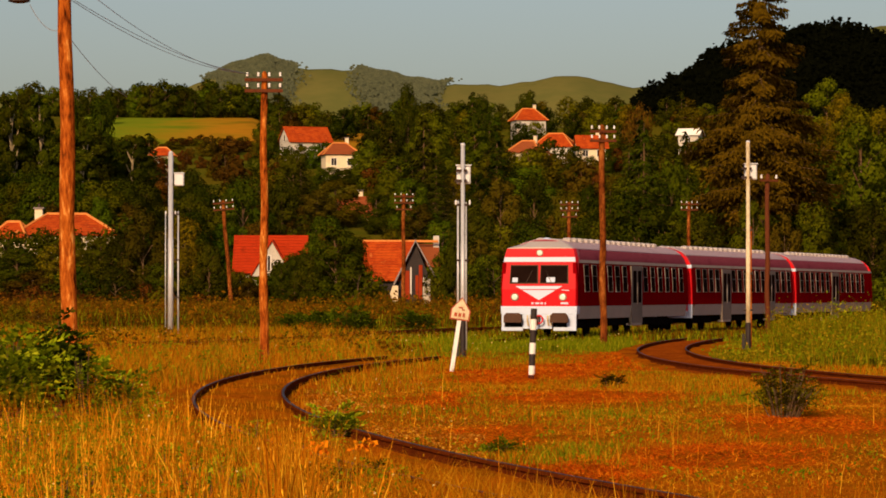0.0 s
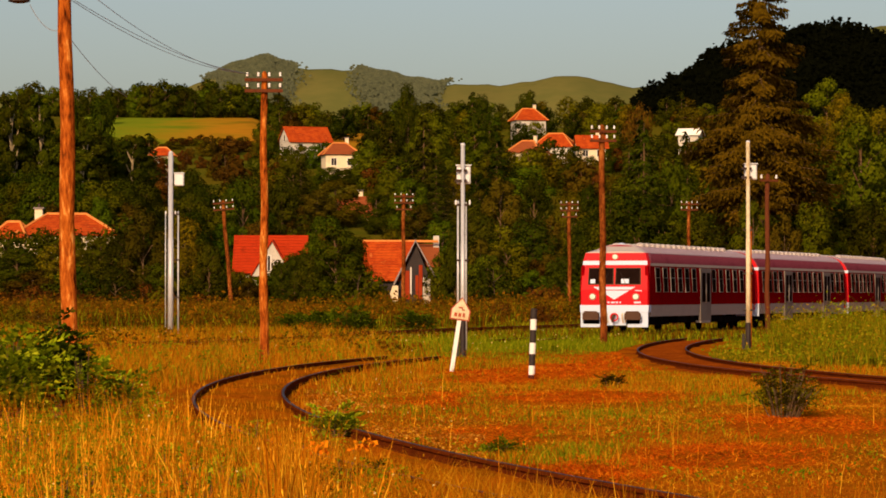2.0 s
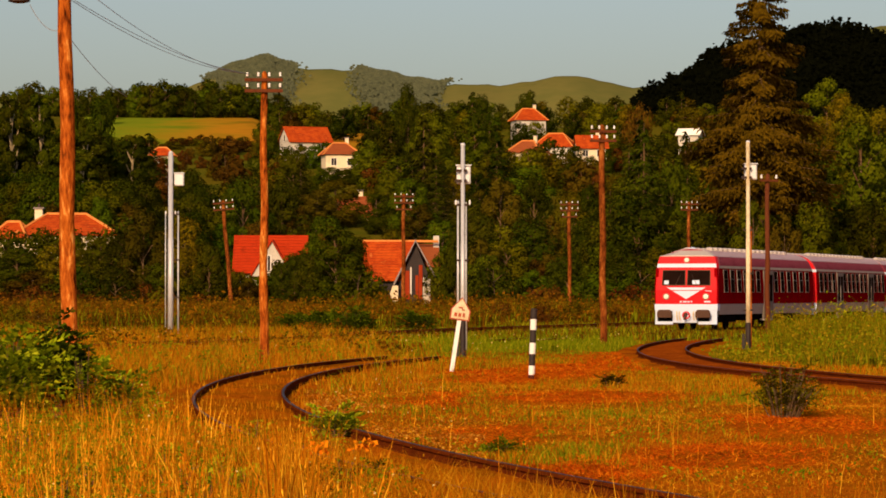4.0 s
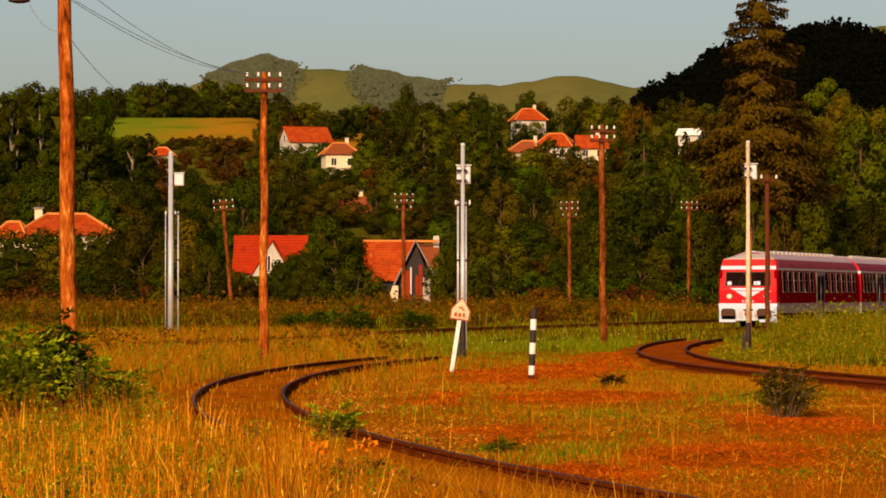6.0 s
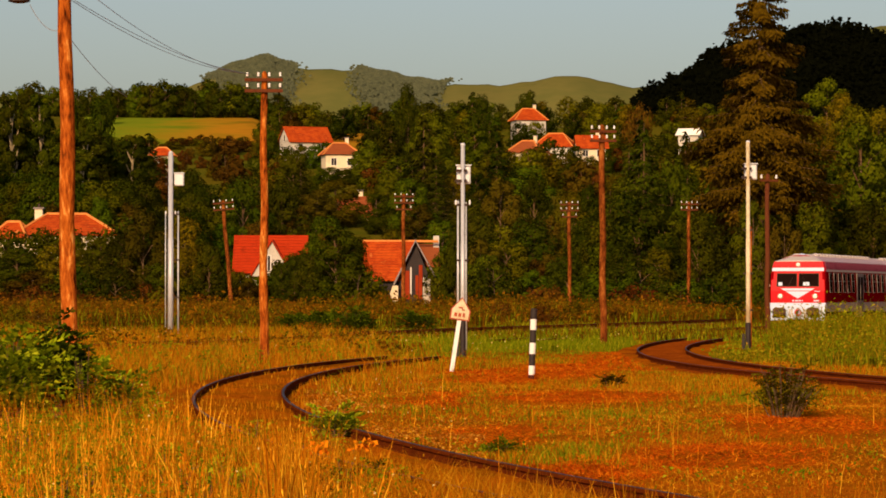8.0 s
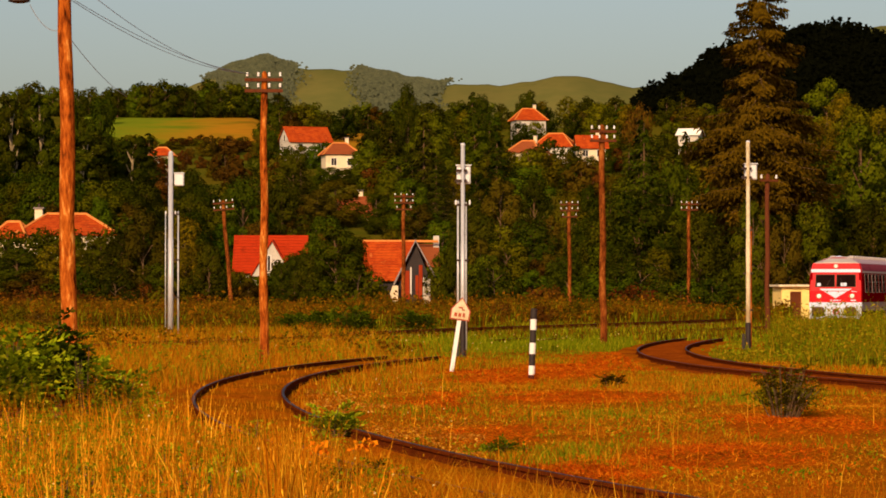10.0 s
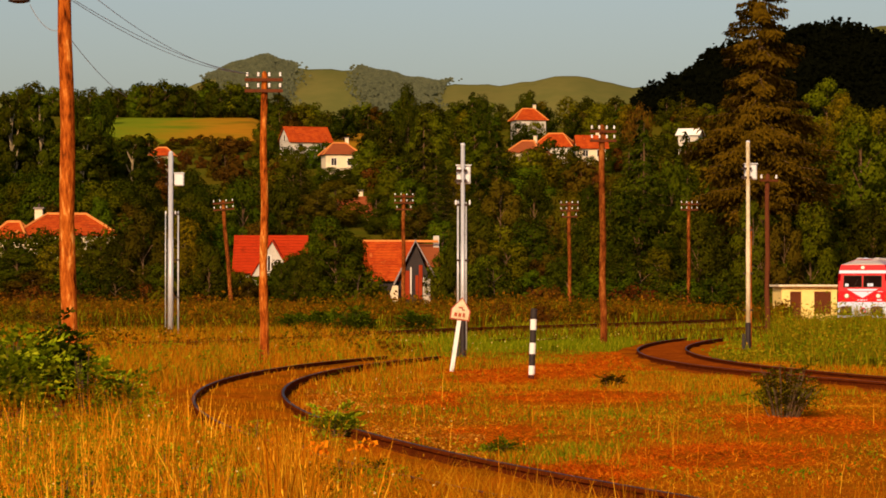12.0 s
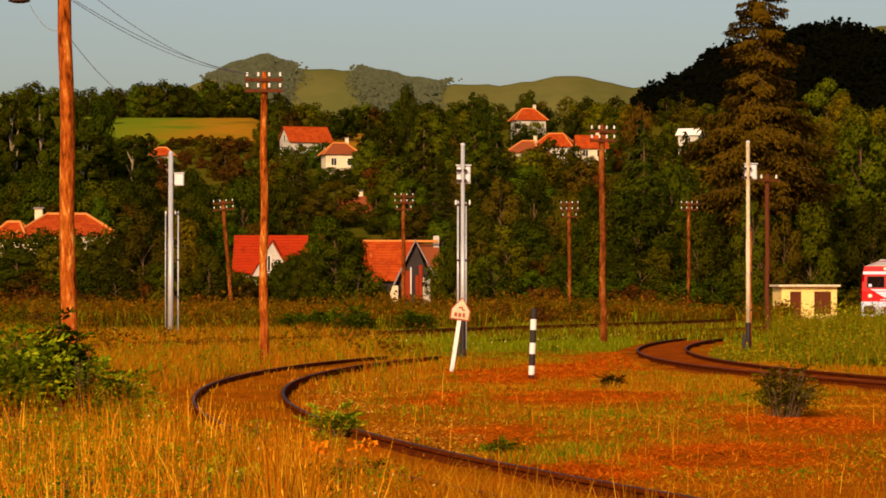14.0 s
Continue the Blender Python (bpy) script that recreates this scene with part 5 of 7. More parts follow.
        part("gangway", g, "rubber", th, "dark rubber gangway bellows", bevel=0.08)
    g = Geo()
    g.prism([(-1.42, 0.95), (1.42, 0.95), (1.43, 1.24), (1.37, 2.98), (1.33, 3.1), (1.2, 3.36), (0.9, 3.64), (0, 3.84), (-0.9, 3.64), (-1.2, 3.36), (-1.33, 3.1), (-1.37, 2.98)], h - 0.06, h)
    part("front_wall", g, "trainred", th, "red front wall")
    g = Geo().box((-1.25, rear + 0.3, 0.98), (1.25, h - 0.3, 1.22))
    part("floor_pan", g, "under", th)
    # windows with frames, both sides
    for s in (-1, 1):
        slope = Matrix.Rotation(0.0, 4, "Y")
        for y in windows:
            wdw = Geo()
            y0, y1, z0, z1 = -h + y, -h + y + 0.86, 1.8, 2.88
            def sx(z):
                return s * (1.44 if z < 2.1 else 1.44 - (z - 2.1) * 0.0655)
            def bar(a0, a1, b0, b1):
                pr = Geo()
                o0, o1 = sx(b0), sx(b1)
                e = s * 0.03
                i_ = -s * 0.02
                pr.add([(o0 + i_, a0, b0), (o0 + e, a0, b0), (o1 + e, a0, b1), (o1 + i_, a0, b1), (o0 + i_, a1, b0), (o0 + e, a1, b0), (o1 + e, a1, b1), (o1 + i_, a1, b1)], [(0, 1, 2, 3), (4, 5, 6, 7), (0, 1, 5, 4), (1, 2, 6, 5), (2, 3, 7, 6), (3, 0, 4, 7)])
                return pr
            f = 0.022
            for q in (bar(y0, y0 + f, z0, z1), bar(y1 - f, y1, z0, z1), bar(y0 + f, y1 - f, z1 - f, z1), bar(y0 + f, y1 - f, z0, z0 + f), bar(y0 + f, y1 - f, 2.42, 2.44)):
                wdw.add(q.v, q.f)
            fr = part("window_frame", wdw, "alu", th, "aluminium window frame")
            pg = Geo()
            i0, i1 = sx(z0), sx(z1)
            pg.add([(i0 + s * 0.024, y0 + f, z0 + f), (i0 + s * 0.024, y1 - f, z0 + f), (i1 + s * 0.024, y1 - f, z1 - f), (i1 + s * 0.024, y0 + f, z1 - f), (i0 - s * 0.01, y0 + f, z0 + f), (i0 - s * 0.01, y1 - f, z0 + f), (i1 - s * 0.01, y1 - f, z1 - f), (i1 - s * 0.01, y0 + f, z1 - f)], [(0, 1, 2, 3), (4, 5, 6, 7), (0, 1, 5, 4), (1, 2, 6, 5), (2, 3, 7, 6), (3, 0, 4, 7)])
            part("pane", pg, "pane", fr, "dark window glass")
        for y, wd in doors:
            d = Geo().box((s * 1.40 - 0.055, -h + y, 0.5), (s * 1.40 + 0.055, -h + y + wd, 2.9))
            door = part("door", d, "doorgrey", th, "dark grey folding door", bevel=0.015)
            for k in (0.12, 0.56):
                q = Geo().box((s * 1.455 - 0.012, -h + y + wd * k, 1.35), (s * 1.455 + 0.012, -h + y + wd * (k + 0.32), 2.7))
                part("door_glass", q, "pane", door, "narrow dark door window", bevel=0.01)
            q = Geo().box((s * 1.47 - 0.02, -h + y + wd * 0.47, 1.3), (s * 1.47 + 0.02, -h + y + wd * 0.53, 2.2))
            part("grab_rail", q, "alu", door, "bright grab rail")
            st = Geo().box((s * 1.33 - 0.12, -h + y + 0.1, 0.4), (s * 1.33 + 0.12, -h + y + wd - 0.1, 0.5))
            part("door_step", st, "traingrey", door, "grey step below the door", bevel=0.015)
    # bogies and boxes under the floor
    for by in (-h + 3.6, h - 3.6):
        bg = Geo()
        for s in (-1, 1):
            bg.box((s * 1.0 - 0.09, by - 1.9, 0.36), (s * 1.0 + 0.09, by + 1.9, 0.66))
            bg.box((s * 1.0 - 0.14, by - 0.5, 0.45), (s * 1.0 + 0.14, by + 0.5, 0.95))
        bg.box((-1.0, by - 0.25, 0.4), (1.0, by + 0.25, 0.7))
        bogie = part("bogie", bg, "under", th, "black oily bogie frame", bevel=0.02)
        for wy in (by - 1.2, by + 1.2):
            wg = Geo()
            for s in (-1, 1):
                wg.sweep([[Vector((s * xx, wy + r * math.cos(a), 0.45 + r * math.sin(a))) for a in [j * math.pi / 9 for j in range(18)]] for xx, r in ((0.69, 0.47), (0.71, 0.475), (0.725, 0.45), (0.81, 0.445), (0.83, 0.4))])
            wg.tube([(-0.7, wy, 0.45), (0.7, wy, 0.45)], [0.08, 0.08], 8)
            part("wheelset", wg, "under", bogie, "dark steel wheelset")
    for y0, y1, w in ((-4.8, -2.6, 1.25), (-2.2, 0.4, 1.2), (0.9, 2.4, 1.28), (3.0, 5.0, 1.2)):
        part("equipment_box", Geo().box((-w, y0, 0.42), (w, y1, 1.0)), "under", th, "black underfloor equipment box", bevel=0.03)
    if cab_back:
        cab_face(th, -h)
    return th


def flat_shape(pts, y, thick):
    return Geo().prism(pts, y, y + thick)


def cab_face(th, y):
    """The lit tail face with its windscreen, white arrow, lamps, buffers and plough."""
    # the face leans back a little towards its top
    def fy(z):
        return y + max(0.0, z - 1.9) * 0.13

    prof = [(1.43, 1.24), (1.44, 1.9), (1.40, 2.95), (1.385, 3.17), (1.3, 3.5)]
    out, back = [], []
    for a, z in prof:
        out.append((Vector((-a + 0.06, fy(z), z)), Vector((a - 0.06, fy(z), z))))
        back.append((Vector((-a, fy(z) + 0.22, z)), Vector((a, fy(z) + 0.22, z))))
    g = Geo()
    vs, fs = [], []
    for (l, r), (bl, br) in zip(out, back):
        vs += [bl, l, r, br, br + Vector((-0.1, 0.9, 0)), bl + Vector((0.1, 0.9, 0))]
    n = 6
    for i in range(len(prof) - 1):
        for j in range(n):
            fs.append((i * n + j, i * n + (j + 1) % n, (i + 1) * n + (j + 1) % n, (i + 1) * n + j))
    fs.append(tuple(range(n)))
    fs.append(tuple(range(len(vs) - n, len(vs))))
    g.add(vs, fs)
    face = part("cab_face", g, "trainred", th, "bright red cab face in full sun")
    # sloping beige cap between face and roof
    cap = Geo()
    cap.sweep([[Vector((a, yy, z)) for a, z in q] for yy, q in ((fy(3.5), [(-1.24, 3.4), (1.24, 3.4), (1.24, 3.5), (1.2, 3.52), (0.7, 3.56), (-0.7, 3.56), (-1.2, 3.52), (-1.24, 3.5)]), (fy(3.5) + 1.0, [(-1.3, 3.2), (1.3, 3.2), (1.18, 3.42), (0.9, 3.69), (0.45, 3.87), (-0.45, 3.87), (-0.9, 3.69), (-1.18, 3.42)]))])
    part("roof_cap", cap, "roofend", th, "sloping beige roof end")
    horn = Geo()
    horn.sweep([[Vector((r * math.cos(a), y + 1.35 + r * 1.3 * math.sin(a), z)) for a in [j * math.pi / 5 for j in range(10)]] for r, z in ((0.2, 3.8), (0.2, 3.86), (0.14, 3.92), (0.05, 3.95))])
    part("roof_lamp_housing", horn, "trainwhite", th, "pale rounded roof fitting")

    def plate(name, pts, mat, parent, label="", proud=0.012, thick=0.02):
        gg = Geo()
        ring0 = [Vector((a, fy(z) - proud, z)) for a, z in pts]
        ring1 = [Vector((a, fy(z) - proud + thick, z)) for a, z in pts]
        gg.sweep([ring0, ring1])
        return part(name, gg, mat, parent, label)

    plate("top_stripe", [(-1.35, 2.98), (1.35, 2.98), (1.33, 3.16), (-1.33, 3.16)], "trainwhite", face, "white stripe above the windscreen", 0.012)
    for s in (-1, 1):
        lo, hi = sorted((s * 0.05, s * 1.08))
        fr = plate("windscreen_frame", [(lo - 0.03, 2.12), (hi + 0.03, 2.12), (hi + 0.01, 2.86), (lo - 0.01, 2.86)], "rubber", face, "dark windscreen seal", 0.014)
        plate("windscreen", [(lo + 0.01, 2.16), (hi - 0.02, 2.16), (hi - 0.03, 2.82), (lo + 0.02, 2.82)], "pane", fr, "dark windscreen glass", 0.022, 0.03)
        wip = Geo().tube([(s * 0.5, fy(2.1) - 0.05, 2.1), (s * 0.25, fy(2.6) - 0.05, 2.65)], [0.012, 0.008], 5)
        part("wiper", wip, "iron", fr, "black wiper")
    plate("paper_card", [(-1.0, 2.18), (-0.8, 2.18), (-0.8, 2.36), (-1.0, 2.36)], "trainwhite", face, "white paper card behind the glass", 0.03, 0.012)
    plate("paper_card", [(0.28, 2.18), (0.6, 2.18), (0.6, 2.37), (0.28, 2.37)], "trainwhite", face, "white paper card behind the glass", 0.03, 0.012)
    plate("white_arrow", [(-0.88, 2.03), (0, 1.48), (0.88, 2.03)], "trainwhite", face, "white downward arrow shape")
    for x in (-0.9, 0.9):
        lamp = Geo()
        lamp.sweep([[Vector((x + r * math.cos(a), y - o, 1.6 + r * math.sin(a))) for a in [j * math.pi / 7 for j in range(14)]] for r, o in ((0.15, -0.02), (0.15, 0.04), (0.12, 0.05))])
        hl = part("headlight", lamp, "doorgrey", face, "round headlight with dark rim")
        lens = Geo()
        lens.sweep([[Vector((x + r * math.cos(a), y - o, 1.6 + r * math.sin(a))) for a in [j * math.pi / 7 for j in range(14)]] for r, o in ((0.11, 0.04), (0.11, 0.058), (0.06, 0.07))])
        part("lens", lens, "lens", hl, "milky lamp glass")
    lamp = Geo()
    zt = 3.33
    lamp.sweep([[Vector((r * math.cos(a), fy(zt) - o, zt + r * math.sin(a))) for a in [j * math.pi / 7 for j in range(14)]] for r, o in ((0.13, -0.03), (0.13, 0.04), (0.1, 0.05))])
    tl = part("top_lamp", lamp, "doorgrey", face, "round top lamp")
    lens = Geo()
    lens.sweep([[Vector((r * math.cos(a), fy(zt) - o, zt + r * math.sin(a))) for a in [j * math.pi / 7 for j in range(14)]] for r, o in ((0.1, 0.04), (0.1, 0.055), (0.05, 0.068))])
    part("lens", lens, "lens", tl, "milky lamp glass")
    for x0, x1 in ((-0.28, -0.2), (-0.14, 0.02), (0.06, 0.16), (0.22, 0.27), (0.82, 1.1)):
        plate("lettering_bar", [(x0, 1.32), (x1, 1.32), (x1, 1.39), (x0, 1.39)], "trainwhite", face, "small white lettering bar")
    plate("side_mark", [(0.86, 1.86), (1.14, 1.84), (1.14, 1.87), (0.86, 1.89)], "trainwhite", face, "thin white mark")
    # white band and plough below
    g = Geo()
    g.prism([(-1.42, 0.92), (1.42, 0.92), (1.44, 1.24), (-1.44, 1.24)], y - 0.03, y + 0.5)
    band = part("white_band", g, "trainwhite", th, "white lower cab band", bevel=0.03)
    for x0, x1 in ((-1.4, -1.3), (-0.62, 0.5), (1.06, 1.4)):
        part("plough_panel", Geo().box((x0, y - 0.01, 0.36), (x1, y + 0.1, 0.94)), "trainwhite", band, "white plough panel", bevel=0.01)
    for x0, x1 in ((-1.4, -0.6), (0.55, 1.4)):
        part("plough_rim", Geo().box((x0, y - 0.03, 0.28), (x1, y + 0.1, 0.42)), "trainwhite", band, "white plough rim", bevel=0.01)
    part("plough_back", Geo().box((-1.36, y + 0.25, 0.34), (1.36, y + 0.4, 0.94)), "under", band)
    for x in (-0.9, 0.84):
        b = Geo()
        b.tube([(x, y + 0.3, 0.78), (x, y - 0.32, 0.78)], [0.13, 0.13], 12)
        buf = part("buffer", b, "iron", th, "dark buffer stock")
        hd = Geo().prism([(x - 0.34, 0.6), (x + 0.34, 0.6), (x + 0.34, 0.86), (x + 0.24, 0.98), (x - 0.24, 0.98), (x - 0.34, 0.86)], y - 0.4, y - 0.33)
        part("buffer_head", hd, "rubber", buf, "brown-dusted buffer plate", bevel=0.02)
    hook = Geo()
    hook.tube([(0, y + 0.2, 0.8), (0, y - 0.25, 0.8), (0, y - 0.32, 0.66), (0, y - 0.3, 0.5)], [0.07, 0.07, 0.06, 0.05], 8)
    part("coupling_hook", hook, "rubber", th, "worn screw coupling")
    ring = Geo()
    ring.tube([(0.06 + 0.15 * math.cos(k * math.pi / 8), y - 0.26 - 0.002 * k, 0.72 + 0.15 * math.sin(k * math.pi / 8)) for k in range(17)], [0.035] * 17, 6)
    part("hose_loop", ring, "trainred", th, "looped red brake hose")
    for x in (-0.42, -0.3, 0.34, 0.44):
        part("brake_hose", Geo().tube([(x, y - 0.03, 0.88), (x + 0.02, y - 0.16, 0.7), (x + 0.05, y - 0.1, 0.48)], [0.03, 0.03, 0.03], 6), "cream", th, "dusty brake hose")


CAR = 22.7
GAP = 0.75


def build_train():
    six_a = [1.3 + 1.44 * i for i in range(6)]
    six_b = [12.7 + 1.58 * i for i in range(6)]
    tail = railcar("tail_railcar", "red diesel railcar with white arrow on its cab", CAR, six_a + six_b, [(10.2, 2.2)], cab_back=True)
    mid = railcar("middle_railcar", "red and grey middle railcar with purple-grey roof", CAR, [0.8 + 1.3 * i for i in range(4)] + [8.2 + 1.34 * i for i in range(6)] + [18.4 + 1.4 * i for i in range(3)], [(6.1, 1.9), (16.3, 1.9)])
    head = railcar("leading_railcar", "red and grey leading railcar with purple-grey roof", CAR, [1.0 + 1.45 * i for i in range(6)] + [12.6 + 1.6 * i for i in range(5)], [(9.9, 2.1)], cab_front=True)
    return tail, mid, head


# ---- poles, masts and signs ----
def insulator_mesh():
    g = Geo()
    g.sweep([[Vector((r * math.cos(a), r * math.sin(a), z)) for a in [j * math.pi / 4 for j in range(8)]] for r, z in ((0.05, 0.0), (0.06, 0.05), (0.04, 0.08), (0.055, 0.11), (0.05, 0.16), (0.02, 0.18))])
    return g


def telegraph_pole(label, x, d, h, r0, r1, arms, lean=(0.0, 0.0), mat="polewood", turn=0.0, grow=1.0):
    """A wooden pole with cross-arms and porcelain insulators. arms: (height, half length, count)."""
    px = (x - 784) * TICK * d
    th = thing("telegraph_pole", label, "pole", "telegraph poles", (px, d, level(px, d) - 0.3), turn)
    th.rotation_euler = (radians(lean[1]), radians(lean[0]), radians(turn))
    g = Geo()
    n = 12
    pts = [(0.02 * math.sin(i * 1.3), 0.02 * math.cos(i * 1.9), (h + 0.3) * i / (n - 1)) for i in range(n)]
    rad = [r0 + (r1 - r0) * i / (n - 1) + 0.006 * math.sin(i * 2.7) for i in range(n)]
    g.tube(pts + [(0, 0, h + 0.36)], rad + [r1 * 0.3], 12)
    part("shaft", g, mat, th, smooth=True)
    for z, half, cnt in arms:
        arm = part("cross_arm", Geo().box((-half, -r1 - 0.09, z + 0.3 - 0.045), (half, -r1 + 0.005, z + 0.3 + 0.045)), "darkwood", th, bevel=0.01)
        for k in range(cnt):
            ax = -half + 0.07 + (2 * half - 0.14) * k / max(1, cnt - 1)
            if abs(ax) < r1 + 0.04:
                continue
            q = part("insulator", insulator_mesh(), "insulator", arm, "white porcelain insulator")
            q.matrix_basis = Matrix.Translation((ax, -r1 - 0.042, z + 0.3 + 0.1)) @ Matrix.Scale(grow, 4)
            pin = part("pin", Geo().tube([(ax, -r1 - 0.042, z + 0.3 + 0.04), (ax, -r1 - 0.042, z + 0.3 + 0.12)], [0.014, 0.014], 6), "iron", arm)
    return th


def equipment_mast(label, x, d, h, mat, foot_h, rod_side, box_side, rod_top, r=0.085):
    """A tall metal mast clamped to a short dark post, with a box and a thin companion pipe."""
    px = (x - 784) * TICK * d
    th = thing("equipment_mast", label, "mast", "metal masts", (px, d, level(px, d) - 0.1))
    part("tube", Geo().tube([(0, 0, foot_h * 0.35), (0, 0, h * 0.55), (0, 0, h * 0.551), (0, 0, h + 0.1)], [r, r, r * 0.86, r * 0.86], 14), mat, th, smooth=True)
    part("cap", Geo().tube([(0, 0, h + 0.1), (0, 0, h + 0.16)], [0.076, 0.05], 12), "boxgrey", th)
    bx = box_side * 0.22
    bz, bw, bh = h * 0.835, 0.2, 0.52
    box = part("equipment_box", Geo().box((bx - bw, 0.13, bz), (bx + bw, 0.42, bz + bh)), "boxgrey", th, "pale grey equipment box", bevel=0.03)
    part("box_lid", Geo().box((bx - bw + 0.03, 0.105, bz + 0.04), (bx + bw - 0.03, 0.128, bz + bh - 0.04)), "boxgrey", box, bevel=0.008)
    part("visor", Geo().box((bx - bw - 0.03, 0.06, bz + bh), (bx + bw + 0.03, 0.44, bz + bh + 0.03)), "boxgrey", box, bevel=0.008)
    if mat == "silver":
        part("pipe", Geo().tube([(-rod_side * 0.16, 0.02, 0.3), (-rod_side * 0.16, 0.02, rod_top - 0.05)], [0.022, 0.02], 8), mat, th, "thin companion pipe", smooth=True)
        for sx in (-0.2, 0.2):
            part("insulator", Geo().tube([(sx, -0.02, rod_top - 0.12), (sx, -0.02, rod_top - 0.04), (sx, -0.02, rod_top + 0.02)], [0.02, 0.03, 0.015], 8), "insulator", th, "white porcelain insulator")
    part("bracket", Geo().box((-0.22, -0.05, h * 0.825 + 0.1), (0.12, 0.05, h * 0.825 + 0.18)), "iron", box)
    part("bracket", Geo().box((-0.2, -0.05, h * 0.825 + 0.4), (0.12, 0.05, h * 0.825 + 0.47)), "iron", box)
    rx = rod_side * 0.23
    pipe = part("pipe", Geo().tube([(rx, 0.02, 0.0), (rx, 0.02, rod_top)], [0.035, 0.03], 8), "polewood" if mat == "cream" else mat, th, "thin companion pipe", smooth=True)
    for z in (rod_top - 0.15, rod_top * 0.62, rod_top * 0.33):
        cl = part("clamp", Geo().box((min(rx, -0.12) - 0.04, -0.03, z), (max(rx, 0.12) + 0.04, 0.05, z + 0.06)), "iron", th, "iron clamp", bevel=0.008)
    part("sleeve", Geo().tube([(0, 0, 0), (0, 0, foot_h)], [r * 1.3, r * 1.2], 12), "black", th, "dark sleeve round the mast foot")
    part("foot_post", Geo().box((-0.06, 0.1, 0.0), (0.1, 0.24, foot_h)), "black", th, "dark post at the foot", bevel=0.02)
    part("foot_post", Geo().box((-0.2, -0.02, 0.0), (-0.1, 0.1, foot_h * 0.62)), "black", th, "dark post at the foot", bevel=0.02)
    return th


def build_posts():
    telegraph_pole("tall weathered red-brown wooden pole close to the tripod", 124, 66, 9.6, 0.168, 0.125, [(8.9, 0.5, 2)], lean=(-0.75, 0))
    telegraph_pole("red-brown wooden telegraph pole with two cross-arms", 467, 92, 7.9, 0.13, 0.085, [(7.72, 0.52, 4), (7.42, 0.52, 4)], grow=0.62)
    telegraph_pole("red-brown wooden telegraph pole with two cross-arms", 1068, 120, 7.85, 0.13, 0.1, [(7.65, 0.5, 4), (7.32, 0.5, 4)], lean=(-0.5, 0), turn=20, grow=0.65, mat="polebrown")
    telegraph_pole("dark slim wooden telegraph pole", 1358, 149, 7.1, 0.12, 0.1, [(6.85, 0.45, 2)], mat="darkwood", turn=25, grow=0.9)
    for x, d, h, lean in ((414, 196, 7.3, -5.0), (714, 205, 7.9, 0.0), (1009, 214, 7.7, -0.6), (1219, 228, 8.1, 0.0)):
        telegraph_pole("weathered telegraph pole before the wood", x, d, h, 0.13, 0.11, [(h - 0.12, 0.62, 4), (h - 0.5, 0.62, 4), (h - 0.9, 0.5, 4)][: 3 if x > 600 and x < 1100 else 2], lean=(lean, 0), mat="polebrown", turn=12, grow=0.6)
    equipment_mast("tall silver mast with a grey box and thin pipe", 302, 140, 7.75, "silver", 0.5, 1.35, 1.5, 5.4, 0.115)
    equipment_mast("silver mast with a grey box clamped to a dark post", 819, 97, 6.1, "silver", 1.35, -0.6, 0.12, 4.6, 0.068)
    equipment_mast("cream mast with a grey box and dark foot", 1324, 112, 6.9, "cream", 1.0, 0.4, 0.5, 4.2, 0.075)
    # leaning sign
    p = sight(798, 657, 81)
    sg = thing("track_sign", "leaning white sign with red border and faded writing", "sign", at=(p.x, p.y, level(p.x, p.y) - 0.1))
    sg.rotation_euler = (0, radians(8.5), 0)
    part("post", Geo().box((-0.05, -0.03, 0), (0.05, 0.03, 1.5)), "white", sg, "white wooden post", bevel=0.012)
    house = [(-0.24, 0), (0.24, 0), (0.24, 0.25), (0.0, 0.56), (-0.24, 0.25)]
    tilt = Matrix.Rotation(radians(-5), 4, "Y")
    pl = part("plate", Geo().prism([(a, b + 1.36) for a, b in house], -0.06, -0.035), "signred", sg, "rust-red house-shaped plate")
    part("plate_face", Geo().prism([(a * 0.86, b * 0.88 + 1.39) for a, b in house], -0.068, -0.061), "cream", pl, "white painted face")
    for x0, x1, z0, z1 in ((-0.14, -0.07, 1.44, 1.53), (-0.04, 0.03, 1.44, 1.53), (0.06, 0.12, 1.44, 1.54), (-0.06, 0.05, 1.64, 1.68), (0.02, 0.1, 1.6, 1.63)):
        part("writing_bar", Geo().box((x0, -0.074, z0), (x1, -0.069, z1)), "signred", pl, "faded writing bar")
    # striped marker
    p = sight(940, 673, 72.5)
    mk = thing("marker_post", "black and white striped marker post", "post", at=(p.x, p.y, level(p.x, p.y) - 0.1))
    mk.rotation_euler = (0, radians(2.2), 0)
    zs = [0, 0.17, 0.37, 0.62, 0.86, 1.14, 1.37, 1.6]
    for i in range(7):
        part("band", Geo().tube([(0, 0, zs[i]), (0, 0, zs[i + 1])], [0.068, 0.068], 14), "white" if i in (1, 3, 5) else "black", mk, "white painted band" if i in (1, 3, 5) else "black painted band", smooth=False)


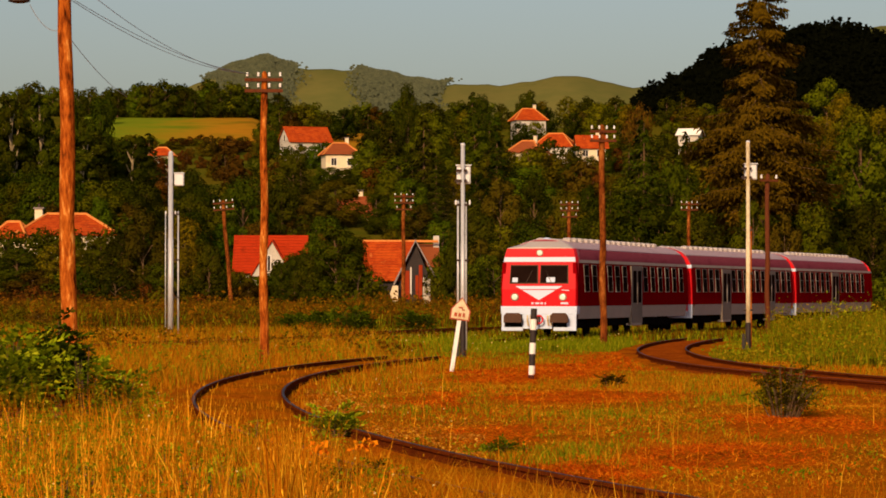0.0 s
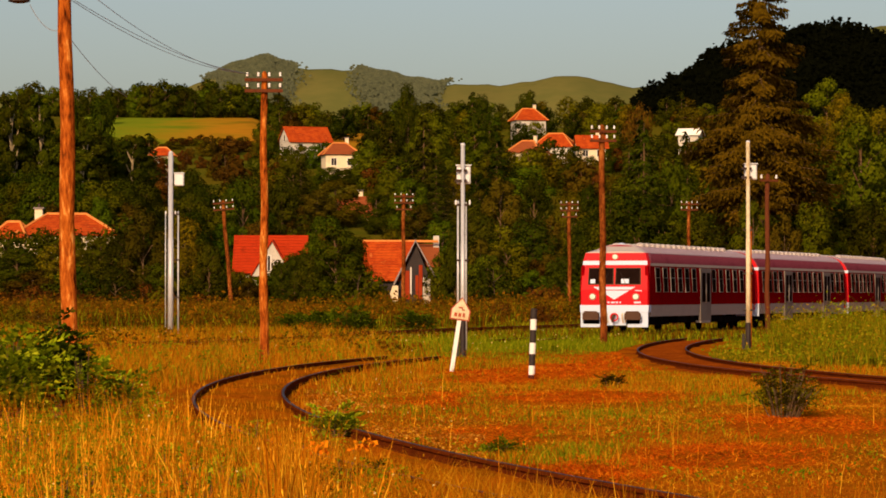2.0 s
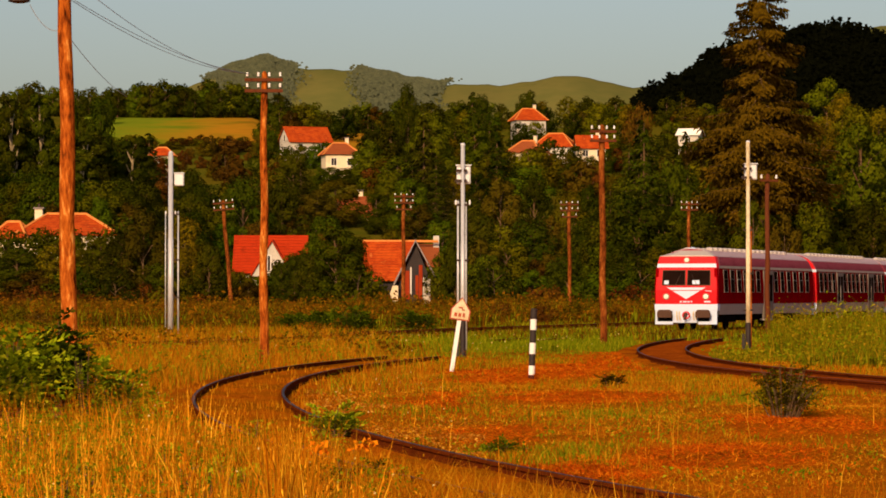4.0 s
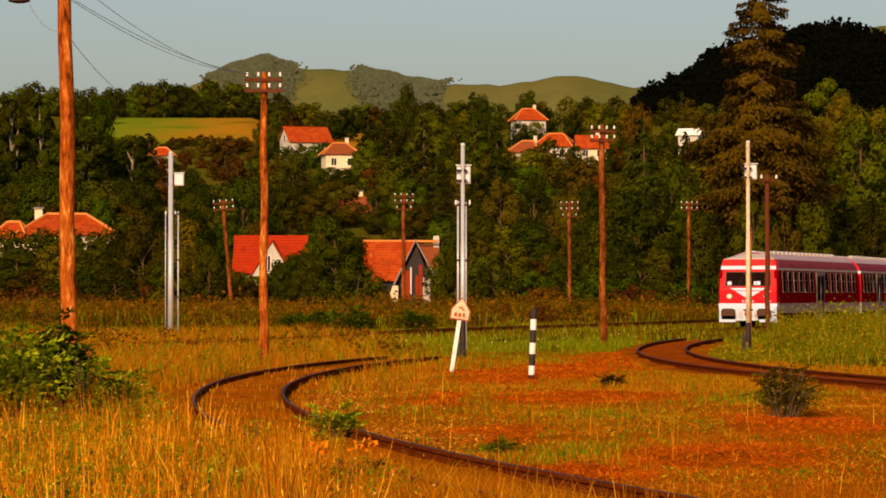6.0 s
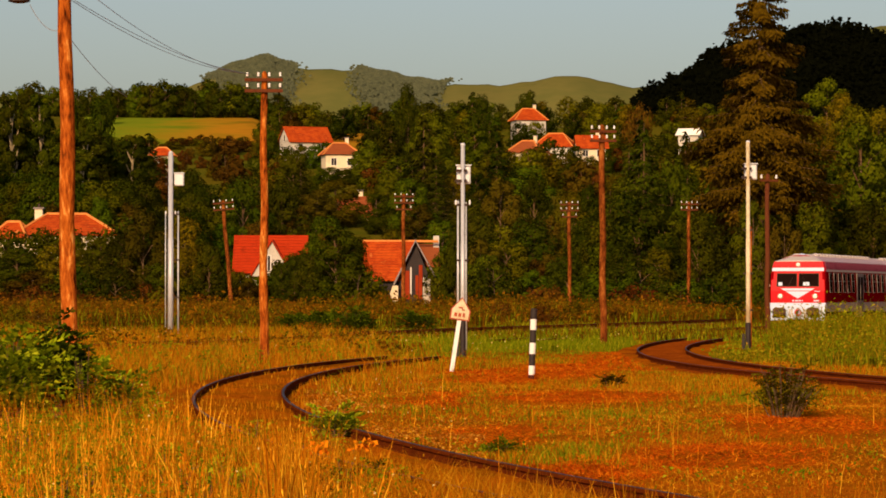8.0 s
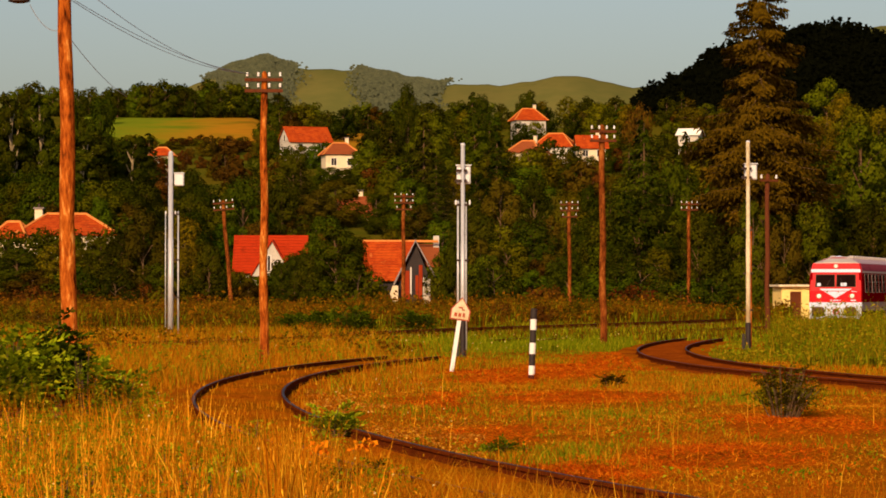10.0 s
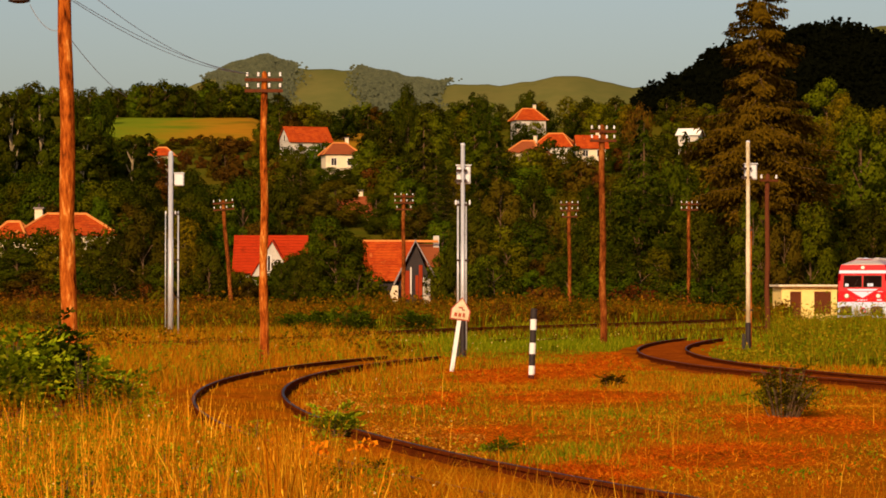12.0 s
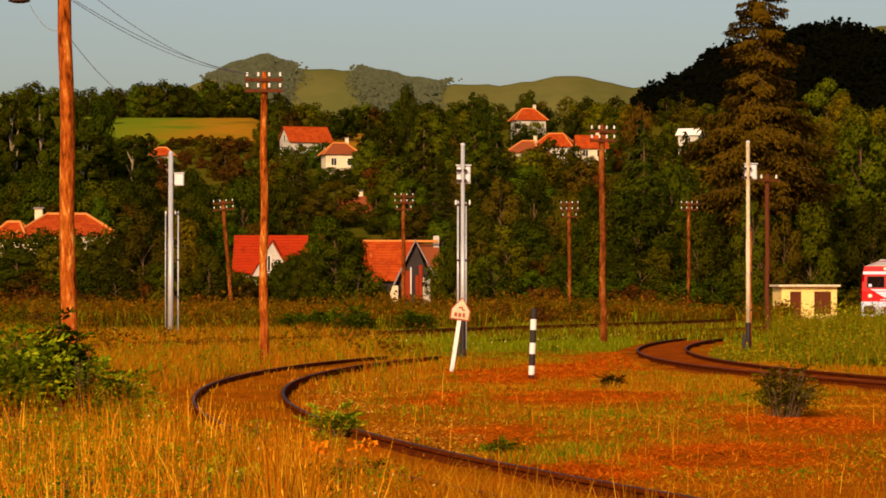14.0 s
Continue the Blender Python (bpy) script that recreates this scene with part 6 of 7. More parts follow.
def build_wires():
    def wire(a, b, sag, r=0.0065):
        a, b = Vector(a), Vector(b)
        pts = [a.lerp(b, i / 24) + Vector((0, 0, -4 * sag * (i / 24) * (1 - i / 24))) for i in range(25)]
        th = part("overhead_wire", Geo().tube(pts, [r] * 25, 6), "wire", smooth=True)
        return tagged(th, "thin sagging overhead wire", "wire", "overhead wires")
    for x, y, d, s in ((171, -2, 67, 0.31), (131, 0, 66, 0.23), (124, -1, 66, 0.3)):
        wire(sight(x, y, d), sight(442, 131, 92), s)
    wire(sight(125, 70, 66), sight(225, 172, 92), 0.12)
    wire(sight(52, 8, 66), sight(104, 54, 66), 0.16)
    # glass lamp shade hanging off the near pole's arm
    th = thing("pole_lamp", "dark metal lamp bracket on the near pole", "lamp", at=sight(44, -2, 66))
    part("bracket_arm", Geo().tube([(-1.2, 0, 0.3), (-0.3, 0, 0.12), (0.75, 0, 0.1)], [0.03, 0.03, 0.03], 6), "iron", th)
    part("shade", Geo().sweep([[Vector((-0.12 + r * math.cos(k * math.pi / 6), r * math.sin(k * math.pi / 6), z)) for k in range(12)] for r, z in ((0.05, 0.14), (0.2, 0.02), (0.22, -0.05), (0.1, -0.08))]), "iron", th, "dark lamp shade")


# ---- houses ----
def gable_roof(th, lx, ly, z0, rise, over, mat, label, rows=0):
    """A pitched roof, ridge along x, with courses of tiles as raised steps."""
    for s in (-1, 1):
        n = max(rows, 8)
        slope = part("roof_deck", Geo().add([(-lx / 2 - over + 0.05, s * (ly / 2 + over - 0.05), z0 - over * rise / (ly / 2) - 0.06), (lx / 2 + over - 0.05, s * (ly / 2 + over - 0.05), z0 - over * rise / (ly / 2) - 0.06), (lx / 2 + over - 0.05, 0, z0 + rise - 0.06), (-lx / 2 - over + 0.05, 0, z0 + rise - 0.06)], [(0, 1, 2, 3)]), "darkwood", th, label)
        for i in range(n):
            g = Geo()
            a, b = i / n, (i + 1) / n
            y0, y1 = s * (ly / 2 + over) * (1 - a), s * (ly / 2 + over) * (1 - b)
            za, zb = z0 - over * rise / (ly / 2) + (rise + over * rise / (ly / 2)) * a, z0 - over * rise / (ly / 2) + (rise + over * rise / (ly / 2)) * b
            e = lx / 2 + over
            g.add([(-e, y0, za), (e, y0, za), (e, y1, zb), (-e, y1, zb), (-e, y0, za + 0.16), (e, y0, za + 0.16), (e, y1, zb + 0.05), (-e, y1, zb + 0.05)], [(0, 1, 2, 3), (4, 5, 6, 7), (0, 1, 5, 4), (1, 2, 6, 5), (2, 3, 7, 6), (3, 0, 4, 7)])
            part("tile_course", g, mat, slope)
    part("ridge", Geo().tube([(-lx / 2 - over, 0, z0 + rise + 0.05), (lx / 2 + over, 0, z0 + rise + 0.05)], [0.12, 0.12], 8), mat, th, "ridge tiles")


def hip_roof(th, lx, ly, z0, rise, over, mat, label, ridge=0.4):
    e, w = lx / 2 + over, ly / 2 + over
    rdg = lx / 2 * ridge
    g = Geo()
    n = 9
    rings = []
    for i in range(n):
        for k, d in ((i, 0.0), (i + 1, -0.04)):
            q = k / n
            z = z0 + rise * q + (0.05 if d == 0 else 0.0)
            xx, yy = e + (rdg - e) * q, w * (1 - q) + 0.02
            rings.append([Vector(p) for p in ((-xx, -yy, z), (xx, -yy, z), (xx, yy, z), (-xx, yy, z))])
    g.sweep(rings)
    rf = part("roof", g, mat, th, label)
    for sx in (-1, 1):
        for sy in (-1, 1):
            part("hip_tiles", Geo().tube([(sx * e, sy * w, z0 + 0.08), (sx * rdg, 0, z0 + rise + 0.06)], [0.13, 0.13], 6), "hiptile", rf, "pale hip tiles")
    part("ridge_tiles", Geo().tube([(-rdg, 0, z0 + rise + 0.06), (rdg, 0, z0 + rise + 0.06)], [0.14, 0.14], 6), "hiptile", rf, "pale ridge tiles")


def window(th, x, y, z, w, h, face=(0, -1)):
    """A framed window on a wall that looks along -y or along x."""
    f = 0.07
    if face[0] == 0:
        s = face[1]
        fr = Geo()
        for a in ((x - w / 2 - f, x - w / 2, z, z + h), (x + w / 2, x + w / 2 + f, z, z + h), (x - w / 2 - f, x + w / 2 + f, z + h, z + h + f), (x - w / 2 - f, x + w / 2 + f, z - f, z), (x - 0.03, x + 0.03, z, z + h)):
            fr.box((a[0], min(y, y + s * 0.06), a[2]), (a[1], max(y, y + s * 0.06), a[3]))
        ob = part("window", fr, "white", th, "white window frame")
        part("pane", Geo().box((x - w / 2, min(y, y + s * 0.02), z), (x + w / 2, max(y, y + s * 0.02), z + h)), "pane", ob, "dark window glass")
    else:
        s = face[0]
        fr = Geo()
        for a in ((y - w / 2 - f, y - w / 2, z, z + h), (y + w / 2, y + w / 2 + f, z, z + h), (y - w / 2 - f, y + w / 2 + f, z + h, z + h + f), (y - w / 2 - f, y + w / 2 + f, z - f, z)):
            fr.box((min(x, x + s * 0.06), a[0], a[2]), (max(x, x + s * 0.06), a[1], a[3]))
        ob = part("window", fr, "white", th, "white window frame")
        part("pane", Geo().box((min(x, x + s * 0.02), y - w / 2, z), (max(x, x + s * 0.02), y + w / 2, z + h)), "pane", ob, "dark window glass")


def cottage(label, x, ridge_y, d, lx, ly, wall_h, rise, roof, wall, turn, hip=False, wins=2, chimney=True, gable_win=False):
    """A house whose roof ridge stands at the sighted height."""
    p = sight(x, ridge_y, d)
    z = p.z - wall_h - rise
    th = thing("house", label, "house", "houses", (p.x, p.y, z), turn)
    ground = level(p.x, p.y) - z - 1.5
    low = min(0.0, ground)
    part("wall", Geo().box((-lx / 2, -ly / 2, low), (lx / 2, ly / 2, wall_h)), wall, th, bevel=0.02)
    if hip:
        hip_roof(th, lx, ly, wall_h, rise, 0.5, roof, "tiled hipped roof")
    else:
        for s in (-1, 1):
            part("gable", Geo().prism([(-ly / 2, wall_h), (ly / 2, wall_h), (0, wall_h + rise)], s * lx / 2 - 0.12, s * lx / 2 + 0.12, axis=0), wall, th, "plastered gable")
        gable_roof(th, lx, ly, wall_h, rise, 0.45, roof, "tiled roof slope")
    for i in range(wins):
        wx = -lx / 2 + lx * (i + 0.5) / wins
        window(th, wx, -ly / 2, wall_h - 1.75, 0.85, 1.15)
    if gable_win:
        window(th, -lx / 2 - 0.12, 0.0, wall_h - 0.1, 0.8, 1.2, (-1, 0))
        window(th, lx / 2 + 0.12, 0.0, wall_h - 0.1, 0.8, 1.2, (1, 0))
    if chimney:
        c = part("chimney", Geo().box((lx * 0.18, 0.2, wall_h + rise * 0.4), (lx * 0.18 + 0.6, 0.75, wall_h + rise + 0.9)), "plaster", th, "plastered chimney", bevel=0.03)
        part("chimney_cap", Geo().box((lx * 0.18 - 0.1, 0.1, wall_h + rise + 0.9), (lx * 0.18 + 0.7, 0.85, wall_h + rise + 1.02)), "slate", c, bevel=0.02)
    return th


def build_houses():
    # near houses behind the shrubs
    cottage("low house with orange clay tiled hipped roof", 118, 380, 335, 9.6, 8.0, 3.0, 2.2, "tile", "plaster", 6, hip=True, chimney=False)
    cottage("small outbuilding with orange clay tiled roof", 24, 394, 332, 3.2, 3.6, 2.6, 1.7, "tile", "plaster", -10, hip=True, wins=1, chimney=False)
    ch = thing("chimney_stack", "old plastered chimney with a cap behind the roof", "chimney", at=sight(69, 395, 338))
    part("stack", Geo().box((-0.4, -0.4, -6.5), (0.4, 0.4, 1.4)), "plaster", ch, bevel=0.04)
    part("cap", Geo().box((-0.55, -0.55, 1.4), (0.55, 0.55, 1.55)), "slate", ch, bevel=0.03)
    part("pot", Geo().tube([(0, 0, 1.55), (0, 0, 1.95)], [0.16, 0.12], 8), "iron", ch)
    red_roof_house()
    steep_house()
    hut()
    # hillside houses
    cottage("white house with bright orange roof on the hill", 540, 226, 620, 7.8, 6.0, 2.2, 2.5, "tile", "whiteplaster", 22, gable_win=True, chimney=False)
    cottage("cream house with brown tiled hipped roof", 601, 254, 560, 5.4, 5.4, 2.3, 2.0, "tilebrown", "plaster", 10, hip=True, wins=2)
    cottage("cottage with orange tiled roof high on the hill", 935, 193, 720, 6.4, 5.5, 2.4, 2.6, "tile", "whiteplaster", 12, hip=True)
    cottage("house with brown tiled roof among trees", 934, 250, 600, 5.6, 5.0, 2.4, 2.2, "tilebrown", "plaster", -20, hip=True)
    cottage("house with bright orange roof and white walls", 984, 237, 610, 6.8, 6.0, 2.4, 2.6, "tile", "whiteplaster", -14, hip=True, chimney=False)
    cottage("house with orange tiled roof beside a pole", 1046, 241, 600, 5.0, 5.0, 2.0, 2.0, "tile", "plaster", 4)
    cottage("small white house with pale roof", 1222, 229, 640, 3.9, 3.6, 1.3, 1.0, "white", "whiteplaster", -18, wins=1, chimney=False)
    cottage("house with brown tiled roof half hidden by trees", 626, 350, 440, 3.6, 4.5, 2.6, 2.2, "tilebrown", "plaster", 8)
    cottage("low house roof among the trees", 287, 262, 560, 3.6, 3.5, 2.2, 1.4, "tile", "plaster", 0, hip=True, wins=1, chimney=False)
    cottage("low orange roof behind the shrubs", 928, 430, 330, 2.6, 3.0, 2.4, 1.2, "tile", "plaster", 0, wins=1, chimney=False)


def red_roof_house():
    p = sight(480, 418, 300)
    th = thing("house", "white cottage with bright red roof and gabled dormer", "house", "houses", (p.x, p.y, p.z - 6.2))
    lx, ly = 5.9, 6.0
    part("wall", Geo().box((-lx / 2, -ly / 2, -1.5), (lx / 2, ly / 2, 3.2)), "whiteplaster", th)
    gable_roof(th, lx, ly, 3.2, 2.9, 0.35, "tilered", "bright red tiled roof", 12)
    for s in (-1, 1):
        part("gable", Geo().prism([(-ly / 2, 3.2), (ly / 2, 3.2), (0, 6.1)], s * lx / 2 - 0.1, s * lx / 2 + 0.1, axis=0), "whiteplaster", th)
    # dormer gable towards the tracks
    dm = part("dormer_gable", Geo().prism([(-1.5, 2.6), (2.0, 2.6), (0.25, 5.6)], -3.7, -3.5), "whiteplaster", th, "white plastered dormer gable")
    for s in (-1, 1):
        g = Geo()
        e = 0.25 + s * 2.0
        g.add([(0.25, -3.95, 5.85), (e, -3.95, 2.5), (e, 0, 2.5), (0.25, 0, 5.85), (0.25, -3.95, 5.7), (e, -3.95, 2.35), (e, 0, 2.35), (0.25, 0, 5.7)], [(0, 1, 2, 3), (4, 5, 6, 7), (0, 1, 5, 4), (1, 2, 6, 5), (2, 3, 7, 6), (3, 0, 4, 7)])
        part("dormer_roof", g, "tilered", dm, "red dormer slope")
    window(th, -0.15, -3.7, 3.1, 0.5, 1.3)


def steep_house():
    """The steep-gabled house: red roof, dark open gable front, red boarding."""
    d = 285
    p = sight(712, 521, d)
    th = thing("house", "steep-gabled house with red tiled roof and dark gable", "house", "houses", (p.x, p.y, level(p.x, p.y)))
    u = d * TICK
    def loc(x, y):
        return ((x - 712) * u, EYE.z + (521 - y) * u - level(p.x, p.y))
    rz = loc(0, 428)[1]
    lx0, lx1 = loc(642, 0)[0], loc(736, 0)[0]
    ez = loc(0, 498)[1]
    # main roof slope towards the tracks, in courses
    n = 14
    for i in range(n):
        g = Geo()
        a, b = i / n, (i + 1) / n
        z0, z1 = ez + (rz - ez) * a, ez + (rz - ez) * b
        y0, y1 = -3.4 + 3.4 * a, -3.4 + 3.4 * b
        x0 = lx0 + 0.05 + (1 - a) * 0.9
        g.add([(x0, y0, z0), (lx1, y0, z0), (lx1, y1, z1), (x0 - 0.06, y1, z1), (x0, y0, z0 + 0.17), (lx1, y0, z0 + 0.17), (lx1, y1, z1 + 0.05), (x0 - 0.06, y1, z1 + 0.05)], [(0, 1, 2, 3), (4, 5, 6, 7), (0, 1, 5, 4), (1, 2, 6, 5), (2, 3, 7, 6), (3, 0, 4, 7)])
        part("tile_course", g, "tile", th)
    g = Geo()
    g.add([(lx0, 0, rz), (lx1, 0, rz), (lx1, 3.4, ez), (lx0, 3.4, ez), (lx0, 0, rz - 0.12), (lx1, 0, rz - 0.12), (lx1, 3.4, ez - 0.12), (lx0, 3.4, ez - 0.12)], [(0, 1, 2, 3), (4, 5, 6, 7), (0, 1, 5, 4), (1, 2, 6, 5), (2, 3, 7, 6), (3, 0, 4, 7)])
    part("roof_slope", g, "tile", th, "red clay tiled slope")
    part("ridge", Geo().tube([(lx0, 0, rz + 0.05), (lx1 + 1.9, 0, rz + 0.02)], [0.11, 0.11], 8), "hiptile", th, "pale ridge tiles")
    part("wall", Geo().box((lx0 + 0.7, -2.9, -0.8), (lx1 + 2.0, 3.0, ez)), "house_shade", th, "shaded dark wall")
    part("side_gable", Geo().prism([(-2.9, ez - 0.1), (2.9, ez - 0.1), (0, rz - 0.2)], lx0 + 0.75, lx0 + 0.9, axis=0), "plaster", th)
    # steep cross gable, its boards coloured dark to stand for shade
    top = loc(736, 430)
    g = Geo()
    f0, f1 = loc(706, 530)[0], loc(768, 530)[0]
    part("cross_gable", Geo().prism([(f0 + 0.1, -0.5), (f1 - 0.1, -0.5), (f1 - 0.1, ez - 0.4), (top[0], rz - 0.2), (f0 + 0.1, ez - 0.2)], -4.0, 0.0), "house_shade", th, "gable front, coloured dark for its shade")
    for s, e, m in ((-1, loc(697, 503), "slate"), (1, loc(772, 490), "slate")):
        g = Geo()
        tx, tz = top[0], rz + 0.12
        g.add([(tx, -4.6, tz), (e[0], -4.6, e[1]), (e[0], 0, e[1]), (tx, 0, tz), (tx, -4.6, tz - 0.16), (e[0] - s * 0.12, -4.6, e[1] - 0.1), (e[0] - s * 0.12, 0, e[1] - 0.1), (tx, 0, tz - 0.16)], [(0, 1, 2, 3), (4, 5, 6, 7), (0, 1, 5, 4), (1, 2, 6, 5), (2, 3, 7, 6), (3, 0, 4, 7)])
        part("cross_roof", g, m, th, "grey steep roof slope")
    for x0, x1, y0, y1, m, nm in ((712, 726, 480, 530, "housered", "red boarding"), (742, 748, 470, 530, "housered", "red boarding"), (727, 729, 474, 522, "white", "white slat"), (736, 741, 488, 526, "housered", "red boarding")):
        a, b = loc(x0, y1), loc(x1, y0)
        part("boarding", Geo().box((a[0], -4.12, a[1]), (b[0], -4.02, b[1])), m, th, nm, bevel=0.01)
    a, b = loc(749, 530), loc(762, 492)
    part("white_wall", Geo().box((a[0], -4.1, a[1] - 0.6), (b[0], -3.0, b[1])), "whiteplaster", th, "white plastered pier")
    a, b = loc(684, 533), loc(706, 506)
    part("porch_wall", Geo().prism([(a[0], a[1] - 0.5), (b[0], a[1] - 0.5), (b[0], b[1]), (a[0] + 0.6, b[1])], -5.0, -4.7), "plaster", th, "sunlit plaster porch wall")
    a, b = loc(738, 470), loc(780, 432)
    g = Geo().add([(a[0], 1.0, b[1]), (b[0] - 0.2, 1.0, b[1]), (b[0], -1.6, a[1]), (a[0], -1.6, a[1]), (a[0], 1.0, b[1] - 0.15), (b[0] - 0.2, 1.0, b[1] - 0.15), (b[0], -1.6, a[1] - 0.15), (a[0], -1.6, a[1] - 0.15)], [(0, 1, 2, 3), (4, 5, 6, 7), (0, 1, 5, 4), (1, 2, 6, 5), (2, 3, 7, 6), (3, 0, 4, 7)])
    part("rear_roof", g, "tilebrown", th, "weathered rear roof")
    c0 = loc(772, 432)
    part("chimney", Geo().box((c0[0] - 0.25, 0.6, c0[1] - 1.2), (c0[0] + 0.25, 1.1, c0[1] + 0.7)), "whiteplaster", th, "white chimney", bevel=0.02)


def hut():
    d = 232
    p = sight(1424, 540, d)
    z = level(p.x, p.y)
    u = d * TICK
    th = thing("station_hut", "small yellow limewashed hut with flat overhanging roof", "hut", at=(p.x, p.y, z), turn=8)
    top = EYE.z + (521 - 508) * u - z
    w = 3.9
    for x0, x1 in ((-w / 2, -1.35), (-0.55, 0.35), (1.55, w / 2)):
        part("wall", Geo().box((x0, -1.3, -0.2), (x1, -1.12, top)), "hutyellow", th, bevel=0.01)
    part("wall", Geo().box((-w / 2, 1.1, -0.2), (w / 2, 1.3, top)), "hutyellow", th, bevel=0.01)
    for s in (-1, 1):
        part("wall", Geo().box((s * (w / 2 - 0.09) - 0.09, -1.118, -0.2), (s * (w / 2 - 0.09) + 0.09, 1.098, top)), "hutyellow", th, bevel=0.01)
    part("lintel", Geo().box((-1.348, -1.28, top - 0.32), (-0.552, -1.13, top - 0.003)), "hutyellow", th)
    part("lintel", Geo().box((0.352, -1.28, top - 0.32), (1.548, -1.13, top - 0.003)), "hutyellow", th)
    part("door", Geo().box((-1.34, -1.2, -0.1), (-0.56, -1.15, top - 0.33)), "darkwood", th, "dark brown plank door")
    part("window", Geo().box((0.36, -1.2, 0.5), (1.54, -1.16, top - 0.33)), "darkwood", th, "dark brown shutter")
    part("wall", Geo().box((0.36, -1.27, -0.1), (1.54, -1.14, 0.5)), "hutyellow", th)
    part("roof_slab", Geo().box((-w / 2 - 0.3, -1.75, top + 0.003), (w / 2 + 0.15, 1.6, top + 0.15)), "plaster", th, "pale flat roof slab", bevel=0.03)


# ---- plants close to the tripod ----
def leafy_plant(name, label, x, base_y, d, stems, height, spread, leaflets, leaf, mat, pairs=7):
    """A young shrub: thin stems with feathered leaves of paired leaflets."""
    px = (x - 784) * TICK * d
    th = thing(name, label, "shrub", at=(px, d, level(px, d) - 0.05))
    g = Geo()
    vs, fs = [], []
    for i in range(stems):
        a = rng.uniform(0, 2 * math.pi)
        r = spread * math.sqrt(rng.random())
        top = np.array([math.cos(a) * r, math.sin(a) * r, height * rng.uniform(0.65, 1.0) * (1 - 0.35 * (r / spread) ** 2)])
        root = np.array([top[0] * 0.35, top[1] * 0.35, 0.0])
        mid = (root + top) / 2 + np.array([0, 0, 0.08 * height])
        part("stem", Geo().tube([root, mid, top], [0.012, 0.009, 0.004], 5), "bark", th)
        for j in range(leaflets):
            q = 0.25 + 0.75 * (j + 0.5) / leaflets
            b = (1 - q) ** 2 * root + 2 * q * (1 - q) * mid + q * q * top
            az = j * 2.4 + i
            way = np.array([math.cos(az), math.sin(az), rng.uniform(-0.1, 0.9)])
            side = np.array([-math.sin(az), math.cos(az), 0.0])
            ln = leaf * 4.0 * rng.uniform(0.7, 1.2)
            for k in range(pairs):
                s = (k + 1) / pairs
                c = b + way * ln * s + np.array([0, 0, -0.35 * ln * s * s])
                for sg in (-1, 1):
                    tip = c + side * sg * leaf * (1.15 - 0.4 * s) + way * leaf * 0.5 + np.array([0, 0, rng.uniform(-0.7, 0.5) * leaf])
                    wv = way * leaf * 0.34
                    m = (c + tip) / 2 + np.array([0, 0, 0.12 * leaf])
                    o = len(vs)
                    vs += [c, m + wv, tip, m - wv]
                    fs += [(o, o + 1, o + 2), (o, o + 2, o + 3)]
    ob = new("foliage", big_mesh("foliage", np.array(vs), np.array(fs), mat))
    ob.parent = th
    return th


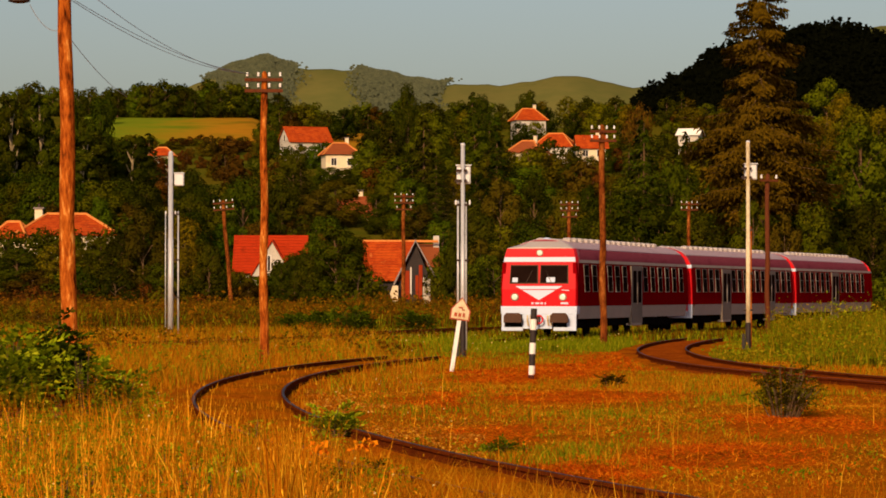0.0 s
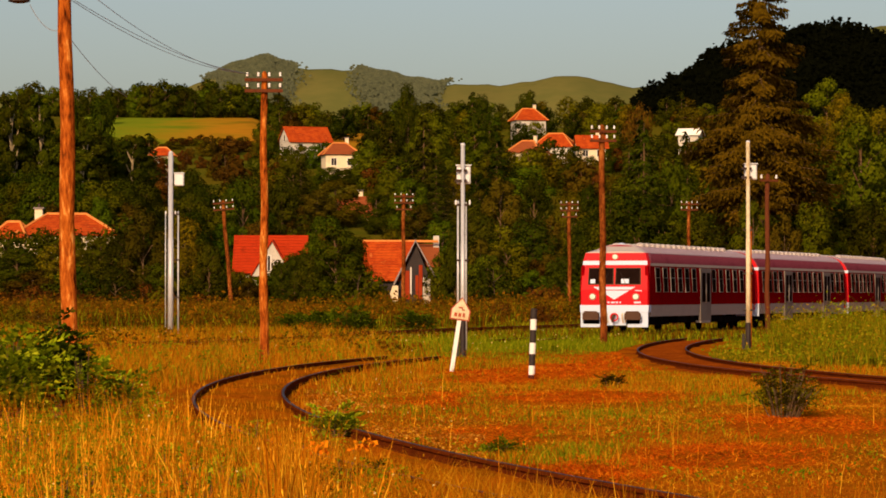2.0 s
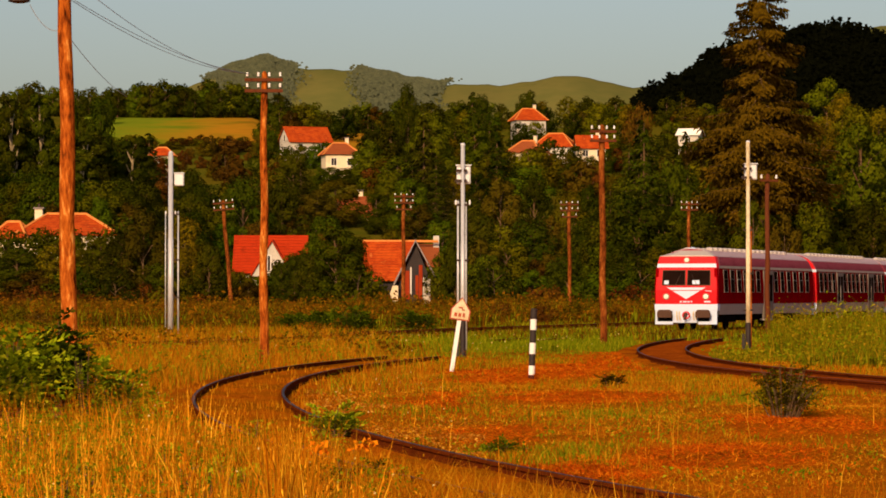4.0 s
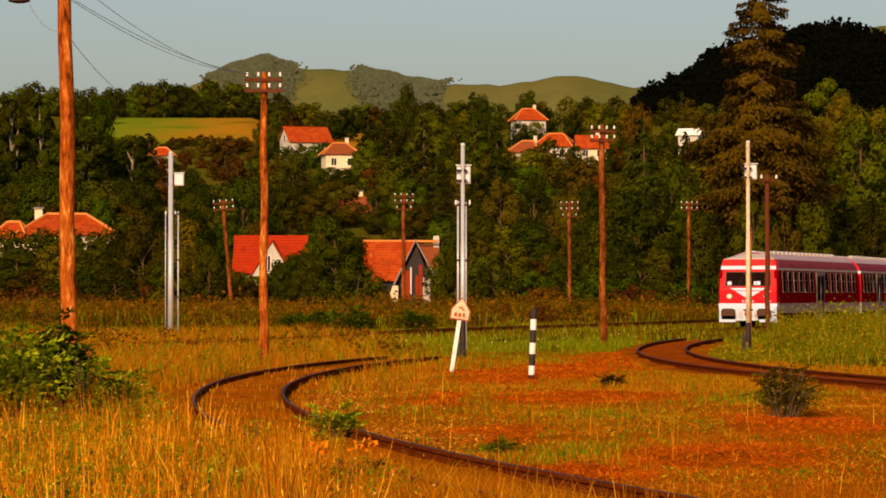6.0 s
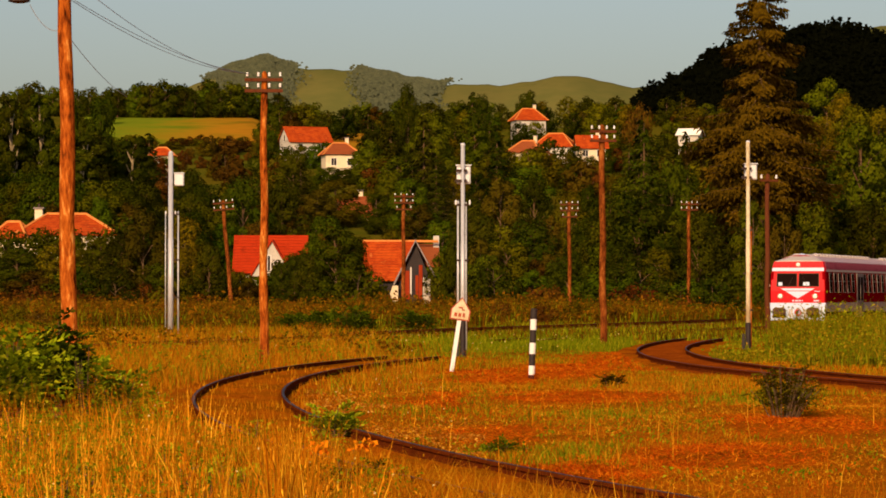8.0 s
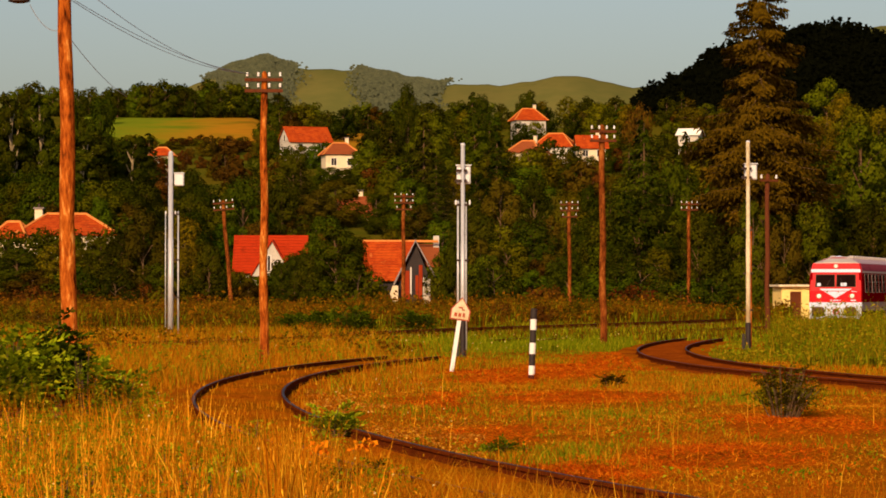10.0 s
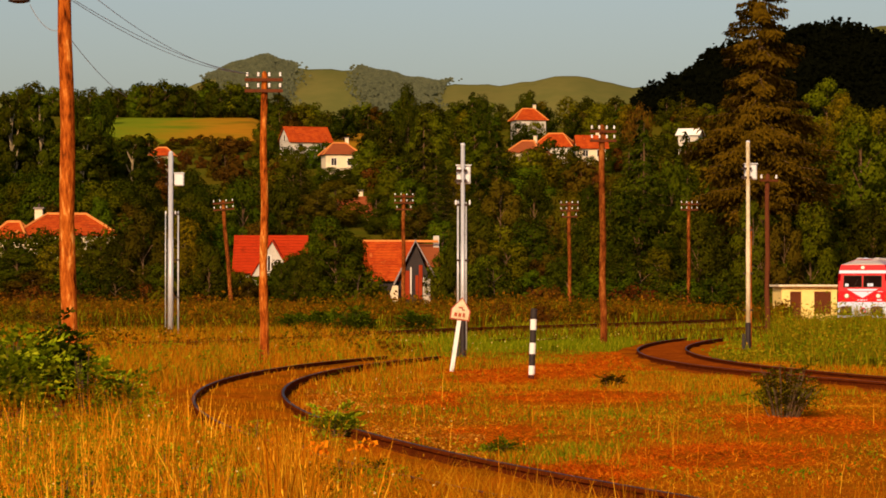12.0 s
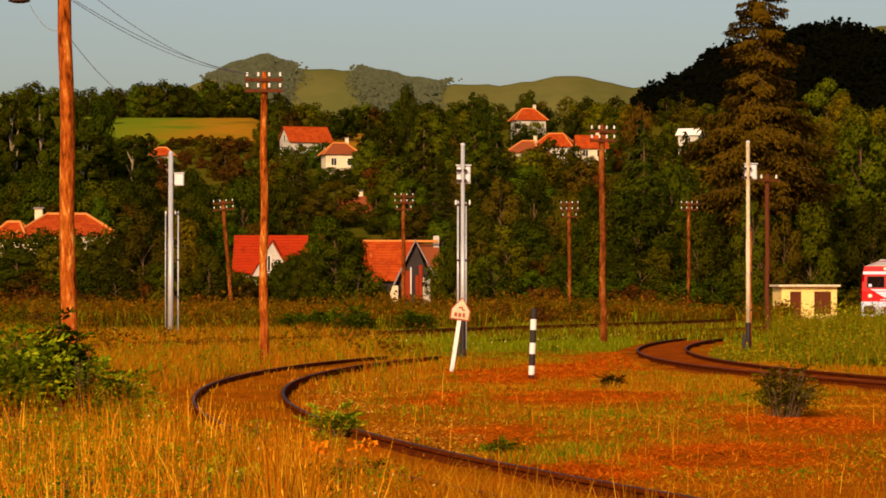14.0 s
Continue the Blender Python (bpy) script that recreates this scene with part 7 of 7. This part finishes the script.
def build_plants():
    leafy_plant("ash_sapling", "bushy green sapling with feathered leaves", 14, 740, 46.5, 52, 1.45, 0.46, 8, 0.12, "sapling", 4)
    # this sapling's dark leaves stand in for shade
    leafy_plant("ash_sapling", "bushy feathered sapling with shade put into its leaf colour", 100, 735, 50, 46, 1.55, 0.24, 9, 0.11, "sapling_shade", 5)
    leafy_plant("ash_sapling", "low green sapling in dry grass", 205, 735, 50, 10, 0.95, 0.42, 6, 0.11, "sapling", 4)
    leafy_plant("ash_sapling", "slender green sapling in dry grass", 152, 735, 49, 7, 1.25, 0.22, 6, 0.11, "sapling", 4)
    leafy_plant("weed_clump", "dark green weeds growing over the rail", 590, 765, 43, 16, 0.5, 0.32, 6, 0.06, "sapling")
    leafy_plant("weed_clump", "green weeds in the dry grass", 420, 850, 33, 14, 0.4, 0.6, 5, 0.05, "sapling")
    leafy_plant("weed_clump", "low dark weeds beside the rail", 880, 800, 39.5, 10, 0.18, 0.4, 5, 0.045, "leaf_mid")
    leafy_plant("briar_bush", "straggling brown-green briar bush by the loop track", 1385, 745, 51, 46, 0.95, 0.66, 6, 0.055, "briar", 4)
    leafy_plant("briar_bush", "small brown briar by the loop track", 1080, 685, 68, 10, 0.35, 0.25, 6, 0.05, "leaf_brown")
    for x, y, d, s in ((560, 600, 150, 0.42), (625, 602, 148, 0.5), (590, 600, 152, 0.4), (735, 590, 156, 0.42), (520, 600, 158, 0.3)):
        leafy_plant("meadow_shrub", "low green shrub in the meadow", x, y, d, 30, 1.9 * s + 0.4, 1.9 * s, 9, 0.13, "meadowleaf", 5)
    r = random.Random(9)
    for i in range(15):
        d = r.uniform(26, 46)
        leafy_plant("weed_clump", "broad-leaved green weeds in dry grass", r.uniform(250, 700) if i < 9 else r.uniform(-20, 300), 850, d, 9, r.uniform(0.3, 0.55), r.uniform(0.15, 0.35), 6, 0.045, "sapling", 4)
    for x, d, h in ((410, 31, 0.42), (470, 29.5, 0.4), (550, 30, 0.36), (610, 31, 0.4), (660, 32, 0.34), (330, 33, 0.45), (150, 30, 0.4), (60, 29, 0.42)):
        leafy_plant("weed_clump", "leafy dark green weeds in dry grass", x, 850, d, 12, h, 0.26, 6, 0.04, "briar" if x > 500 else "sapling", 4)
    heads = []
    for x, y, d in ((566, 790, 30), (640, 790, 31), (628, 612, 118), (648, 616, 117), (572, 795, 30), (655, 786, 31)):
        p = sight(x, y, d)
        n = 26
        c = np.array(p)[None, :] + rng.normal(size=(n, 3)) * np.array([[0.05, 0.05, 0.022]]) * (1 if d < 60 else 4)
        heads.append(leaf_cards(c, np.repeat(np.array([[0, -0.4, 0.9]]), n, 0), 0.05 if d < 60 else 0.2, 0.9))
    stuff("orange_flowers", "clusters of orange flower heads", "flowers", heads, "orange")


# ---- build ----
build_ground()
build_posts()
build_wires()
build_houses()
tail_car, mid_car, head_car = build_train()
for car in (tail_car, mid_car, head_car):
    car.scale = (1.07, 1.0, 1.0)
build_trees()
far_woods()
build_grass()
build_plants()
build_tracks()

# where the tail face stands along its line, second by second
TAIL = [(0.0, 131.62), (1.0, 138.67), (2.0, 145.69), (3.0, 152.61), (4.0, 159.36), (5.0, 165.89), (6.0, 172.17), (7.0, 178.18), (8.0, 183.92), (9.0, 189.41), (10.0, 194.66), (11.0, 199.72), (12.0, 204.65), (13.0, 209.53), (14.0, 214.43)]


def along(y, s):
    """The distance y reached by going s metres along the main track from y."""
    n = max(4, int(abs(s) / 0.5))
    for _ in range(n):
        k = train_line(y + 0.05) - train_line(y - 0.05)
        y += (s / n) / math.hypot(1, k / 0.1)
    return y


def motions():
    for car, ahead in ((tail_car, 0.0), (mid_car, CAR + GAP), (head_car, 2 * (CAR + GAP))):
        rows = []
        for t, y in TAIL:
            a, b = along(y, ahead + 3.6), along(y, ahead + CAR - 3.6)
            p, q = Vector((train_line(a), a, 0.14)), Vector((train_line(b), b, 0.14))
            c = (p + q) / 2
            rows.append((t, pose(c.x, c.y, c.z, 0, 0, math.degrees(math.atan2(-(q.x - p.x), q.y - p.y)))))
        walk(car, rows)


motions()
